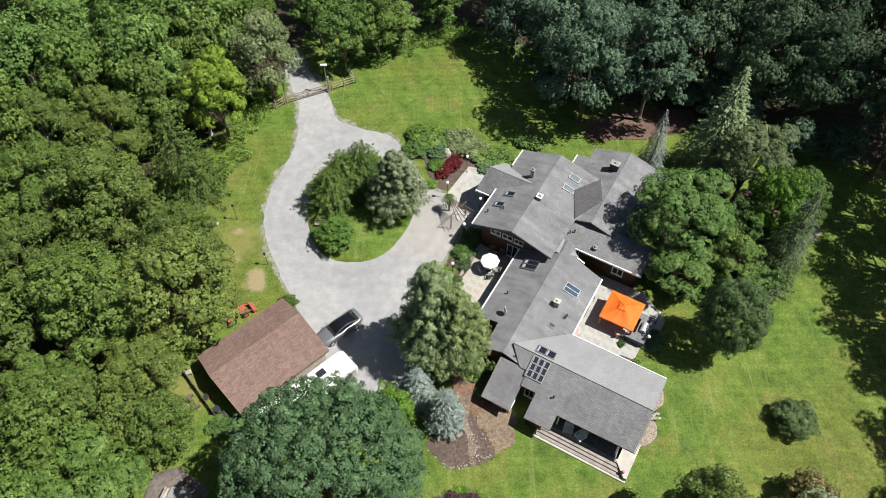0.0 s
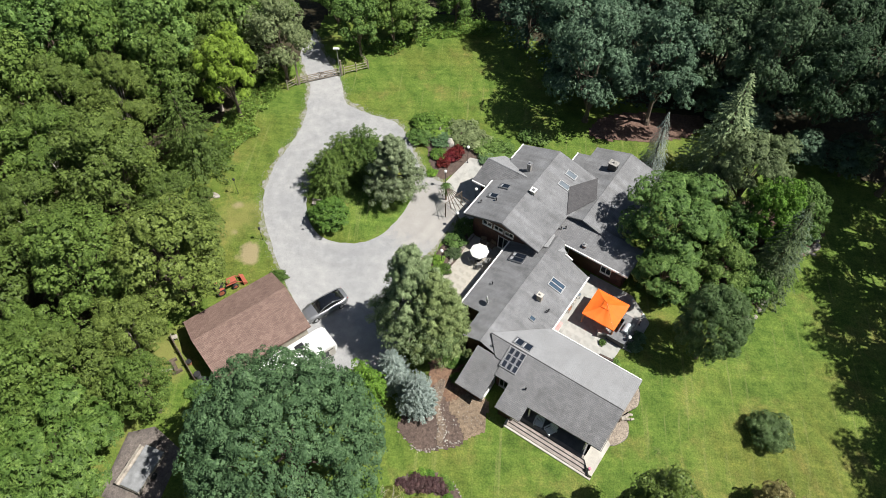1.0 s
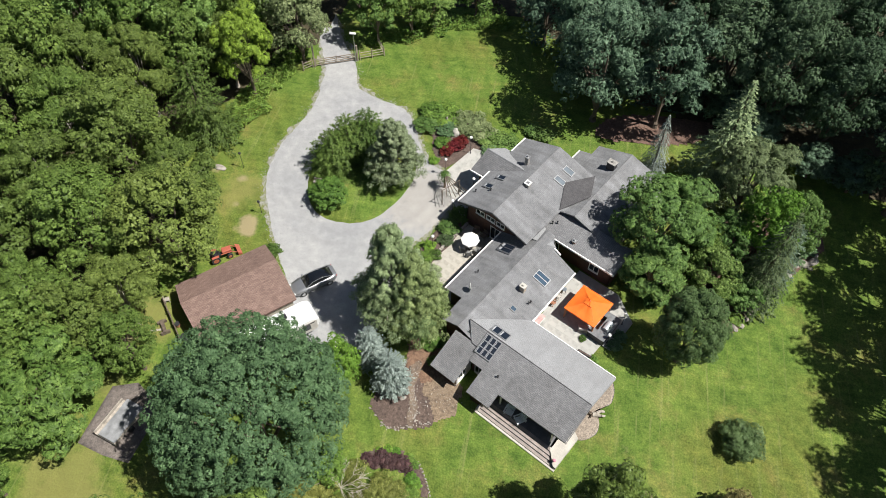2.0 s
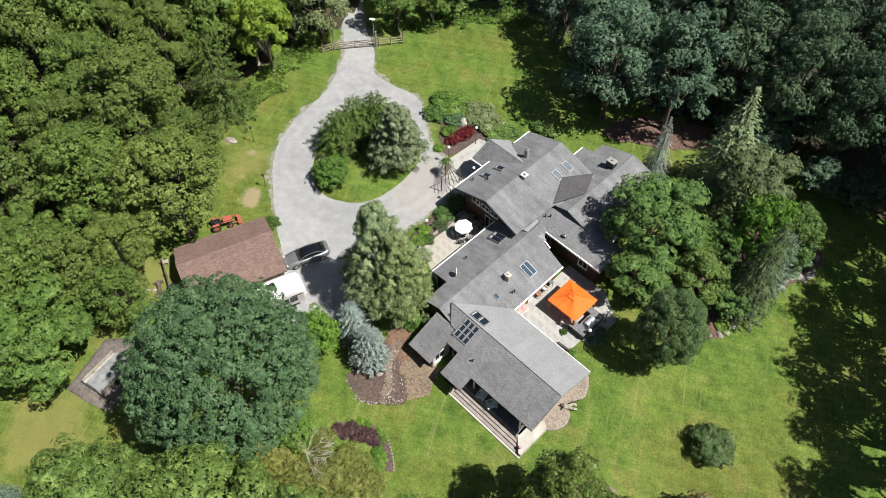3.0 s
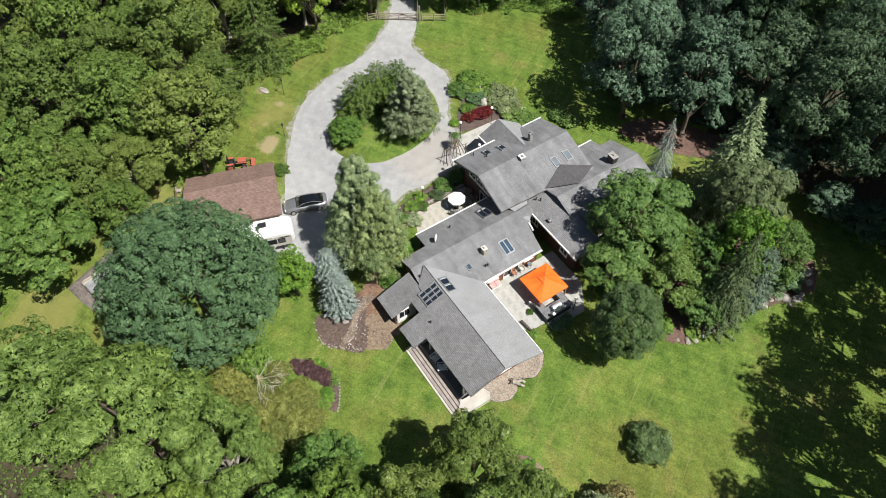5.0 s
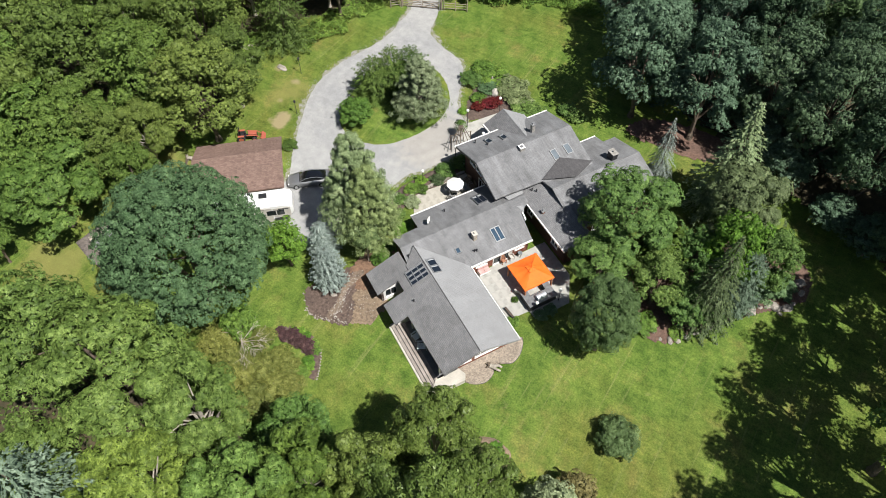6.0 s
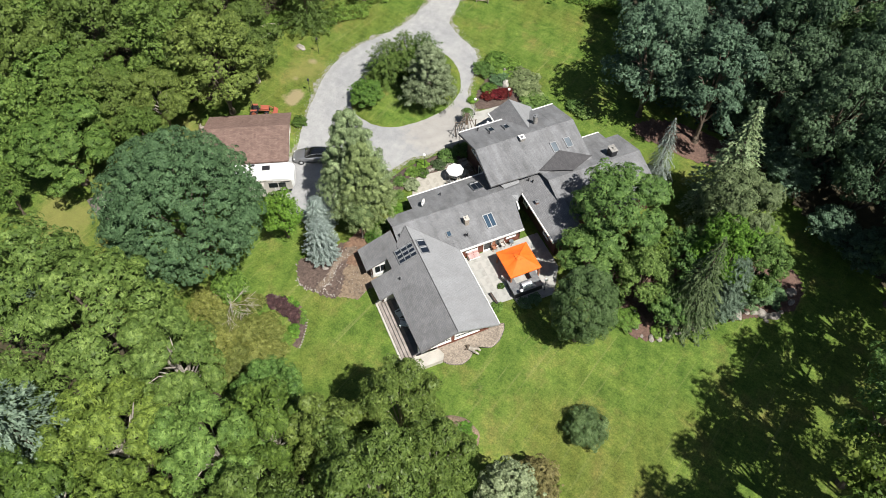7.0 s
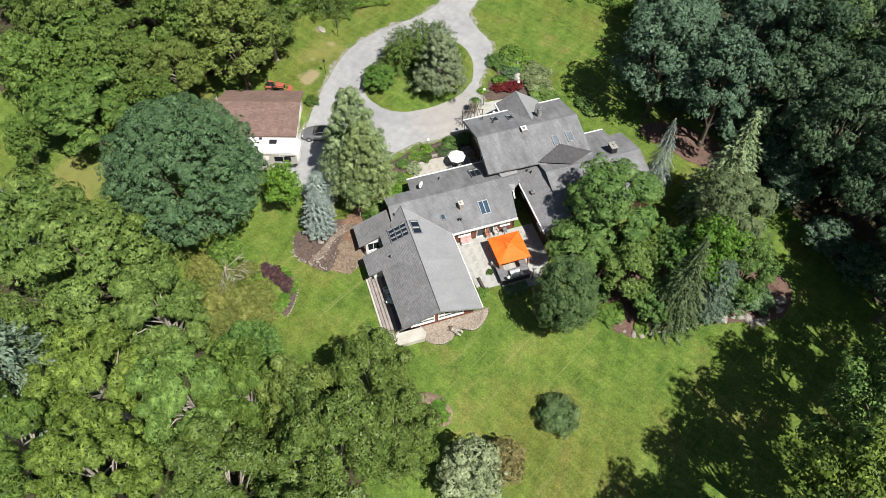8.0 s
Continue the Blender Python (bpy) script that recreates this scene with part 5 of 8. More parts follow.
def caravan(x, y, z, rz):
    rv = thing("caravan", "white fifth-wheel caravan with taupe sides", "caravan", x, y, z, rz)
    # nose at +x
    side = [(4.05, 1.25), (4.4, 1.6), (4.56, 2.1), (4.5, 2.7), (4.28, 3.08), (3.9, 3.26), (-4.9, 3.3), (-5.06, 3.2), (-5.1, 0.6), (2.0, 0.6), (2.3, 1.25)]
    skin = []
    for y, trim in ((-1.22, 0.16), (-1.17, 0.06), (-1.06, 0.0), (1.06, 0.0), (1.17, 0.06), (1.22, 0.16)):
        skin.append([(px - trim * 2.2 * (px > 3.8) + trim * (px < -4.8), y, pz - trim * (pz > 3.0)) for px, pz in side])
    part("body", loft(skin), M["rvwhite"], rv)
    for s in (-1, 1):
        part("side_panel", prism([(-4.9, s * 1.222), (2.2, s * 1.222), (2.2, s * 1.245), (-4.9, s * 1.245)], 0.65, 2.9), M["rvgrey"], rv, "taupe side panel")
        part("side_panel", prism([(2.32, s * 1.222), (4.2, s * 1.222), (4.2, s * 1.245), (2.32, s * 1.245)], 1.35, 2.8), M["rvgrey"], rv, "taupe nose panel")
        part("window", boxes(*((1.6, 2.6, s * 1.24 - 0.02, s * 1.24 + 0.02, 1.75, 2.5),)), M["glass"], rv)
        part("window", boxes(*((-2.6, -1.2, s * 1.24 - 0.02, s * 1.24 + 0.02, 1.75, 2.5),)), M["glass"], rv)
        for wx in (-1.7, -2.6):
            wheel(rv, wx, s * 1.05, 0.36, 0.22)
    slide = part("slide_out", boxes((-0.9, 1.1, -1.85, -1.2, 0.9, 2.6)), M["rvgrey"], rv, bevel=0.03)
    part("window", boxes((-0.3, 0.6, -1.87, -1.85, 1.6, 2.2)), M["glass"], slide)
    part("nose_window", boxes((2.7, 3.5, -1.25, -1.21, 1.7, 2.5)), M["glass"], rv)
    for px, py, w in ((1.4, 0.35, 0.44), (-0.1, 0.85, 0.2), (-0.3, 0.2, 0.15), (-0.45, -0.5, 0.15)):
        v = part("roof_vent", boxes((px - w, px + w, py - w * 0.75, py + w * 0.75, 3.27, 3.42)), M["black"], rv, "dark roof vent", bevel=0.05)
    part("awning", tubes(((-3.8, -1.32, 3.05), (1.5, -1.32, 3.05), 0.07, 0.07)), M["rvgrey"], rv)
    part("hitch", boxes((3.3, 3.7, -0.25, 0.25, 0.9, 1.3)), M["black"], rv)
    for s in (-0.8, 0.8):
        part("landing_leg", boxes((3.0, 3.12, s - 0.06, s + 0.06, 0.0, 1.3)), M["trimdark"], rv)
    part("front_cap", boxes((4.5, 4.57, -0.5, 0.5, 2.0, 2.2)), M["rvgrey"], rv)
    part("swoosh", boxes((2.9, 4.0, -1.262, -1.247, 2.55, 2.68)), M["trimdark"], rv, "dark swoosh stripe on the side")
    return rv


caravan(-12.18, 30.02, 0.0, 41.8)


def tractor(x, y, z, rz):
    tr = thing("tractor", "small orange tractor with a front loader", "tractor", x, y, z, rz)
    part("hood", boxes((0.3, 1.5, -0.35, 0.35, 0.75, 1.25)), M["tractor"], tr, bevel=0.08)
    part("chassis", boxes((-0.9, 1.5, -0.25, 0.25, 0.45, 0.76)), M["black"], tr)
    part("seat", boxes((-0.75, -0.3, -0.25, 0.25, 0.9, 1.0), (-0.8, -0.72, -0.25, 0.25, 1.0, 1.35)), M["black"], tr, bevel=0.03)
    for s in (-1, 1):
        wheel(tr, -0.7, s * 0.62, 0.55, 0.32, rim="tractor")
        wheel(tr, 1.1, s * 0.58, 0.36, 0.22, rim="tractor")
        part("fender", boxes((-1.1, -0.2, s * 0.62 - 0.17, s * 0.62 + 0.17, 1.1, 1.16)), M["tractor"], tr, bevel=0.02)
        part("loader_arm", tubes(((0.1, s * 0.5, 1.1), (1.5, s * 0.5, 0.95), 0.06, 0.06), ((1.5, s * 0.5, 0.95), (2.15, s * 0.5, 0.35), 0.06, 0.06), sides=6), M["tractor"], tr)
        part("roll_bar", boxes((-0.95, -0.87, s * 0.4 - 0.04, s * 0.4 + 0.04, 0.9, 1.95)), M["black"], tr)
    part("roll_bar_top", boxes((-0.95, -0.87, -0.44, 0.44, 1.95, 2.03)), M["black"], tr)
    part("bucket", prism([(2.1, -0.75), (2.6, -0.75), (2.6, 0.75), (2.1, 0.75)], 0.05, lambda a, b: 0.65 - (a - 2.1) * 0.9), M["tractor"], tr)
    part("steering_wheel", tubes(((-0.05, 0, 1.25), (-0.1, 0, 1.28), 0.18, 0.18), sides=14), M["black"], tr)
    return tr


tractor(-21.3, 39.15, 0.0, 38).scale = (0.86, 0.86, 0.86)


# ---------------------------------------------------------------- plants
def leaves_mesh(name, pos, nrm, length, width, mat, rng, fold=0.2, along=None):
    """Many single leaves: each a pointed blade lying across its own normal."""
    n = len(pos)
    nrm = nrm / (np.linalg.norm(nrm, axis=1, keepdims=True) + 1e-9)
    a = rng.normal(size=(n, 3)) if along is None else along + rng.normal(size=(n, 3)) * 0.25
    u = a - (a * nrm).sum(1, keepdims=True) * nrm
    u /= np.linalg.norm(u, axis=1, keepdims=True) + 1e-9
    v = np.cross(nrm, u)
    ln, wd = length[:, None] * 0.5, width[:, None] * 0.5
    co = np.empty((n, 3, 3))
    co[:, 0] = pos + u * ln - nrm * ln * fold
    co[:, 1] = pos - u * ln * 0.7 + v * wd
    co[:, 2] = pos - u * ln * 0.7 - v * wd
    me = bpy.data.meshes.new(name)
    me.vertices.add(3 * n)
    me.vertices.foreach_set("co", co.ravel())
    me.loops.add(3 * n)
    me.loops.foreach_set("vertex_index", np.arange(3 * n))
    me.polygons.add(n)
    me.polygons.foreach_set("loop_start", np.arange(n) * 3)
    me.polygons.foreach_set("loop_total", np.full(n, 3))
    me.materials.append(mat)
    me.update()
    return me


def unit(rng, n):
    d = rng.normal(size=(n, 3))
    return d / np.linalg.norm(d, axis=1, keepdims=True)


def crown_points(rng, n, rx, rz, zc, clumps, clump_r, shape="round", twig=0.45, per=16, tuft=False, lump=0.40, flat_bough=0.7, loose=0.0, boughs=0):
    """Leaf places: lobes spread over the crown's outline, small domed leaf tufts over each lobe, leaves over each tuft."""
    i, thin = np.arange(clumps), 1.0
    up = 1 - 1.45 * (i + 0.5) / clumps + rng.normal(size=clumps) * 0.05
    turn = i * 2.39996 + rng.normal(size=clumps) * 0.3
    d = np.stack([np.cos(turn), np.sin(turn), np.zeros(clumps)], 1) * np.sqrt(np.clip(1 - up ** 2, 0, 1))[:, None]
    d[:, 2] = np.clip(up, -0.5, 1)
    c = d * (1 - lump * rng.random(clumps))[:, None] * np.array([rx, rx, rz])
    if shape == "cone":
        zz = rng.random(clumps) ** 1.3
        ang = rng.uniform(0, 2 * np.pi, clumps)
        rr = rx * (1.02 - zz) ** 0.55 * rng.uniform(0.45, 1.08, clumps)
        c = np.stack([rr * np.cos(ang), rr * np.sin(ang), (zz * 2 - 1) * rz], 1)
        thin = 1.1 - 0.6 * zz
    if boughs:
        # lobes gather on a few main boughs, with clefts between
        b = c[rng.permutation(clumps)[:boughs]]
        for _ in range(3):
            near = np.argmin(np.linalg.norm(c[:, None] - b[None], axis=2), axis=1)
            b = np.array([c[near == j].mean(0) if (near == j).any() else b[j] for j in range(boughs)])
        c = c + (b[near] * rng.uniform(0.95, 1.14, boughs)[near][:, None] - c) * 0.34
        c[:, 2] += (rng.random(boughs)[near] - 0.5) * 0.22 * rz
    c[:, 2] += zc
    cr = clump_r * (0.75 + 0.5 * rng.random(clumps)) * thin
    squash = np.array([1, 1, flat_bough])
    tufts = n // per
    k = rng.integers(0, clumps, tufts * 3)
    e = unit(rng, tufts * 3)
    e[:, 2] = np.where(e[:, 2] < -0.3, -e[:, 2] * 0.8, e[:, 2])
    p = c[k] + e * (cr[k] * rng.uniform(0.88 - 3 * loose, 1.1 + 2 * loose, len(k)))[:, None] * squash
    # only tufts at the outside of the joined lobes are kept
    gap = np.full(len(p), 9.0)
    for j in range(clumps):
        q = np.linalg.norm((p - c[j]) / squash, axis=1) / cr[j]
        gap = np.where(k == j, gap, np.minimum(gap, q))
    ok = np.flatnonzero(gap > 0.82)
    if tuft:
        # rosettes keep clear of one another
        ok = np.sort(ok[np.unique(np.floor(p[ok] / (twig * 1.05)), axis=0, return_index=True)[1]])
    ok = ok[:tufts]
    p, e, k = p[ok], e[ok], k[ok]
    tufts = len(p)
    out = p - np.array([0, 0, zc])
    out /= np.linalg.norm(out, axis=1, keepdims=True) + 1e-9
    ax = e * 1.0 + out * 0.3 + rng.normal(size=(tufts, 3)) * 0.15 + np.array([0, 0, 0.35])
    ax /= np.linalg.norm(ax, axis=1, keepdims=True)
    q = np.repeat(np.arange(tufts), per)
    f = unit(rng, len(q))
    dot = (f * ax[q]).sum(1, keepdims=True)
    f -= np.where(dot < 0, 2 * dot, 0) * ax[q]
    size = twig * rng.uniform(0.7, 1.3, tufts)
    pos = p[q] + (f - 0.5 * ax[q]) * (size[q] * rng.uniform(0.8, 1.08, len(q)))[:, None] * np.array([1, 1, 0.85])
    if tuft:
        side = f - np.abs(dot) * ax[q]
        side /= np.linalg.norm(side, axis=1, keepdims=True) + 1e-9
        reach = rng.uniform(0.25, 0.95, (len(q), 1))
        pos = p[q] + (side * reach + ax[q] * (0.35 - 0.5 * reach ** 2)) * size[q][:, None]
        return pos, ax[q] + side * reach * 0.5 + rng.normal(size=f.shape) * 0.16, c, side - ax[q] * reach * 0.5
    return pos, f * 0.8 + ax[q] * 0.5 + rng.normal(size=f.shape) * 0.2, c, None


def limbs(rng, h, crown_base, r0, targets, mat_name="bark", lean=0.0):
    bm = bmesh.new()
    top = Vector((rng.uniform(-0.3, 0.3), rng.uniform(-0.3, 0.3), h * 0.78))
    mid = Vector((rng.uniform(-0.15, 0.15), rng.uniform(-0.15, 0.15), crown_base))
    tube(bm, (0, 0, -0.4), (0, 0, 0.5), r0 * 1.45, r0, 9)
    tube(bm, (0, 0, 0.5), mid, r0, r0 * 0.75, 9, False)
    tube(bm, mid, top, r0 * 0.75, r0 * 0.12, 7)
    for c in targets:
        c = Vector(c)
        z = rng.uniform(0.0, 0.6)
        s = mid.lerp(top, z)
        q = s.lerp(c, 0.5) + Vector((0, 0, 0.08 * h * rng.random()))
        r = r0 * (0.42 - 0.3 * z)
        tube(bm, s, q, r, r * 0.6, 6, False)
        tube(bm, q, s.lerp(c, 0.95), r * 0.6, r * 0.15, 5)
    return bm


PROTO = {}


def make_tree(key, name, label, h, r, leaf, n=8000, size=0.42, ratio=0.55, clumps=70, clump=0.23, base=0.3, shape="round", bark="bark", seed=1, limb_count=9, trunk_r=None, flat=1.0, twig=0.42, per=16, tuft=False, lump=0.40, bough=0.7, loose=0.0, boughs=0):
    """A broad tree, built once per key: a tapered trunk with limbs and a crown of single leaves."""
    rng = np.random.default_rng(seed)
    tree = thing(name, label, "tree", 0, 0, 0)
    zc, rz = h * (1 + base) / 2, h * (1 - base) / 2 * 0.92
    p, nrm, c, al = crown_points(rng, n, r * 0.88, rz * flat, zc, clumps, clump * r, shape, twig, per, tuft, lump, bough, loose, boughs)
    ln = size * rng.uniform(0.65, 1.35, len(p))
    # larger shaded leaves deep inside the crown
    k = rng.integers(0, len(c), int(n / (7 + 70 * loose)))
    e = unit(rng, len(k))
    mid = np.array([0, 0, zc])
    deep = mid + (c[k] - mid) * rng.uniform(0.72, 0.98, (len(k), 1)) + e * clump * r * (0.5 if tuft else 0.7)
    p, nrm, ln = np.concatenate([p, deep]), np.concatenate([nrm, e + np.array([0, 0, 0.8])]), np.concatenate([ln, size * rng.uniform(1.6, 2.4, len(k))])
    if al is not None:
        al = np.concatenate([al, e])
    crown = new("crown", leaves_mesh(key + "_crown", p, nrm, ln, ln * ratio, L[leaf], rng, 0.2, al))
    crown.parent = tree
    big = c[rng.permutation(len(c))[:limb_count]]
    part("trunk", limbs(rng, h, h * base, trunk_r or max(0.09, 0.024 * h), big), M[bark], tree)
    PROTO[key] = (tree, h, r)
    return tree


def make_spruce(key, name, label, h, r, leaf, layers=26, per=11, seed=1, droop=0.35, size=0.34, spray=26, up=0.0, taper=0.85, spread=0.16):
    """An evergreen: whorls of drooping boughs with needle sprays along each."""
    rng = np.random.default_rng(seed)
    tree = thing(name, label, "conifer", 0, 0, 0)
    P_, N_, A_ = [], [], []
    for i in range(layers):
        f = (i + rng.uniform(-0.3, 0.3)) / layers
        z = h * (0.06 + 0.92 * f)
        rr = r * (1 - f) ** taper * rng.uniform(0.8, 1.12) + 0.12
        m = max(4, int(per * (1 - f * 0.5)))
        for a in np.arange(m) * 2 * np.pi / m + rng.uniform(0, 6):
            ra = rr * rng.uniform(0.75, 1.15)
            k = max(6, int(spray * ra / r))
            s = np.sqrt(rng.random(k))
            side = rng.normal(size=k) * spread * ra * (1.15 - s)
            dx, dy = np.cos(a), np.sin(a)
            zz = z - droop * ra * s ** 1.5 + up * ra * s ** 3 + rng.normal(size=k) * 0.04
            P_.append(np.stack([dx * ra * s - dy * side, dy * ra * s + dx * side, zz], 1))
            N_.append(np.tile([dx * 0.35, dy * 0.35, 0.9], (k, 1)) + rng.normal(size=(k, 3)) * 0.3)
            A_.append(np.stack([dx - dy * side * 2, dy + dx * side * 2, np.full(k, -droop)], 1))
    p, nn, al = map(np.concatenate, (P_, N_, A_))
    ln = size * rng.uniform(0.7, 1.3, len(p))
    crown = new("crown", leaves_mesh(key + "_boughs", p, nn, ln, ln * 0.5, L[leaf], rng, 0.12, al))
    crown.parent = tree
    part("trunk", tubes(((0, 0, -0.3), (0, 0, h * 0.97), 0.02 * h + 0.05, 0.02)), M["bark"], tree)
    PROTO[key] = (tree, h, r)
    return tree


USED = set()
# how far each kind fills its nominal spread and height
FULL = {"far": (0.85, 0.9), "small": (0.97, 0.95), "broad1": (0.85, 0.88), "oakfine": (0.85, 0.9), "broad2": (0.84, 0.92), "broad3": (0.76, 0.83), "broad4": (0.84, 0.91), "tuft": (0.72, 0.73), "layered": (0.87, 0.76), "bluespruce": (0.88, 0.8), "shrub": (1.5, 0.8)}


def plant(key, x, y, h, r, leaf=None, label="", rz=None, group="", z=None):
    """Sets a tree of that kind at x, y with its own height and spread."""
    tree, h0, r0 = PROTO[key]
    a = (x * 37.7 + y * 91.3) % 360 if rz is None else rz
    m = Matrix.Translation((x, y, ground_z(x, y) if z is None else z)) @ pose(0, 0, 0, 0, 0, a) @ Matrix.Diagonal((r / r0, r / r0, h / h0, 1))
    if key in USED:
        ob = copy_thing(tree, m)
        k = FULL.get(key, (1.0, 1.0))
        ob.matrix_basis = m @ Matrix.Diagonal((k[0], k[0], k[1], 1))
    else:
        ob = tree
        ob.matrix_basis = m
        USED.add(key)
    if label:
        ob["label"] = label
    if group:
        ob["group"] = group
    for ch in ob.children:
        if ch.name.startswith(("crown", "boughs")):
            ch.material_slots[0].link = "OBJECT"
            ch.material_slots[0].material = L[leaf] if leaf else ch.data.materials[0]
    return ob


make_tree("broad1", "tree", "tall broad-leaved woodland tree with dense green crown", 16, 6.0, "oak", 17000, 0.28, 0.72, 62, 0.215, 0.05, seed=11, twig=0.34, per=13, lump=0.34, boughs=14)
make_tree("broad2", "tree", "tall broad-leaved woodland tree with uneven crown", 17, 6.0, "olive", 21000, 0.255, 0.7, 50, 0.25, 0.05, seed=12, twig=0.31, per=15, lump=0.26, boughs=13)
make_tree("broad3", "tree", "woodland tree with bright green leaves", 16, 6.0, "fresh", 14000, 0.32, 0.68, 66, 0.21, 0.05, seed=13, twig=0.36, per=13, lump=0.42)
make_tree("broad4", "tree", "woodland tree with layered green crown", 18, 6.0, "maple", 14500, 0.30, 0.72, 70, 0.20, 0.05, seed=14, twig=0.34, per=13, lump=0.38, bough=0.6, boughs=14)
make_tree("far", "tree", "distant woodland tree with rounded green crown", 17, 6.0, "olive", 10500, 0.345, 0.72, 50, 0.25, 0.05, seed=34, twig=0.38, per=11, lump=0.3, boughs=12)
make_tree("airy", "tree", "tall tree with an open crown of loose boughs", 20, 6.0, "oak", 11500, 0.28, 0.7, 50, 0.17, 0.22, seed=33, twig=0.40, per=16, limb_count=14, lump=0.5, bough=0.5)
make_tree("dome", "tree", "large domed tree with deep green dense crown", 17.5, 9.4, "dome", 108000, 0.21, 0.6, 310, 0.115, 0.08, seed=15, trunk_r=0.5, limb_count=14, twig=0.30, per=22, lump=0.11, bough=0.85)
make_tree("tuft", "tree", "ash-like tree with tufted bright green leaf sprays", 21, 7.5, "fresh", 30000, 0.445, 0.28, 150, 0.115, 0.16, bark="palebark", seed=16, limb_count=22, twig=0.42, per=14, tuft=True, lump=0.46, bough=0.75, boughs=17)
make_tree("layered", "tree", "broad tree with layered sprays of leaves", 17, 6.5, "paleoak", 32000, 0.325, 0.38, 115, 0.165, 0.12, seed=26, limb_count=12, twig=0.38, per=18, tuft=True, lump=0.3, bough=0.55, loose=0.03, boughs=15)
make_tree("bush", "shrub", "low rounded evergreen bush", 2.6, 2.1, "cypress", 15000, 0.34, 0.17, 70, 0.21, 0.0, seed=27, limb_count=5, trunk_r=0.06, twig=0.24, per=12, tuft=True, lump=0.42, loose=0.06)
make_tree("brush", "shrub", "wispy yellow-olive shrub", 3.0, 2.0, "brush", 5200, 0.36, 0.14, 46, 0.24, 0.0, bark="palebark", seed=37, limb_count=12, trunk_r=0.035, twig=0.30, per=13, tuft=True, lump=0.5, bough=0.8, loose=0.1)
make_tree("oakfine", "tree", "broad oak with dense olive green crown", 16, 6.0, "oak", 29000, 0.285, 0.45, 82, 0.185, 0.06, bark="palebark", seed=31, twig=0.36, per=16, limb_count=18, lump=0.36, bough=0.8, boughs=17)
make_tree("cone", "tree", "upright tree with grey-green leaves and pale trunk", 13, 4.7, "drive", 64000, 0.20, 0.42, 420, 0.10, 0.20, "cone", "palebark", seed=17, twig=0.25, per=13, bough=0.8, limb_count=16, loose=0.13)
make_tree("slim", "tree", "slim tree with a bare pale trunk", 10, 3.0, "oak", 16000, 0.2, 0.65, 70, 0.22, 0.40, "round", "palebark", seed=28, trunk_r=0.16, twig=0.3)
make_tree("egg", "tree", "upright rounded tree with dense spiky dark green boughs", 11, 3.7, "egg", 44000, 0.32, 0.2, 170, 0.15, 0.03, seed=29, twig=0.30, per=12, tuft=True, lump=0.18, bough=0.9)
make_tree("small", "tree", "small rounded garden tree", 8, 3.4, "pear", 11000, 0.265, 0.62, 70, 0.22, 0.08, seed=18, twig=0.27, per=14, lump=0.4)
make_tree("shrub", "shrub", "rounded green garden shrub", 1.6, 1.1, "shrub", 2400, 0.14, 0.62, 30, 0.26, 0.02, seed=19, limb_count=4, trunk_r=0.03, twig=0.12, per=10, lump=0.3)
make_spruce("spruce", "spruce", "tall dark green spruce with drooping boughs", 15, 4.0, "spruce", 38, 16, 21, 0.45, 0.28, 42)
make_spruce("weeping", "spruce", "weeping spruce with hanging branches", 15, 4.0, "spruce", 34, 13, 51, 0.85, 0.27, 60, 0.0, 0.8, 0.09)
make_spruce("bluespruce", "blue_spruce", "silvery blue spruce with layered boughs", 7.5, 2.6, "blue", 26, 20, 22, 0.1, 0.17, 84, 0.12, 0.34)
make_spruce("yew", "evergreen", "rounded dark green evergreen tree with feathery boughs", 8.0, 4.2, "juniper", 24, 15, 23, 0.12, 0.24, 70, 0.1, 0.5)

# island and front garden
plant("yew", -12.5, 54.0, 6.2, 3.7, None, "dark green evergreen tree on the lawn island")
plant("yew", -9.2, 57.2, 7.0, 3.7, None, "dark green evergreen tree on the lawn island")
plant("yew", -11.2, 56.0, 7.0, 3.5, None, "dark green evergreen tree on the lawn island")
plant("cone", -5.0, 53.0, 10.0, 3.7, "pear", "silvery green ornamental pear on the lawn island")
plant("small", -11.6, 48.6, 3.2, 2.3, "fern", "broad bright green shrub at the island's edge")
plant("cone", -0.9, 34.7, 15.6, 4.5, None, "upright grey-green tree with pale trunk beside the drive")
plant("cone", 1.2, 33.9, 13.0, 3.7, "driveyoung", "lower yellow-green stem of the pair beside the drive")
plant("slim", 2.0, 32.0, 6.4, 1.5, "driveyoung", "slim olive tree with bare pale trunk in the mulch bed")
plant("bluespruce", 0.05, 27.7, 6.1, 1.9, None, "silvery blue spruce in the mulch bed")
plant("bluespruce", -2.4, 30.0, 7.4, 1.9, None, "smaller blue spruce beside its taller twin")
plant("broad3", -4.8, 27.2, 7.4, 2.4, "lime", "bright yellow-green shrub beside the caravan")
plant("dome", -9.3, 19.3, 17.0, 8.25)
# east of the house
plant("layered", 24.3, 47.2, 12.5, 5.6, "locust", "spreading honey locust beside the house")
plant("spruce", 31.1, 59.1, 17.2, 4.9, "drive", "tall grey-green conifer with a pointed top")
plant("layered", 33.6, 55.0, 17.0, 5.4, "pine", "olive green tree beside the tall conifer")
plant("broad3", 35.0, 49.4, 14.2, 4.6, "lime", "bright green tree among the evergreens")
plant("weeping", 34.9, 44.3, 15.2, 3.6, None, "weeping spruce at the mulch bed's edge")
plant("bluespruce", 37.0, 48.0, 11.5, 2.5, "greyblue", "narrow grey-blue conifer beside the weeping spruce")
plant("layered", 23.8, 42.4, 9.8, 4.2, "locust", "lower honey locust behind the patio")
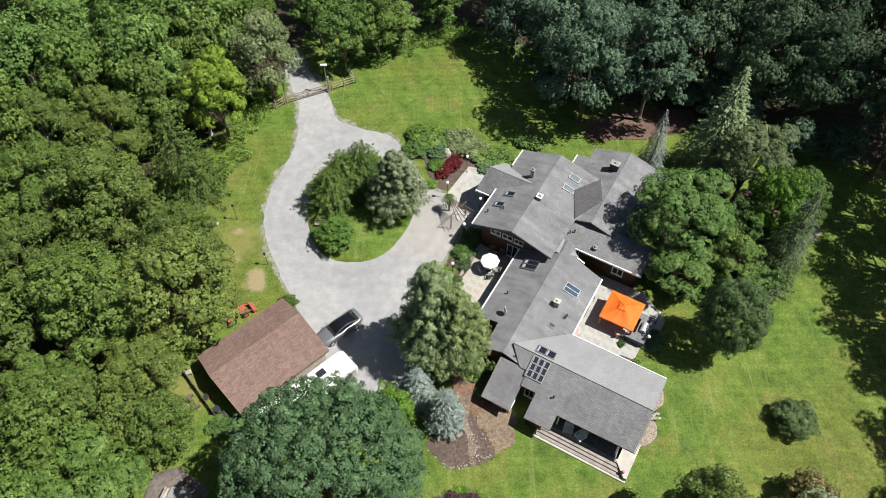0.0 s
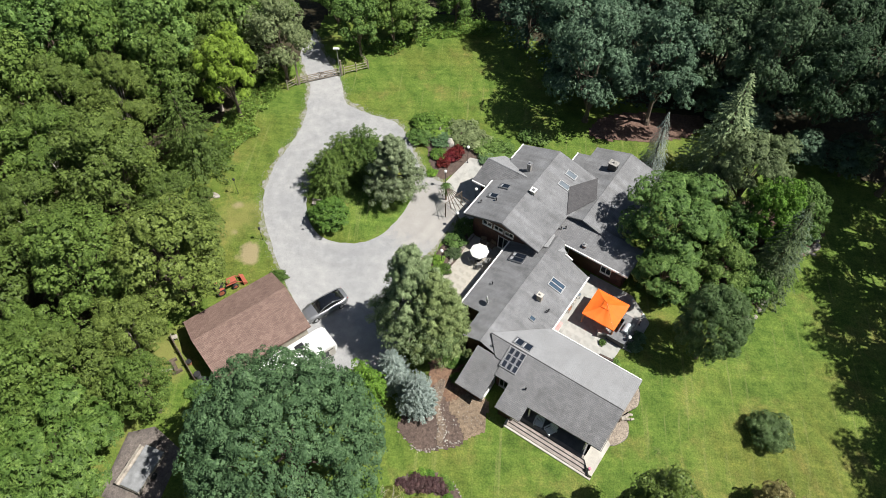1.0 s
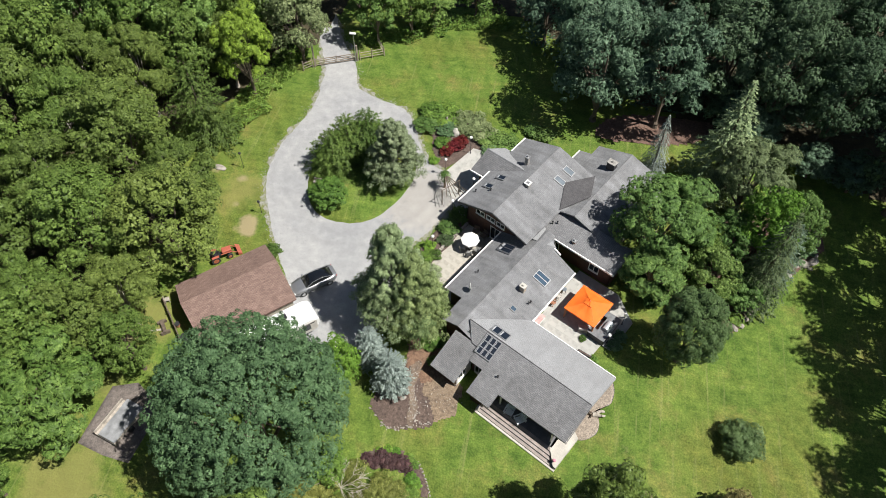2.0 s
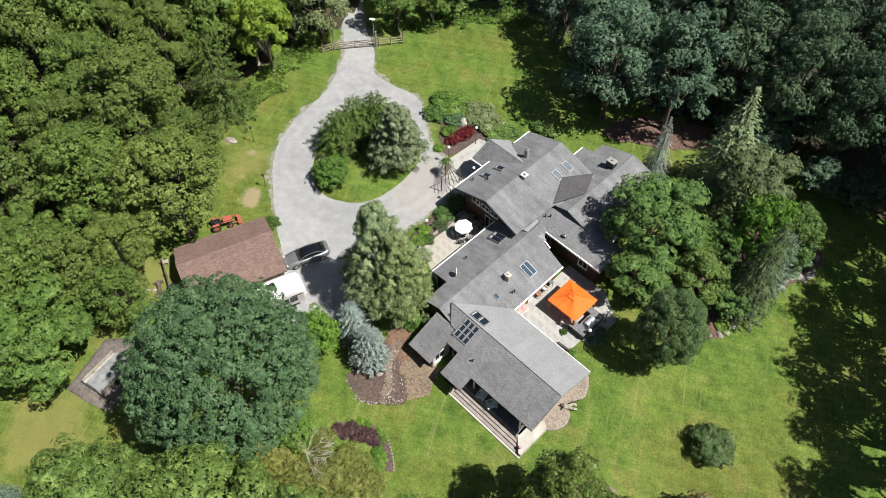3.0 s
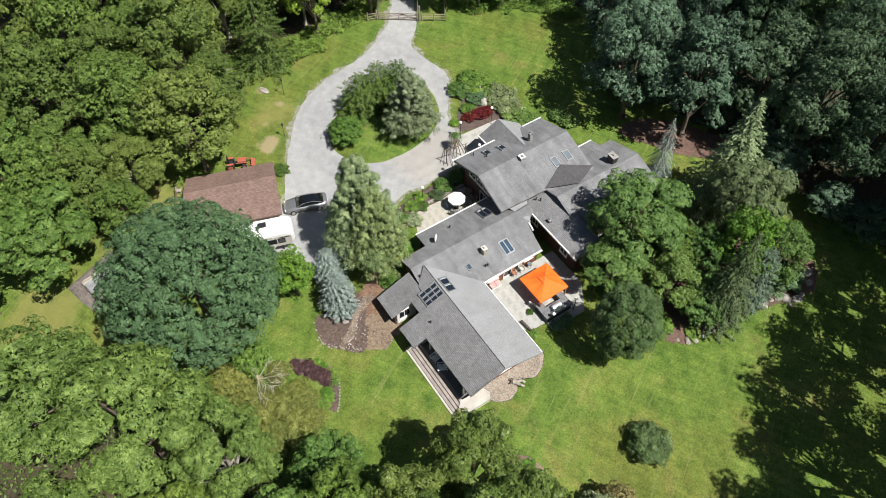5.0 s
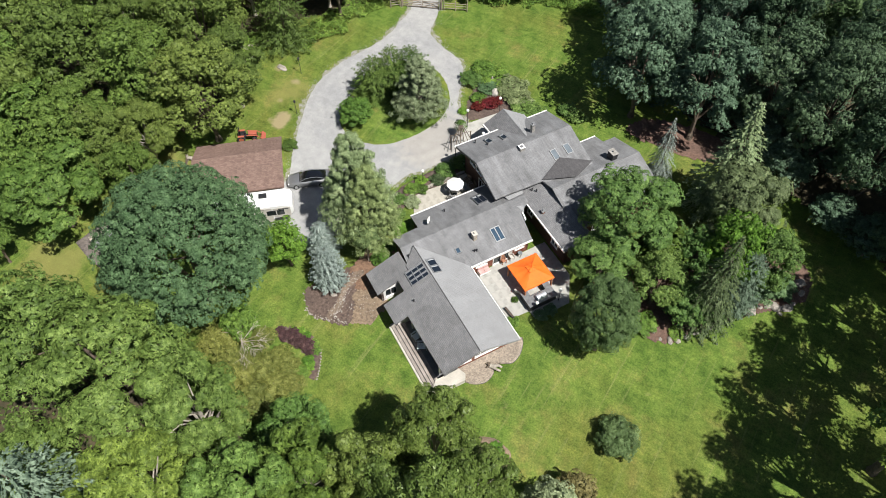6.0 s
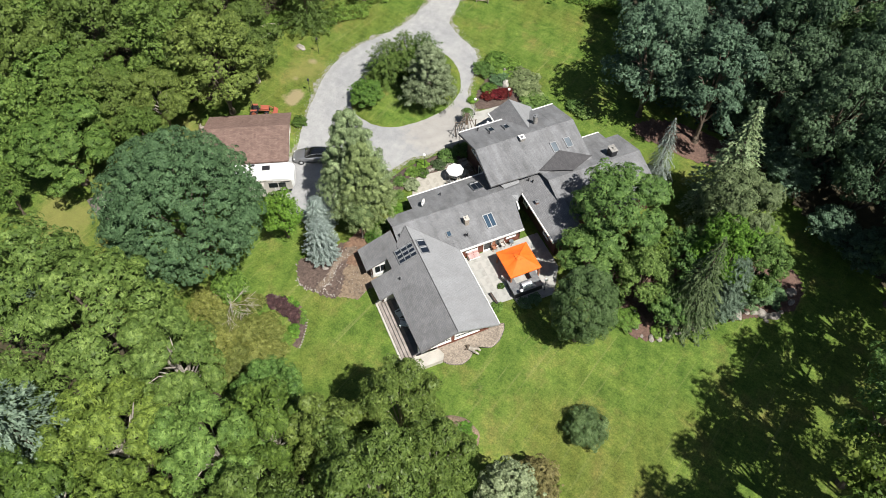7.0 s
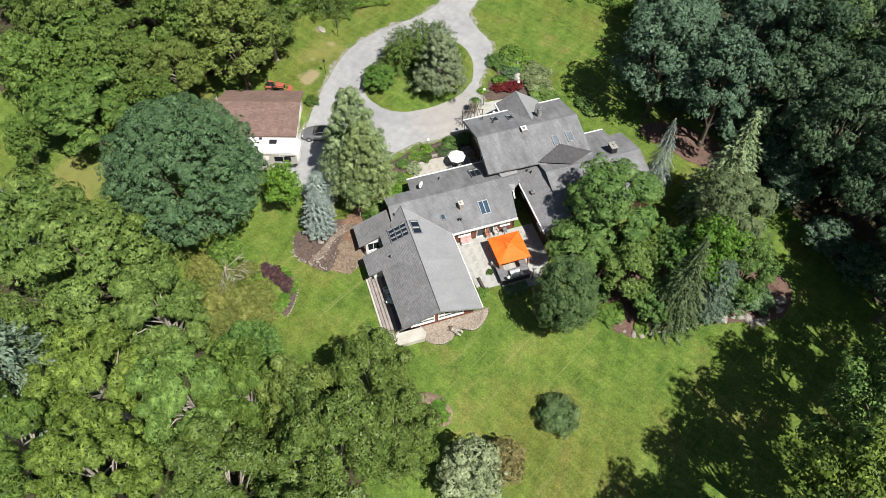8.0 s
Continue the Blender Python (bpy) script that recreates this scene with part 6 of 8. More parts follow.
plant("broad3", 31.6, 48.6, 9.5, 3.8, "locust", "green tree in the middle of the wood-edge bed")
plant("small", 28.6, 47.6, 7.5, 3.2, "hickory", "yellow-green small tree under the locust")
plant("broad1", 38.4, 51.0, 10.0, 3.2, "shrub", "light green tree at the bed's end")
plant("broad1", 29.6, 43.6, 9.6, 3.7, "shrub", "bright green tree behind the patio")
plant("small", 33.2, 43.6, 5.4, 2.6, "locust", "low green tree filling the mulch bed")
plant("small", 39.0, 50.2, 5.0, 2.3, "dome", "dark green shrub tree in the mulch bed")
plant("egg", 27.1, 35.5, 11.6, 3.3, "egg", "round dark green tree beside the patio")
plant("weeping", 23.9, 58.1, 11.4, 2.3, "silver", "slender silver conifer by the north wall")
plant("bush", 32.9, 27.9, 2.3, 2.1, "egg", "broad dark green evergreen bush on the lawn")
# south foreground
for x, y, h, r, key, leaf in ((-5.5, 7.0, 22.5, 7.8, "layered", "paleoak"), (-13.2, 5.8, 21.0, 7.2, "layered", "paleoak"), (2.2, 8.0, 15.0, 5.2, "tuft", "paleoak"), (11.0, 4.6, 22.0, 7.0, "tuft", "ash"), (3.0, 0.5, 20.5, 7.6, "tuft", "hickory"),
                              (23.0, 9.6, 18.5, 5.4, "oakfine", "glossoak"), (17.4, 10.8, 16.5, 4.8, "oakfine", "glossoak"), (20.2, 16.6, 16.5, 5.0, "oakfine", "glossoak"), (13.2, 8.3, 21.0, 6.0, "tuft", "hickory"), (25.2, 14.4, 16.5, 5.0, "oakfine", "glossoak"), (26.0, 2.5, 19.0, 6.0, "oakfine", "glossoak"),
                              (18.0, 2.5, 18.0, 6.0, "oakfine", "glossoak"), (3.5, -6.8, 21.0, 7.6, "tuft", "hickory"), (10.5, -4.0, 22.0, 7.8, "tuft", "hickory"), (-16.5, -6.0, 17.0, 6.0, "broad1", "fresh"), (-6.5, -3.5, 17.0, 6.0, "layered", "paleoak"),
                              (18.0, -6.5, 20.0, 6.4, "tuft", "fresh")):
    plant(key, x, y, h, r, leaf, group="southern trees")
plant("spruce", -22.2, 5.4, 11.0, 2.6, "greyblue", "grey-blue conifer at the lawn edge")
plant("yew", -1.8, -4.0, 18.0, 6.2, "greyblue", "grey-blue conifer among the southern trees")
plant("small", 31.0, 17.2, 8.6, 3.2, "pear", "small silvery tree on the south lawn")
plant("small", 32.0, 20.6, 4.4, 2.4, "bronze", "bronze-tinted shrub on the south lawn")
plant("tuft", 9.4, 11.4, 14.0, 5.2, "ash", "young tree with tufted bright green sprays")
for x, y, h, r in ((-3.9, 17.2, 2.6, 1.7), (-1.4, 18.6, 1.9, 1.3), (0.6, 15.9, 3.4, 1.9), (1.3, 17.9, 1.7, 1.4), (-1.8, 14.6, 3.8, 2.0), (2.6, 15.0, 3.0, 1.8), (4.2, 16.2, 1.9, 1.3), (-4.6, 15.4, 3.4, 1.9), (2.2, 12.8, 3.6, 2.0), (-0.2, 13.2, 4.2, 2.1), (2.7, 16.9, 1.6, 1.2)):
    plant("brush", x, y, h * 0.65, r, None, "wispy yellow-olive shrub at the lawn's edge", group="olive brush")
plant("small", -3.6, 18.2, 4.4, 2.0, "fern", "light green shrub below the domed tree")


# ---------------------------------------------------------------- woods
def woods(spots, kinds, group):
    rnd = random.Random(len(spots) * 7 + 1)
    for x, y, h, r in spots:
        key, leaf = rnd.choice(kinds)
        plant(key, x, y, h, r, leaf, group=group)


WEST = [("broad2", "olive"), ("oakfine", "oak"), ("oakfine", "olive"), ("broad2", "oak")]
FARWEST = [("far", "olive"), ("far", "oak")]
FARNORTH = [("far", "blueoak"), ("far", "egg")]
FARMAPLE = [("far", "maple"), ("far", "maple"), ("broad4", "maple"), ("far", "fresh")]
NORTHWEST = [("broad4", "maple"), ("broad3", "maple"), ("broad1", "fresh"), ("broad4", "maple")]
FARLEFT = [("broad3", "fresh"), ("broad1", "fresh"), ("broad3", "oak"), ("broad4", "fresh")]
NORTH = [("broad4", "blueoak"), ("broad1", "blueoak"), ("broad2", "blueoak"), ("broad4", "dome")]
# these trees take the dark leaf colour that also holds their shade
NORTHEAST = [("broad4", "shadeoak"), ("broad1", "shadeoak"), ("broad2", "shadeoak")]
FARNORTHEAST = [("far", "shadeoak"), ("far", "shadeoak"), ("far", "egg")]
EAST = [("airy", "oak"), ("airy", "locust"), ("airy", "hickory")]
woods([(-24.2, 37.2, 14.5, 5.5), (-25.7, 43.2, 14.0, 5.3), (-33.0, 46.0, 17.5, 6.2), (-31.5, 35.5, 16.5, 6.0), (-26.6, 29.8, 12.5, 4.6), (-34.0, 27.5, 13.5, 5.0), (-24.0, 25.2, 10.5, 3.4), (-29.2, 25.4, 12.5, 4.4), (-34.5, 50.5, 14.0, 5.0), (-28.6, 65.5, 13.5, 4.4), (-40.5, 49.0, 17, 6.0), (-36.5, 58.5, 16, 5.4), (-33.0, 63.5, 15, 5.0), (-42.5, 57.0, 16.5, 5.6), (-38.5, 40.5, 16, 5.6), (-29.5, 71.5, 14, 4.6)], WEST, "western woods")
plant("yew", -29.0, 56.2, 12.0, 4.6, "olive", "grey-olive hemlock at the wood's edge")
plant("layered", -26.0, 64.6, 18.0, 4.6, "chartreuse", "lime green young tree at the wood's edge")
plant("broad2", -21.6, 71.8, 14.0, 5.0, "pine", "grey-green tree beside the gate")


def scatter(x0, x1, y0, y1, step, keep, seed, hr=(14, 20), rr=(5.0, 6.5)):
    r = random.Random(seed)
    out, row, y = [], 0, y0
    while y < y1:
        x = x0 + (step / 2 if row % 2 else 0)
        while x < x1:
            px, py = x + r.uniform(-1.6, 1.6), y + r.uniform(-1.6, 1.6)
            if keep(px, py):
                out.append((px, py, r.uniform(*hr), r.uniform(*rr)))
            x += step
        y += step * 0.87
        row += 1
    return out


woods(scatter(-72, -38, 26, 62, 9.0, lambda x, y: (x < -43 or y < 40) and x > -64, 31), FARWEST, "western woods")
woods(scatter(-64, -22, 66, 98, 8.0, lambda x, y: x < -26 - max(0, 74 - y) * 0.5 and y < 92, 32, (15, 20), (5.2, 6.6)), FARMAPLE, "north-western woods")
woods(scatter(-54, -26, 4, 27, 8.5, lambda x, y: x < -33.5 and y > 21, 33, (12, 15)), FARLEFT, "south-western woods")
plant("layered", -29.3, 18.6, 15.5, 7.6, "fresh", "broad tree with layered boughs at the lawn's western edge", group="south-western woods")
woods([(-31.6, 23.2, 16.0, 5.8), (-34.8, 17.5, 16.5, 6.0), (-31.0, 11.5, 10, 3.0), (-33.0, 4.0, 14.0, 5.2), (-40.0, 17.5, 14, 5.2)], FARLEFT, "south-western woods")
woods([(-24.0, 79.0, 14, 4.2), (-12.7, 77.4, 12, 4.0), (-8.4, 79.8, 11.5, 4.0), (-16.4, 82.5, 14, 4.6), (-26.6, 86.5, 15, 4.6), (-19.4, 88.5, 15, 4.6), (-5.8, 82.0, 8.0, 3.8), (-0.5, 85.5, 10, 4.2), (-8.5, 89.5, 13, 5.0), (-13.0, 86.5, 15, 4.8)], NORTHWEST, "northern woods")
woods([(17.0, 67.4, 18.5, 6.4), (15.2, 75.0, 18.0, 6.0), (24.6, 67.6, 19.0, 6.0), (22.5, 79.5, 18, 6.2), (9.5, 81.0, 13.5, 5.2)], NORTH, "northern woods")
woods([(31.5, 71.0, 18.5, 6.0), (29.0, 80.0, 19, 6.2), (37.5, 69.0, 20.0, 6.0), (43.5, 66.5, 18, 5.6), (51.0, 65.0, 19, 5.6), (51, 59.0, 19, 6.0), (38.0, 76.5, 20, 6), (46, 75, 20, 6)], NORTHEAST, "northern woods")
woods(scatter(2, 62, 88, 104, 9.0, lambda x, y: y > 88 - 0.1 * x and (y < 93 or 22 < x < 55) and y < 101, 34, (16, 21)), FARNORTH, "northern woods")
woods(scatter(53, 76, 62, 84, 9.5, lambda x, y: x + y > 118 and x < 63, 35, (16, 21)), FARNORTHEAST, "northern woods")
woods([(53.8, 37.5, 22.5, 5.4), (54.6, 31.2, 22.5, 5.6), (54.6, 25.0, 23, 5.6), (52.4, 18.6, 22, 5.4), (54.2, 43.8, 22.0, 5.6), (54.6, 51.0, 21.5, 5.6), (52.0, 12.0, 20, 5.4), (62.0, 35.0, 22, 6.0), (61.5, 23.0, 22, 6.0), (62.0, 47.0, 22, 6.0)], EAST, "eastern woods")
# added beyond the woods in view: tall trees to shade those woods
woods([(58.0, 58.0, 24, 5.8), (58.5, 64.0, 25, 5.8)], EAST, "eastern woods")
woods([(58.5, 70.0, 28, 6.8), (57.5, 77.0, 28, 6.8)], FARNORTHEAST, "eastern woods")


for x, y, h, r in ((36.0, 66.5, 6.0, 3.2), (42.5, 63.0, 5.0, 2.8), (47.0, 61.5, 6.0, 3.0), (33.0, 69.0, 7.0, 3.4), (19.5, 71.5, 6.0, 3.0), (28.6, 72.5, 6.5, 3.2), (14.0, 72.0, 5.5, 2.8), (40.0, 71.0, 7.0, 3.5)):
    plant("small", x, y, h, r, "blueoak", "dark green young tree under the northern woods", group="northern undergrowth")


def undergrowth(name, label, n, inside, x0, x1, y0, y1, leaf, seed, hmax=0.9, size=0.42):
    rng = np.random.default_rng(seed)
    p = np.stack([rng.uniform(x0, x1, n), rng.uniform(y0, y1, n), np.zeros(n)], 1)
    p = p[[bool(inside(a, b)) for a, b, _ in p]]
    lump = np.array([noise.noise(Vector((a * 0.5, b * 0.5, 7))) for a, b, _ in p])
    p[:, 2] = [ground_z(a, b) for a, b, _ in p]
    p[:, 2] += np.clip(0.15 + hmax * (0.45 + lump), 0.05, 2.5) * rng.uniform(0.4, 1.0, len(p))
    nn = rng.normal(size=p.shape) * 0.5 + np.array([0, 0, 1.0])
    ln = size * rng.uniform(0.6, 1.4, len(p))
    ob = new(name, leaves_mesh(name, p, nn, ln, ln * 0.6, L[leaf], rng))
    tagged(ob, label, "undergrowth", "", "stuff")


def near_line(pts, w):
    def f(x, y):
        for (x0, y0), (x1, y1) in zip(pts, pts[1:]):
            dx, dy = x1 - x0, y1 - y0
            u = max(0, min(1, ((x - x0) * dx + (y - y0) * dy) / (dx * dx + dy * dy)))
            if math.hypot(x - x0 - u * dx, y - y0 - u * dy) < w * (0.7 + 0.6 * noise.noise(Vector((x * 0.4, y * 0.4, 0)))):
                return True
        return False
    return f


undergrowth("woodland_edge_plants", "fresh green weeds along the wood's edge", 40000, near_line([(-33.5, 52.5), (-31.0, 55.8), (-27.5, 58.0), (-25.6, 61.5), (-25.4, 66), (-24.4, 70.0), (-23.4, 73.5)], 3.2), -38, -20, 50, 78, "fern", 41, 1.2, 0.27)
undergrowth("north_edge_plants", "green bushes along the northern wood's edge", 22000, near_line([(-12.5, 78.5), (-8.0, 80.5), (-3.0, 83.0), (3.0, 85.0)], 2.6), -18, 8, 74, 90, "fern", 44, 1.3, 0.32)
undergrowth("woodland_undergrowth", "dark shaded undergrowth below the northern trees", 26000, lambda x, y: y > 70 - 0.0 * x and x + y > 88, 6, 70, 62, 110, "blueoak", 42, 1.6, 0.45)
undergrowth("woodland_undergrowth", "shaded undergrowth below the western trees", 30000, lambda x, y: x < -33 or (x < -24 and y > 69), -75, -22, 20, 110, "olive", 43, 1.6, 0.42)
undergrowth("woodland_undergrowth", "shaded undergrowth below the southern trees", 26000, lambda x, y: ((x + 1) / 27) ** 2 + ((y + 1) / 14) ** 2 < 0.9 + 0.5 * noise.noise(Vector((x * 0.15, y * 0.15, 3))), -34, 32, -20, 16, "oak", 45, 1.6, 0.36)

# ---------------------------------------------------------------- garden plants
def shrub(x, y, r, h, leaf, label, z=None):
    plant("shrub", x, y, h * 0.95, r * 0.88, leaf, label, z=z)


for x, y, r, h, leaf, label in (
        (-2.8, 64.9, 2.0, 1.3, "fern", "low spreading green shrub in the terrace bed"), (-0.9, 64.4, 1.8, 1.2, "fern", "low spreading green shrub in the terrace bed"),
        (-3.2, 62.6, 1.3, 1.3, "shrub", "leafy green shrub beside the drive"), (2.0, 63.8, 1.7, 1.4, "pine", "variegated pale green shrub"), (3.6, 62.6, 1.5, 1.3, "pine", "variegated pale green shrub"),
        (-0.6, 62.2, 1.1, 1.2, "dome", "dark green rounded shrub"), (-0.7, 59.9, 0.85, 0.9, "fern", "clipped bright green ball shrub"),
        (1.5, 60.5, 0.8, 0.9, "burgundy", "burgundy red leaved shrub"), (0.7, 59.6, 0.8, 0.9, "burgundy", "burgundy red leaved shrub"), (0.0, 58.7, 0.7, 0.85, "burgundy", "burgundy red leaved shrub"),
        (5.2, 61.4, 1.5, 1.1, "shrub", "green hedge shrub behind the terrace"), (7.0, 61.0, 1.4, 1.0, "shrub", "green hedge shrub behind the terrace"), (5.2, 59.6, 0.9, 0.9, "dome", "dark shrub at the terrace edge"),
        (10.0, 63.8, 1.0, 1.2, "shrub", "bright green shrub on the north lawn"), (11.5, 63.4, 1.0, 1.1, "shrub", "bright green shrub on the north lawn"), (-1.2, 57.0, 0.55, 0.6, "lime", "yellow-green low plant beside the drive"),
        (2.3, 47.2, 1.0, 1.2, "shrub", "dense green shrub between drive and terrace"), (2.2, 45.6, 0.75, 0.8, "spruce", "dense green shrub between drive and terrace"), (0.6, 44.5, 0.6, 0.6, "lime", "yellow-green shrub by the globe lamp"),
        (1.4, 43.4, 0.6, 0.7, "juniper", "green shrub beside the terrace"), (0.4, 42.9, 0.75, 0.7, "fern", "leafy bright green shrub"), (1.6, 41.2, 0.8, 0.8, "pear", "pale flowering shrub beside the terrace"), (0.2, 40.8, 0.7, 0.8, "shrub", "green shrub beside the terrace"),
        (1.2, 39.0, 0.65, 0.7, "shrub", "green shrub beside the terrace"), (2.6, 37.3, 0.9, 0.8, "lime", "yellow-green shrub at the wall"), (3.3, 49.2, 1.0, 1.3, "cypress", "dark shrub at the house corner"),
        (3.6, 30.7, 0.55, 0.7, "shrub", "clipped round box ball"), (4.5, 31.7, 0.5, 0.6, "shrub", "clipped round box ball"), (3.0, 32.8, 0.9, 0.9, "fern", "bright green low shrub at the wall"), (2.4, 34.2, 1.0, 1.0, "fern", "bright green low shrub at the wall"), (4.0, 33.2, 0.7, 0.7, "shrub", "clipped round box ball"),
        (-0.6, 20.2, 0.45, 0.5, "plum", "purple leaved shrub in the mulch bed"), (0.1, 20.0, 0.5, 0.6, "plum", "purple leaved shrub in the mulch bed"), (0.7, 20.6, 0.6, 0.7, "plum", "purple leaved shrub in the mulch bed"), (1.3, 20.1, 0.55, 0.7, "plum", "purple leaved shrub in the mulch bed"), (2.0, 20.4, 0.65, 0.8, "plum", "purple leaved shrub in the mulch bed"), (2.7, 20.4, 0.55, 0.7, "plum", "purple leaved shrub in the mulch bed"), (3.2, 20.1, 0.4, 0.5, "plum", "purple leaved shrub in the mulch bed"), 
        (0.4, 21.1, 0.35, 0.3, "lime", "yellow-green plant at the bed's rim"), (1.1, 21.35, 0.4, 0.35, "lime", "yellow-green plant at the bed's rim"), (1.9, 21.4, 0.35, 0.3, "lime", "yellow-green plant at the bed's rim"), (3.7, 19.2, 0.5, 0.5, "lime", "yellow-green plant at the bed's rim"), (4.2, 18.8, 0.4, 0.4, "lime", "yellow-green plant at the bed's rim"), 
        (3.1, 21.0, 0.45, 0.4, "fern", "light green plant in the mulch bed"), (3.7, 20.5, 0.4, 0.4, "fern", "light green plant in the mulch bed"), (3.9, 17.8, 0.6, 0.6, "fern", "light green plant in the mulch bed"), (3.8, 17.1, 0.6, 0.6, "fern", "light green plant in the mulch bed"), (2.7, 18.3, 0.5, 0.6, "brush", "pale dry ornamental grass clump in the bed"), (23.8, 21.2, 0.6, 0.4, "lime", "yellow flowering plant in the lawn bed"), (24.8, 20.7, 0.55, 0.4, "lime", "yellow flowering plant in the lawn bed"),
        (-8.9, 50.4, 0.5, 0.5, "shrub", "small plant on the island"), (-13.0, 51.2, 0.9, 0.8, "fern", "leafy plant beside the island bench"), (-10.4, 60.2, 1.2, 1.2, "fern", "leafy shrub on the island"), (-13.6, 49.6, 0.9, 1.0, "shrub", "green shrub at the island's edge"),
        (27.6, 41.8, 1.3, 1.6, "shrub", "green shrub under the locust"), (24.8, 42.4, 1.4, 1.8, "locust", "green shrub behind the patio"), (22.8, 43.6, 1.2, 1.5, "locust", "green shrub behind the patio"),
        (30.2, 40.8, 1.2, 1.0, "fern", "leafy plant at the mulch bed"), (33.4, 41.6, 0.7, 0.6, "fern", "leafy plant at the mulch bed"), (36.4, 45.6, 0.8, 0.7, "shrub", "leafy plant at the mulch bed"), (38.6, 48.6, 0.7, 0.6, "fern", "leafy plant at the mulch bed"), (37.5, 47.2, 0.9, 0.8, "shrub", "leafy plant at the mulch bed"), (40.6, 52.5, 1.5, 1.6, "dome", "dark shrub in the wood-edge bed"), (-16.0, 40.9, 0.8, 0.9, "cypress", "dark shrub at the garage corner"), (-20.6, 27.4, 1.1, 0.9, "shrub", "leafy plant behind the garage"),
        (20.9, 35.6, 0.6, 0.6, "dome", "clipped low hedge behind the grill"), (21.5, 36.7, 0.6, 0.6, "dome", "clipped low hedge behind the grill"), (17.75, 35.9, 0.32, 0.5, "juniper", "potted green plant on the patio"), (18.9, 33.5, 0.55, 0.45, "fern", "yellow-green plant at the wall corner")):
    shrub(x, y, r, h, leaf, label)


def fountain_grass(x, y, z):
    rng = np.random.default_rng(9)
    n = 500
    a, s = rng.uniform(0, 6.283, n), rng.uniform(0.1, 1.0, n)
    r = 0.95 * s
    p = np.stack([r * np.cos(a), r * np.sin(a), 1.0 + 0.5 * (1 - s) - 0.5 * s * s], 1)
    nn = np.stack([np.cos(a) * s, np.sin(a) * s, 1.1 - s], 1)
    ob = new("ornamental_grass", leaves_mesh("ornamental_grass", p, nn, np.full(n, 0.6), np.full(n, 0.05), L["shrub"], rng, 0.1, np.stack([np.cos(a), np.sin(a), -s], 1)))
    ob.location = (x, y, z)
    tagged(ob, "arching green ornamental grass at the pergola post", "plant")


fountain_grass(0.74, 53.2, 1.2)


# ---------------------------------------------------------------- stones
def stone(name, label, x, y, r, sx, sy, sz, mat="rock", seed=1, group=""):
    rnd = random.Random(seed)
    bm = bmesh.new()
    bmesh.ops.create_icosphere(bm, subdivisions=2, radius=r)
    off = Vector((rnd.uniform(0, 50), rnd.uniform(0, 50), 0))
    for v in bm.verts:
        k = 1 + 0.28 * noise.noise(v.co * 1.6 / r + off)
        v.co = Vector((v.co.x * sx * k, v.co.y * sy * k, v.co.z * sz * k))
    solo(name, bm, M[mat], label, "stone", x, y, ground_z(x, y) + r * sz * 0.45, rnd.uniform(0, 360), group)


for i, (x, y, r) in enumerate(((30.2, 42.3, 0.36), (30.7, 41.3, 0.30), (31.3, 40.8, 0.42), (32.3, 40.2, 0.26), (33.2, 40.5, 0.46), (33.9, 40.9, 0.40), (34.3, 41.8, 0.50), (35.1, 42.7, 0.32), (35.6, 43.4, 0.40), (36.2, 44.2, 0.34), (36.7, 45.0, 0.46), (37.1, 45.8, 0.30), (37.6, 46.5, 0.48),
                                 (38.1, 47.3, 0.36), (39.0, 48.4, 0.72), (39.7, 49.2, 0.38), (40.4, 49.7, 0.50), (41.0, 50.0, 0.62), (41.6, 50.2, 0.44), (42.1, 50.5, 0.66), (42.5, 51.4, 0.40), (42.4, 54.4, 0.70), (42.9, 53.2, 0.44), (41.7, 49.5, 0.34))):
    stone("boulder", "grey-brown field stone edging the mulch bed", x, y, r * 0.82, 1.0 + 0.35 * ((i * 7) % 5) / 4, 0.7 + 0.25 * ((i * 3) % 4) / 3, 0.5 + 0.2 * (i % 3) / 2, "rock", 30 + i, "stones of the bed wall")
stone("boulder", "tall white standing stone in the shrub bed", 0.6, 61.9, 0.62, 0.8, 0.7, 1.2, "paleRock", 60)
stone("boulder", "grey standing stone in the shrub bed", -0.8, 63.6, 0.5, 0.5, 0.4, 1.7, "rock", 61)
stone("flat_rock", "flat grey rock in the lawn", -26.0, 51.6, 0.75, 1.2, 0.55, 0.2, "rock", 62)
for i, (x, y) in enumerate(((-1.45, 25.0), (-0.8, 24.4), (-0.1, 23.8), (0.6, 23.4), (1.3, 23.4), (2.0, 23.7), (2.7, 24.1), (3.4, 24.5), (4.2, 24.7), (2.75, 25.0), (2.7, 25.6), (2.45, 26.3), (2.2, 26.9), (1.8, 27.5), (1.5, 28.2), (1.4, 26.5), (3.2, 25.4), (3.6, 26.6))):
    stone("edging_stone", "small edging stone of the mulch bed", x, y, 0.26 if i == 15 else 0.105, 1.4, 0.8, 0.7, "rock", 70 + i, "edging stones")
for i in range(11):
    a = i / 10
    stone("edging_stone", "small edging stone of the kidney bed", 3.95 + 1.6 * a + 0.15 * math.sin(a * 3), 20.85 - 2.8 * a, 0.10, 1.4, 0.8, 0.6, "rock", 90 + i, "edging stones")


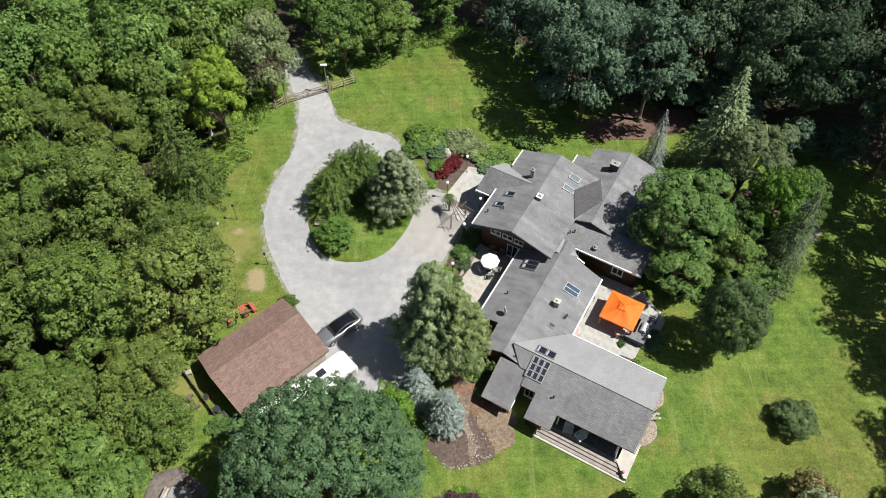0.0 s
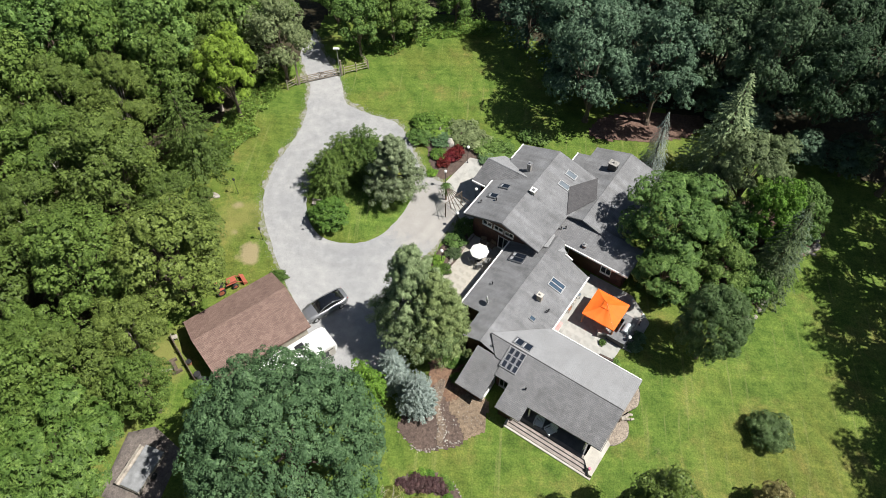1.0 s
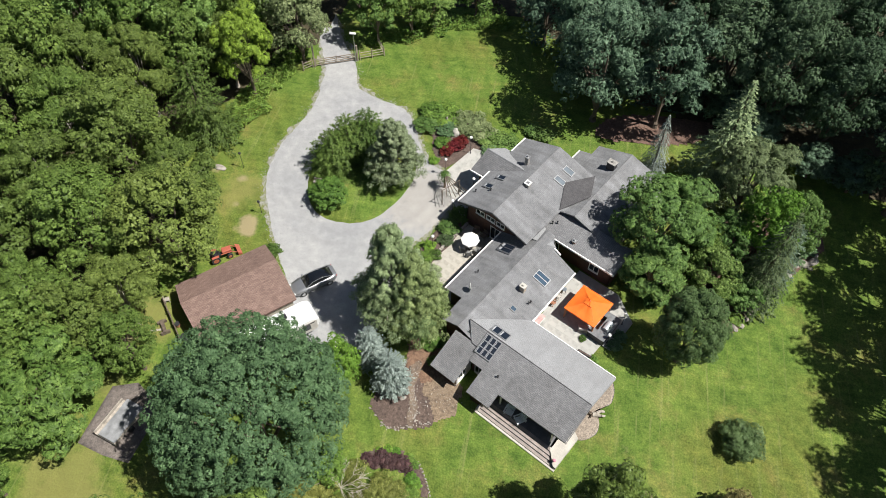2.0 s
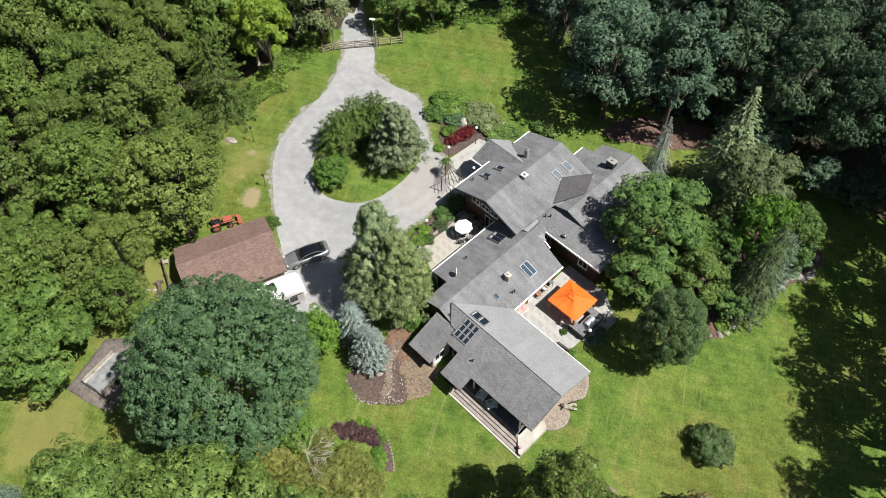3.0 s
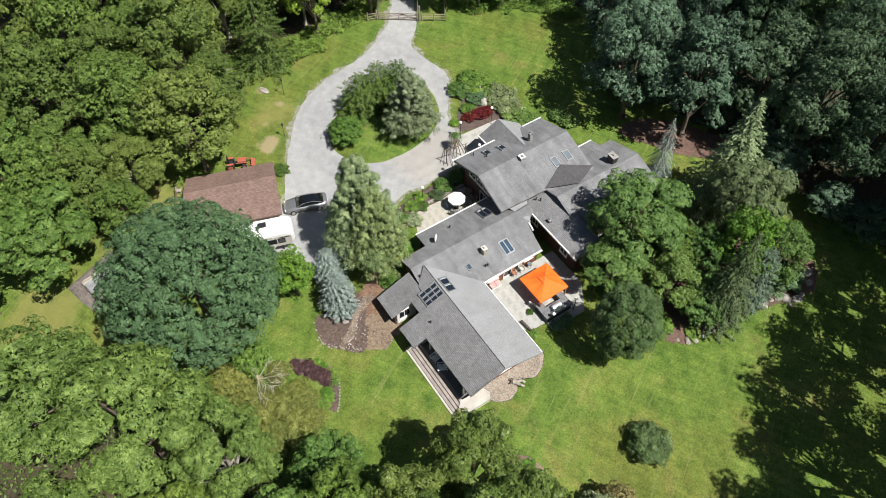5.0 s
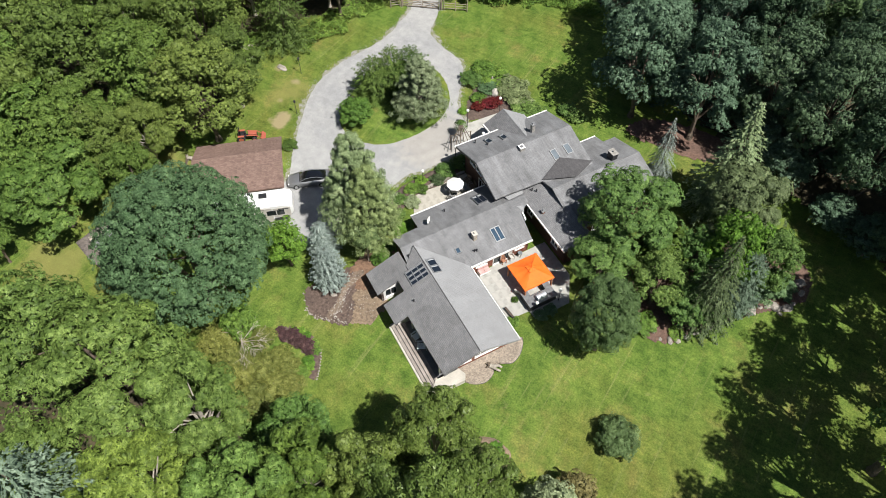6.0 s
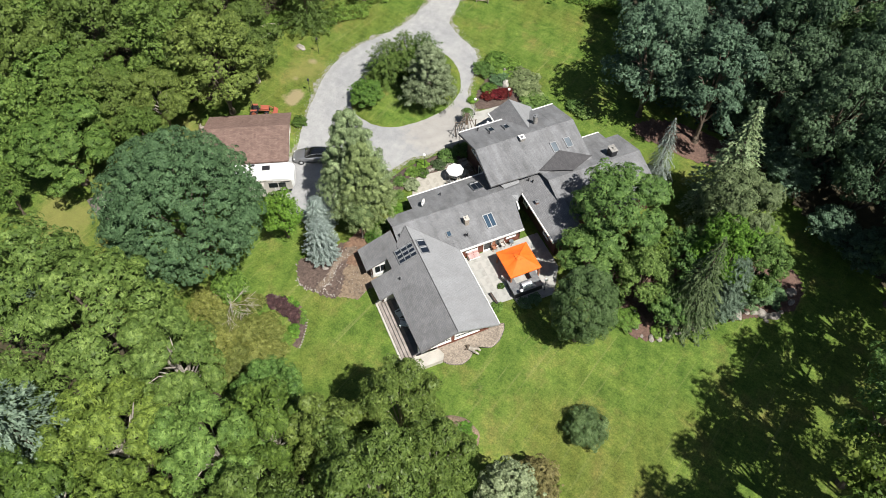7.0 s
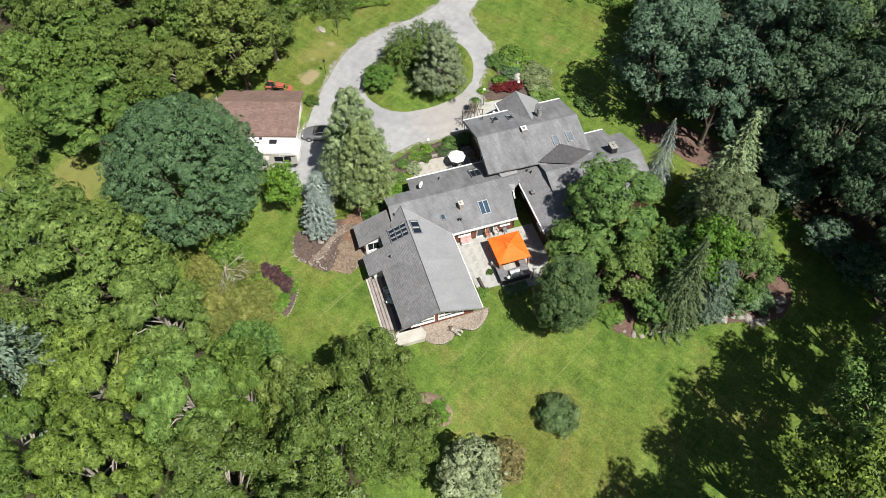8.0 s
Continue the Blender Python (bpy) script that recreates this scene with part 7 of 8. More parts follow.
# ---------------------------------------------------------------- lamps, poles, gate
def globe_lamp(x, y, h, z=0.0, r=0.19):
    lamp = thing("globe_lamp", "black post lamp with a white opal globe", "lamp", x, y, z, 0, "globe lamps")
    part("post", tubes(((0, 0, 0), (0, 0, h - r), 0.035, 0.03)), M["black"], lamp)
    part("base", tubes(((0, 0, 0), (0, 0, 0.12), 0.09, 0.06)), M["black"], lamp)
    part("collar", tubes(((0, 0, h - r * 1.35), (0, 0, h - r * 0.85), 0.05, 0.09)), M["black"], lamp)
    part("globe", ball(r, 0, 0, h), M["globe"], lamp, "white opal glass globe", smooth=True)


for x, y, h in ((2.86, 59.06, 2.65), (0.53, 55.13, 2.6), (4.14, 52.64, 2.75), (2.3, 49.4, 2.35), (1.0, 44.3, 2.2), (21.6, 38.3, 1.9), (20.2, 35.9, 1.5)):
    globe_lamp(x, y, h, 0.05)


def lantern_pole(x, y, h):
    p = thing("lantern_pole", "thin black pole with a small lantern on the lawn", "lantern", x, y, ground_z(x, y), 0, "lantern poles")
    part("pole", tubes(((0, 0, 0), (0, 0, h), 0.03, 0.025)), M["black"], p)
    part("lantern", boxes((-0.11, 0.11, -0.11, 0.11, h, h + 0.26)), M["black"], p, bevel=0.03)
    part("roof", tubes(((0, 0, h + 0.26), (0, 0, h + 0.4), 0.19, 0.03), sides=4), M["black"], p)


lantern_pole(-23.2, 52.1, 2.3)
lantern_pole(-18.9, 45.8, 1.9)

gate_dir = math.degrees(math.atan2(73.3 - 71.05, -14.6 + 19.85))
gate = thing("gate", "double wooden field gate, closed, across the drive", "gate", -19.85, 71.05, -0.04, gate_dir)
W = math.hypot(5.25, 2.25)
for k, (a, b) in enumerate(((0.12, W / 2 - 0.04), (W / 2 + 0.04, W - 0.12))):
    leaf_ = part("gate_leaf", boxes((a, a + 0.09, -0.04, 0.04, 0.15, 1.35), (b - 0.09, b, -0.04, 0.04, 0.15, 1.2)), M["gatewood"], gate)
    for z in (0.2, 0.52, 0.84, 1.12):
        part("rail", boxes((a + 0.09, b - 0.09, -0.03, 0.03, z, z + 0.1)), M["gatewood"], leaf_)
    part("brace", tubes(((a + 0.1, 0.045, 0.2), (b - 0.1, 0.045, 1.15), 0.045, 0.045), sides=4), M["gatewood"], leaf_)
for x in (0, W):
    part("gate_post", boxes((x - 0.11, x + 0.11, -0.11, 0.11, 0, 1.9 + (2.3 if x == 0 else 0.6))), M["gatewood"], gate, bevel=0.02)


def rail_fence(x0, y0, x1, y1, n, label, h=1.3, mat="gatewood"):
    a, ln = math.degrees(math.atan2(y1 - y0, x1 - x0)), math.hypot(x1 - x0, y1 - y0)
    f = thing("fence", label, "fence", x0, y0, ground_z(x0, y0), a)
    for i in range(n + 1):
        part("post", tubes(((ln * i / n, 0, 0), (ln * i / n, 0, h + 0.25), 0.075, 0.07)), M[mat], f)
    for i in range(n):
        for z in (0.35, 0.75, 1.15):
            part("rail", tubes(((ln * i / n, 0, z * h / 1.3), (ln * (i + 1) / n, 0, z * h / 1.3 + 0.02), 0.045, 0.045), sides=6), M[mat], f)


rail_fence(-14.3, 73.45, -11.3, 74.85, 2, "weathered wooden rail fence beside the gate")
rail_fence(-21.1, 70.0, -20.1, 70.9, 1, "weathered wooden rail fence beside the gate")
rail_fence(-11.3, 74.85, -12.7, 77.2, 1, "weathered wooden rail fence returning to the wood")
rail_fence(-25.0, 32.6, -21.6, 28.6, 3, "low dark wooden rail fence behind the garage", 0.8, "bark")
sl = thing("street_lamp", "tall pole lamp with a white lamp head", "lamp", -14.75, 73.05, -0.04)
part("pole", tubes(((0, 0, 0), (0, 0, 4.5), 0.06, 0.045)), M["greymetal"], sl)
part("lamp_head", boxes((-0.45, 0.35, -0.16, 0.16, 4.45, 4.62)), M["white"], sl, "white lamp head", bevel=0.03)

# pergola fan beside the entrance
perg = thing("pergola", "fan-shaped pergola of dark wooden beams", "pergola", HX, HY, 0, HR)
hub = Vector((-18.9, 9.3, 2.35))
part("post", tubes(((-18.9, 9.3, 0.05), (-18.9, 9.3, 2.3), 0.12, 0.11)), M["wood"], perg)
for lx, ly in ((-16.55, 6.9), (-16.15, 7.15), (-15.8, 7.5), (-15.45, 7.9), (-15.2, 8.4), (-15.05, 8.95)):
    part("beam", tubes((hub, (lx, ly, 2.3), 0.05, 0.045), sides=4), M["bark"], perg)
part("cross_beam", tubes(((-17.5, 7.0, 2.42), (-16.95, 9.7, 2.42), 0.05, 0.05), sides=4), M["bark"], perg)
for lx, ly in ((-17.47, 7.15), (-16.98, 9.55)):
    part("post", tubes(((lx, ly, 0.05), (lx, ly, 2.38), 0.06, 0.06)), M["bark"], perg)


# ---------------------------------------------------------------- furniture
def umbrella(x, y, z, r, h):
    u = thing("umbrella", "white octagonal garden umbrella, open", "umbrella", x, y, z)
    part("pole", tubes(((0, 0, 0), (0, 0, h), 0.025, 0.025)), M["greymetal"], u)
    part("base", tubes(((0, 0, 0), (0, 0, 0.08), 0.26, 0.24), sides=16), M["black"], u)
    bm = bmesh.new()
    top = bm.verts.new((0, 0, h))
    ring = [bm.verts.new((r * math.cos(a), r * math.sin(a), h - 0.42)) for a in np.arange(8) * math.pi / 4]
    rim = [bm.verts.new((r * 1.0 * math.cos(a), r * math.sin(a), h - 0.55)) for a in np.arange(8) * math.pi / 4]
    for i in range(8):
        j = (i + 1) % 8
        bm.faces.new((top, ring[i], ring[j]))
        bm.faces.new((ring[i], rim[i], rim[j], ring[j]))
    canopy = part("canopy", bm, M["canvas"], u, "white canvas canopy")
    for a in np.arange(8) * math.pi / 4:
        part("rib", tubes(((0, 0, h - 0.03), (r * math.cos(a), r * math.sin(a), h - 0.45), 0.012, 0.01), sides=5), M["greymetal"], canopy)
    part("finial", ball(0.05, 0, 0, h + 0.03, sub=1), M["white"], u)


def table(name, label, x, y, z, rz, w, d, h, top="greymetal", round_=False):
    t = thing(name, label, "table", x, y, z, rz)
    part("tabletop", tubes(((0, 0, h - 0.04), (0, 0, h), w / 2, w / 2), sides=24) if round_ else boxes((-w / 2, w / 2, -d / 2, d / 2, h - 0.05, h)), M[top], t)
    for sx in (-1, 1):
        for sy in (-1, 1):
            part("leg", tubes(((sx * w * 0.33, sy * d * 0.33, 0), (sx * w * 0.3, sy * d * 0.3, h - 0.04), 0.025, 0.025)), M["black"], t)


def chair(label, x, y, z, rz, mat="black", group="patio chairs", w=0.56, recline=0.12):
    c = thing("garden_chair", label, "chair", x, y, z, rz, group)
    part("seat", boxes((-w / 2, w / 2, -w / 2, w / 2, 0.4, 0.46)), M[mat], c, bevel=0.015)
    b = part("backrest", prism([(-w / 2 - recline, -w / 2), (-w / 2 - recline + 0.06, -w / 2), (-w / 2 - recline + 0.06, w / 2), (-w / 2 - recline, w / 2)], 0.46, 0.98), M[mat], c)
    for s in (-1, 1):
        part("armrest", boxes((-w / 2, w / 2, s * w / 2 - 0.04, s * w / 2 + 0.04, 0.64, 0.68)), M[mat], c)
        for q in (-1, 1):
            part("leg", boxes((q * w * 0.42 - 0.025, q * w * 0.42 + 0.025, s * w / 2 - 0.025, s * w / 2 + 0.025, 0, 0.64)), M[mat], c)


def lounge_chair(label, x, y, z, rz):
    """A slatted low armchair with a sloping fan back."""
    c = thing("deck_chair", label, "chair", x, y, z, rz, "porch chairs")
    for i in range(6):
        yy = -0.3 + 0.12 * i
        part("back_slat", prism([(-0.55, yy - 0.05), (-0.12, yy - 0.05), (-0.12, yy + 0.05), (-0.55, yy + 0.05)], lambda a, b: 0.26 - (a + 0.12) * 1.55, lambda a, b: 0.30 - (a + 0.12) * 1.55), M["bluegrey"], c)
        part("seat_slat", prism([(-0.12 + 0.1 * i, -0.32), (-0.03 + 0.1 * i, -0.32), (-0.03 + 0.1 * i, 0.32), (-0.12 + 0.1 * i, 0.32)], lambda a, b: 0.25 + a * 0.2, lambda a, b: 0.285 + a * 0.2), M["bluegrey"], c)
    for s in (-1, 1):
        part("armrest", boxes((-0.4, 0.5, s * 0.4 - 0.07, s * 0.4 + 0.07, 0.52, 0.555)), M["bluegrey"], c, bevel=0.01)
        part("leg", boxes((0.36, 0.44, s * 0.36 - 0.03, s * 0.36 + 0.03, 0, 0.52)), M["bluegrey"], c)
        part("leg", boxes((-0.5, -0.42, s * 0.36 - 0.03, s * 0.36 + 0.03, 0, 0.52)), M["bluegrey"], c)


# west terrace
umbrella(4.95, 45.0, 0.03, 1.02, 2.1)
table("garden_table", "round metal garden table under the umbrella", 4.95, 45.0, 0.03, 0, 1.0, 1.0, 0.72, "greymetal", True)
for dx, dy, a in ((0.85, -0.4, 155), (0.1, -0.95, 95), (-0.8, -0.2, 15), (0.6, 0.8, 235)):
    chair("metal garden chair at the round table", 4.95 + dx, 45.0 + dy, 0.03, a, "greymetal", "chairs round the table", 0.5)
for lx, ly, a in ((-11.9, 6.3, -70), (-10.9, 6.4, -95)):
    chair("dark garden armchair by the gable wall", *hp(lx, ly, 0.03), HR + a, "wood", "chairs by the gable wall", 0.62)
rail_x = thing("terrace_wall", "low stone kerb wall along the terrace", "wall", HX, HY, 0, HR)
for i in range(12):
    part("wall_stone", boxes((-13.62, -13.34, -0.1 + i * 0.58, 0.44 + i * 0.58, -0.05, 0.28 + 0.03 * (i % 3))), M["rock"], rail_x, bevel=0.02)

# porch chairs
lounge_chair("pale blue slatted deck chair on the porch", *hp(3.55, -8.12, 0.0), HR - 80)
lounge_chair("pale blue slatted deck chair on the porch", *hp(4.82, -8.2, 0.0), HR - 118)
pot = thing("flower_pot", "terracotta pot of pink flowers on the landing", "flower pot", *hp(9.5, -9.35, 0.0))
part("pot", tubes(((0, 0, 0), (0, 0, 0.22), 0.09, 0.13), sides=14), M["terracotta"], pot)
part("flowers", ball(0.16, 0, 0, 0.28, 1, 1, 0.7), M["pink"], pot, "pink blooms")

# gazebo on the east patio
CX, CY = hp(3.25, 5.3)[:2]
gz = thing("gazebo", "orange canvas gazebo on a dark metal frame", "gazebo", CX, CY, 0.03, HR)
gw = 1.78
for sx in (-1, 1):
    for sy in (-1, 1):
        part("post", boxes((sx * 1.62 - 0.04, sx * 1.62 + 0.04, sy * 1.62 - 0.04, sy * 1.62 + 0.04, 0, 1.9)), M["black"], gz)
        part("curtain", tubes(((sx * 1.62, sy * 1.62, 0.25), (sx * 1.6, sy * 1.6, 1.8), 0.10, 0.13)), M["terracotta"], gz, "tied back brown curtain")


def cloth_roof(w0, z0, w1, z1, skirt, sag):
    """A hipped cloth: four sides with a slight sag, and a skirt below the edge."""
    bm = bmesh.new()
    n = 8
    for q in range(4):
        a = math.pi / 2 * q
        rows = []
        for i in range(n + 1):
            f = i / n
            w, z = w0 + (w1 - w0) * f, z0 + (z1 - z0) * f - sag * math.sin(math.pi * f)
            row = []
            for j in range(n + 1):
                s = -w + 2 * w * j / n
                x, y = w, s
                row.append(bm.verts.new((x * math.cos(a) - y * math.sin(a), x * math.sin(a) + y * math.cos(a), z + 0.02 * math.sin(j * 1.7 + q))))
            rows.append(row)
        low = [bm.verts.new((v.co.x * 1.0, v.co.y * 1.0, v.co.z - skirt)) for v in rows[0]]
        rows.insert(0, low)
        for r0, r1 in zip(rows, rows[1:]):
            for j in range(n):
                bm.faces.new((r0[j], r0[j + 1], r1[j + 1], r1[j]))
    bmesh.ops.remove_doubles(bm, verts=bm.verts[:], dist=0.002)
    return bm


part("canopy", cloth_roof(gw, 1.92, 0.32, 2.62, 0.14, 0.10), M["orange"], gz, "bright orange canvas roof")
part("vent_cap", cloth_roof(0.45, 2.62, 0.03, 2.86, 0.05, 0.02), M["orange"], gz, "small raised orange vent cap")
table("dining_table", "dark patio dining table under the gazebo", *hp(3.3, 5.4, 0.03), HR, 1.6, 1.0, 0.74, "black")
for lx, ly, a in ((2.3, 5.0, 0), (2.3, 5.9, 0)):
    chair("dark patio dining chair under the gazebo", *hp(lx, ly, 0.03), HR + a, "black", "chairs round the dining table")


def sofa(name, label, x, y, z, rz, w, cushion, rim_mat="greywood"):
    s = thing(name, label, "sofa", x, y, z, rz)
    part("base", boxes((-0.35, 0.35, -w / 2, w / 2, 0.1, 0.34)), M[rim_mat], s, bevel=0.02)
    n = max(2, int(w / 0.6))
    for i in range(n):
        y0 = -w / 2 + w * i / n
        part("cushion", boxes((-0.3, 0.36, y0 + 0.01, y0 + w / n - 0.01, 0.34, 0.48)), M[cushion], s, bevel=0.04)
        part("back_cushion", boxes((-0.36, -0.18, y0 + 0.01, y0 + w / n - 0.01, 0.44, 0.82)), M[cushion], s, bevel=0.05)


sofa("patio_sofa", "short white cushioned lounge seat at the gazebo", *hp(4.05, 3.7, 0.03), HR + 120, 1.2, "rvgrey")
sofa("garden_bench", "pale bench with a faded pink cushion against the wall", *hp(-0.09, 1.7, 0.03), HR, 1.3, "dustypink", "white")
chair("rust-red patio chair against the house wall", *hp(-0.15, 4.2, 0.03), HR, "terracotta", "chairs at the wall", 0.46)
chair("pale patio chair against the house wall", *hp(-0.15, 5.2, 0.03), HR, "rvgrey", "chairs at the wall", 0.46)
table("side_table", "round glass table by the house wall", *hp(-0.1, 6.2, 0.03), 0, 0.5, 0.55, 0.6, "skyglass", True)
# outdoor kitchen
ok = thing("grill_island", "dark stone grill island with steel grill", "outdoor kitchen", *hp(5.85, 5.0, 0.0), HR)
part("counter_base", boxes((-0.55, 0.55, -1.6, 1.6, 0.0, 0.86), (-1.3, -0.55, -1.6, -0.9, 0.0, 0.86), (-1.3, -0.55, 1.0, 1.6, 0.0, 0.86)), M["trimdark"], ok)
part("worktop", prism([(-1.36, -1.66), (0.61, -1.66), (0.61, 1.66), (-1.36, 1.66), (-1.36, 0.95), (-0.6, 0.95), (-0.6, -0.85), (-1.36, -0.85)], 0.86, 0.92), M["counter"], ok, "dark grey stone worktop")
gr = part("grill", boxes((-0.34, 0.34, -0.5, 0.5, 0.92, 1.05)), M["trimdark"], ok)
part("grill_lid", tubes(((0.0, -0.55, 1.02), (0.0, 0.55, 1.02), 0.36, 0.36), sides=18), M["brushed"], gr, "steel grill lid")
part("handle", tubes(((-0.33, -0.35, 1.18), (-0.33, 0.35, 1.18), 0.02, 0.02)), M["black"], gr)
part("drawer", boxes((-0.6, -0.56, -0.5, 0.5, 0.3, 0.7)), M["steel"], ok)

tr = thing("planter_trough", "long narrow black trough at the patio's end", "trough", *hp(5.62, 1.4, 0.03), HR + 5)
part("trough_body", boxes((-0.74, 0.74, -0.13, 0.13, 0.0, 0.34)), M["black"], tr, bevel=0.02)
part("soil", boxes((-0.68, 0.68, -0.08, 0.08, 0.34, 0.35)), M["mulch"], tr, "dark soil")

# log bench by the gravel bed
lg = thing("log_bench", "forked driftwood log lying beside the gravel bed", "log", *hp(9.95, -2.95, -0.5), HR + 40)
bm = bmesh.new()
for n, (y0, y1, r) in enumerate(((0.10, 0.26, 0.15), (-0.08, -0.16, 0.13))):
    knots = [(-0.35, y0 * 0.4, 0.22, r * 1.5), (0.0, y0, 0.28, r * 1.15), (0.42, y1 * 1.2, 0.30 + 0.05 * n, r), (0.78, y1, 0.24, r * 0.7)]
    for (xa, ya, za, ra), (xb, yb, zb, rb) in zip(knots, knots[1:]):
        tube(bm, (xa, ya, za), (xb, yb, zb), ra, rb, 8)
part("forked_stem", bm, M["palebark"], lg, "bleached forked stem")
bm = bmesh.new()
for k in range(9):
    a = k * 0.7
    tube(bm, (-0.35, 0, 0.24), (-0.5 - 0.12 * (k % 3), 0.34 * math.cos(a), 0.24 + 0.24 * math.sin(a)), 0.13, 0.05, 6)
part("root", bm, M["bark"], lg, "dark torn root end")

# bench on the island, benches and clutter behind the garage
ib = thing("garden_bench", "weathered wooden bench at the island's edge", "bench", -13.6, 51.0, 0.12, -5)
part("seat", boxes((-0.7, 0.7, -0.22, 0.22, 0.4, 0.45)), M["greywood"], ib)
part("backrest", boxes((-0.7, 0.7, 0.2, 0.25, 0.5, 0.85)), M["greywood"], ib)
for s in (-0.6, 0.6):
    part("leg", boxes((s - 0.04, s + 0.04, -0.2, 0.22, 0, 0.4)), M["greywood"], ib)
sb = thing("picnic_bench", "dark weathered timber bench on the back lawn", "bench", -23.9, 29.8, ground_z(-23.9, 29.8), -52)
part("seat", boxes((-0.8, 0.8, -0.18, 0.18, 0.38, 0.46)), M["bark"], sb)
part("leg", boxes((-0.8, -0.6, -0.45, 0.45, 0.0, 0.38)), M["bark"], sb)
part("leg", boxes((0.6, 0.8, -0.45, 0.45, 0.0, 0.38)), M["bark"], sb)
solo("plank", boxes((-0.6, 0.6, -0.12, 0.12, 0.0, 0.1)), M["palebark"], "pale loose plank lying on the back lawn", "plank", -24.6, 29.4, ground_z(-24.6, 29.4), 20, bevel=0.02)
wc = thing("garden_chair", "weathered pale garden chair behind the garage", "chair", -24.8, 32.9, ground_z(-24.8, 32.9), 30)
part("seat", boxes((-0.25, 0.25, -0.25, 0.25, 0.38, 0.43)), M["palebark"], wc, bevel=0.02)
part("backrest", boxes((-0.29, -0.24, -0.25, 0.25, 0.43, 0.85)), M["palebark"], wc, bevel=0.02)
for sx in (-0.2, 0.2):
    for sy in (-0.2, 0.2):
        part("leg", boxes((sx - 0.03, sx + 0.03, sy - 0.03, sy + 0.03, 0, 0.38)), M["palebark"], wc)
for x, y, r, h, mat, label in ((-21.3, 28.9, 0.30, 0.75, "porchgrey", "dark round bin standing behind the garage"), (-20.5, 28.5, 0.36, 0.5, "bark", "rusty barrel half behind the garage"), (-22.6, 30.3, 0.26, 0.45, "terracotta", "large clay pot by the rail fence")):
    b = thing("garden_bin", label, "bin", x, y, ground_z(x, y))
    part("body", tubes(((0, 0, 0), (0, 0, h), r * 0.85, r), sides=16), M[mat], b)
    part("rim", tubes(((0, 0, h), (0, 0, h + 0.05), r * 1.08, r * 1.08), sides=16), M["trimdark"], b)
# tarpaulin-covered trailer on the pad
tz = ground_z(-23.8, 19.4) + 0.05
tl = thing("utility_trailer", "low trailer under a grey tarpaulin on the pad", "trailer", -23.8, 19.4, tz, 73)
part("bed", boxes((-1.9, 1.9, -1.2, 1.2, 0.35, 0.5)), M["palebark"], tl)
for s in (-1, 1):
    part("side_board", boxes((-1.9, 1.9, s * 1.2 - 0.05, s * 1.2 + 0.05, 0.5, 0.85)), M["palebark"], tl)
    part("wheel", tubes(((0.0, s * 1.26, 0.3), (0.0, s * 1.46, 0.3), 0.3, 0.3), sides=16), M["rubber"], tl)
bm = bmesh.new()
bmesh.ops.create_grid(bm, x_segments=14, y_segments=10, size=1.0)
for v in bm.verts:
    v.co = Vector((v.co.x * 1.95 + 0.1, v.co.y * 0.95 - 0.3, 0.92 + 0.12 * noise.noise(Vector((v.co.x * 2, v.co.y * 2, 0)))))
part("tarpaulin", bm, M["tarp"], tl, "crumpled grey tarpaulin", smooth=True)
part("drawbar", tubes(((1.9, 0, 0.4), (3.0, 0, 0.35), 0.05, 0.05)), M["black"], tl)


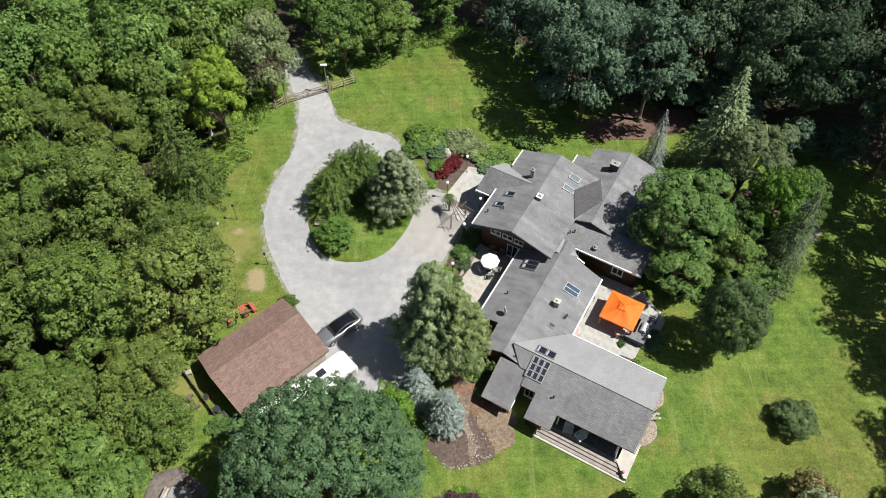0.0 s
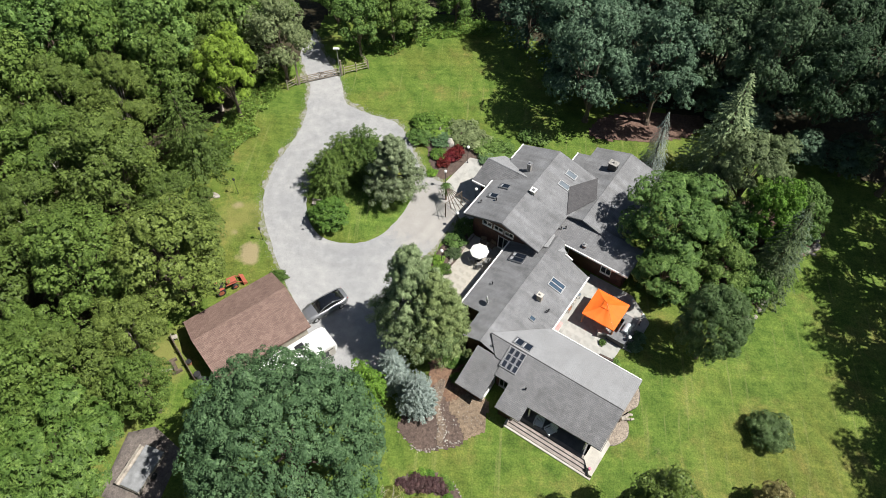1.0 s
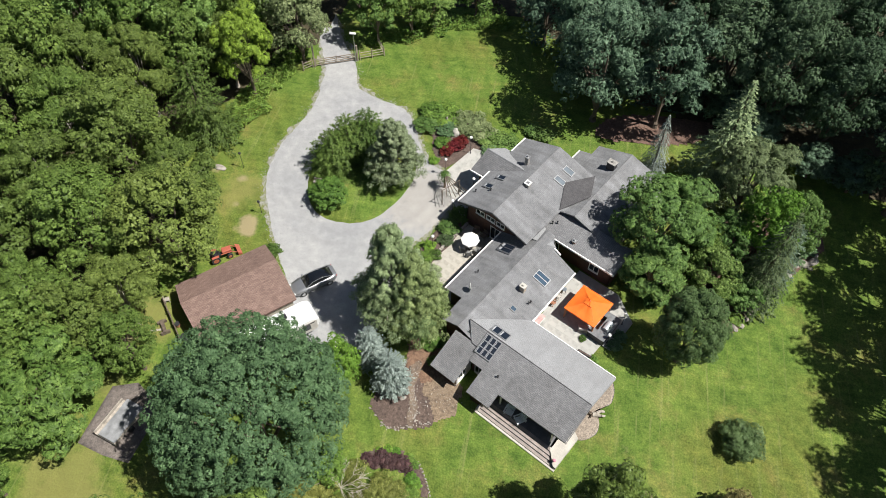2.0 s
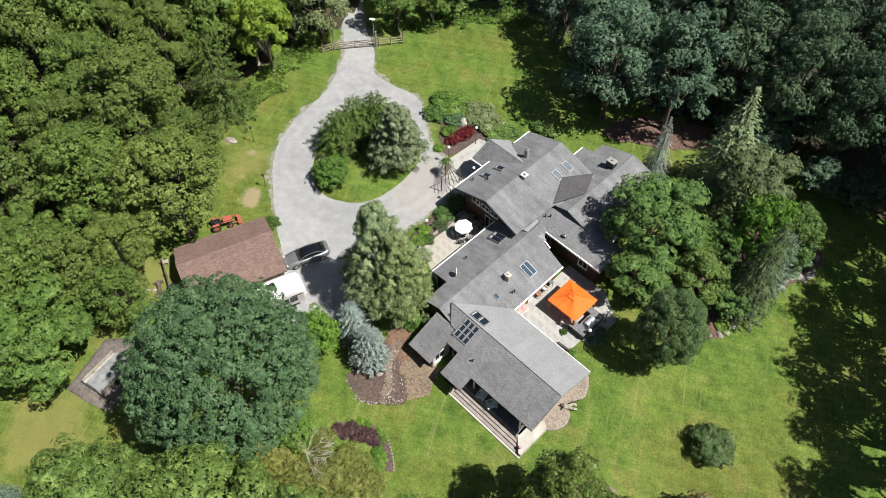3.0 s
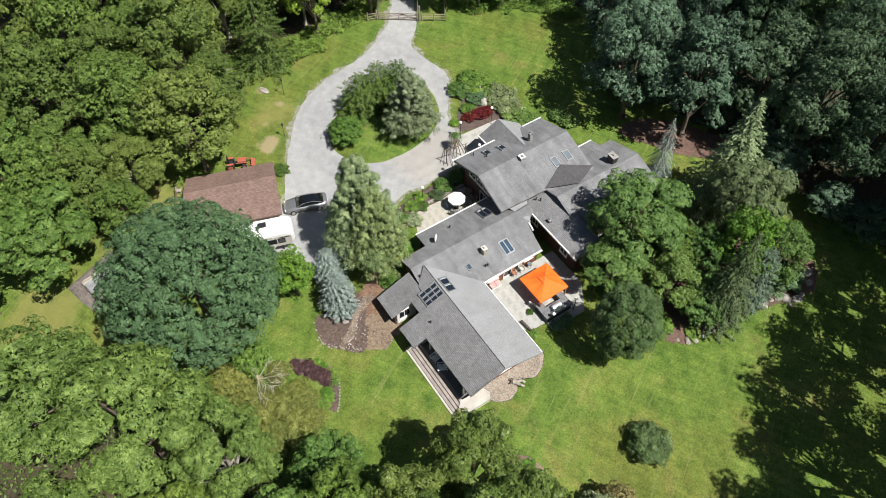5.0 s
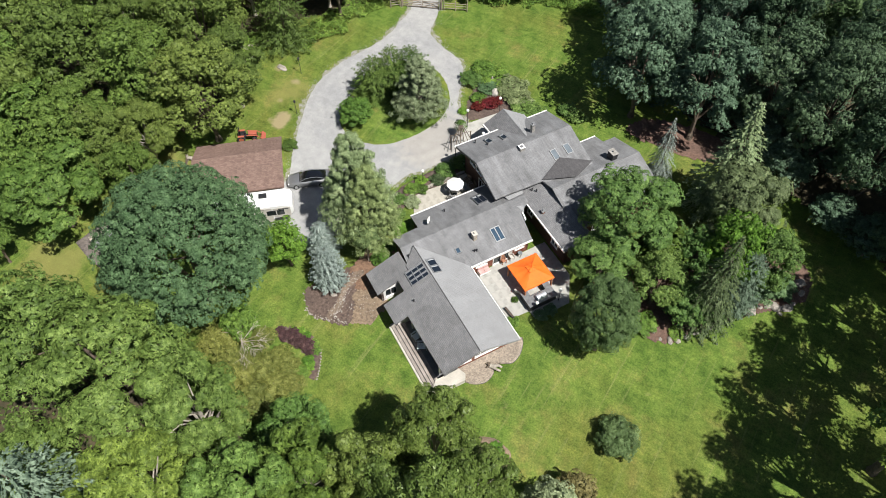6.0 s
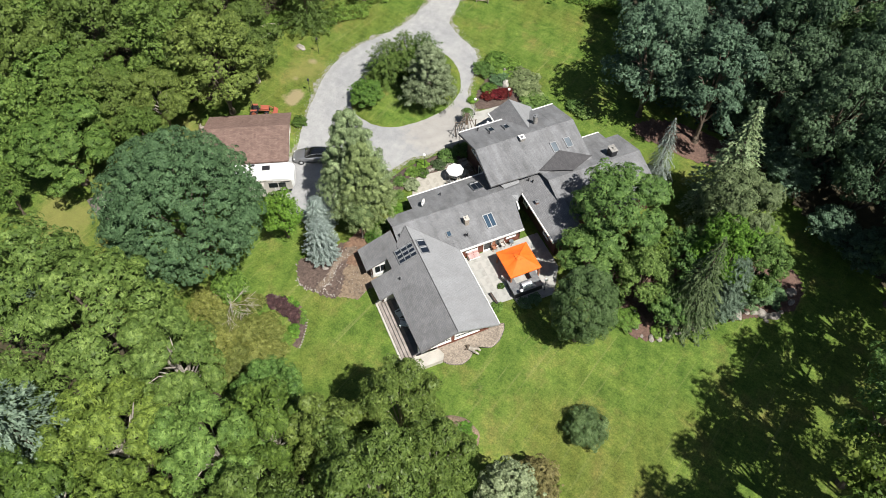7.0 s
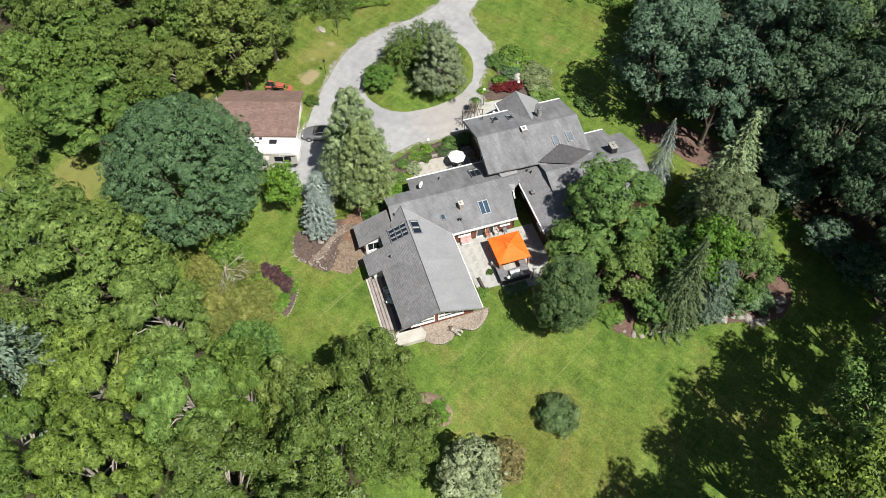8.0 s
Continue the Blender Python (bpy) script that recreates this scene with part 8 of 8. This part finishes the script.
# ---------------------------------------------------------------- bare shrub below the domed tree
def dead_tree(x, y, fx, fy, h, a0, a1, reach, label, seed, droop=0.0, thin=1.0, mat="palebark"):
    """Bare branches fanning from a fork on a thin leaning stem."""
    rng = np.random.default_rng(seed)
    bm = bmesh.new()
    fork = Vector((fx, fy, h))
    tube(bm, (0, 0, -0.1), fork, 0.11, 0.06, 6, False)
    for n in range(12 if thin == 1 else 20):
        a = radians(a0 + (a1 - a0) * rng.random() if thin < 1 else a0 + (a1 - a0) * n / 11 + rng.uniform(-14, 14))
        far = rng.uniform(0.35, 1.0) * reach
        q = fork + Vector((math.cos(a) * far * 0.5, math.sin(a) * far * 0.5, rng.uniform(0.0, 0.35)))
        c = fork + Vector((math.cos(a + 0.25) * far, math.sin(a + 0.25) * far, rng.uniform(-0.7, 0.3) - droop * far))
        tube(bm, fork, q, 0.05 * thin, 0.034 * thin, 5, False)
        tube(bm, q, c, 0.034 * thin, 0.012 * thin, 5)
        for _ in range(5):
            s0 = q.lerp(c, rng.uniform(0.0, 0.85))
            b = a + rng.uniform(-0.9, 0.9)
            tube(bm, s0, s0 + Vector((math.cos(b) * 0.8, math.sin(b) * 0.8, rng.uniform(-0.1, 0.3) - droop * 0.5)), 0.018, 0.008, 4)
    solo("dead_tree", bm, M[mat], label, "tree", x, y, ground_z(x, y))


dead_tree(-1.6, 16.0, -0.2, 0.5, 2.7, -60, 170, 2.7, "bare pale branches of a dying shrub", 77, 0.05, 0.36)

# dark edging round the pebble bed
rim = rounded(PEBBLE, 4)[4:42]
edge = bmesh.new()
for (x0, y0), (x1, y1) in zip(rim, rim[1:]):
    tube(edge, (x0, y0, ground_z(x0, y0) + 0.08), (x1, y1, ground_z(x1, y1) + 0.08), 0.03, 0.03, 5)
tagged(part("bed_edging", edge, M["trimdark"]), "dark edging strip round the pebble bed", "edging")

for x, y, a, n in ((-33.2, 51.6, 52, 1.6), (-32.2, 53.2, 44, 1.9), (-31.4, 54.2, 62, 1.2)):
    solo("fallen_log", tubes(((-n, 0, 0.14), (n, 0.1, 0.12), 0.14, 0.09), sides=8), M["palebark"], "pale cut log lying along the wood's edge", "log", x, y, ground_z(x, y), a, "cut logs")
solo("fallen_log", tubes(((-1.3, 0, 0.16), (1.4, 0.1, 0.14), 0.16, 0.12), sides=9), M["palebark"], "pale fallen log at the wood's edge", "log", -32.4, 52.0, ground_z(-32.4, 52.0), 25)
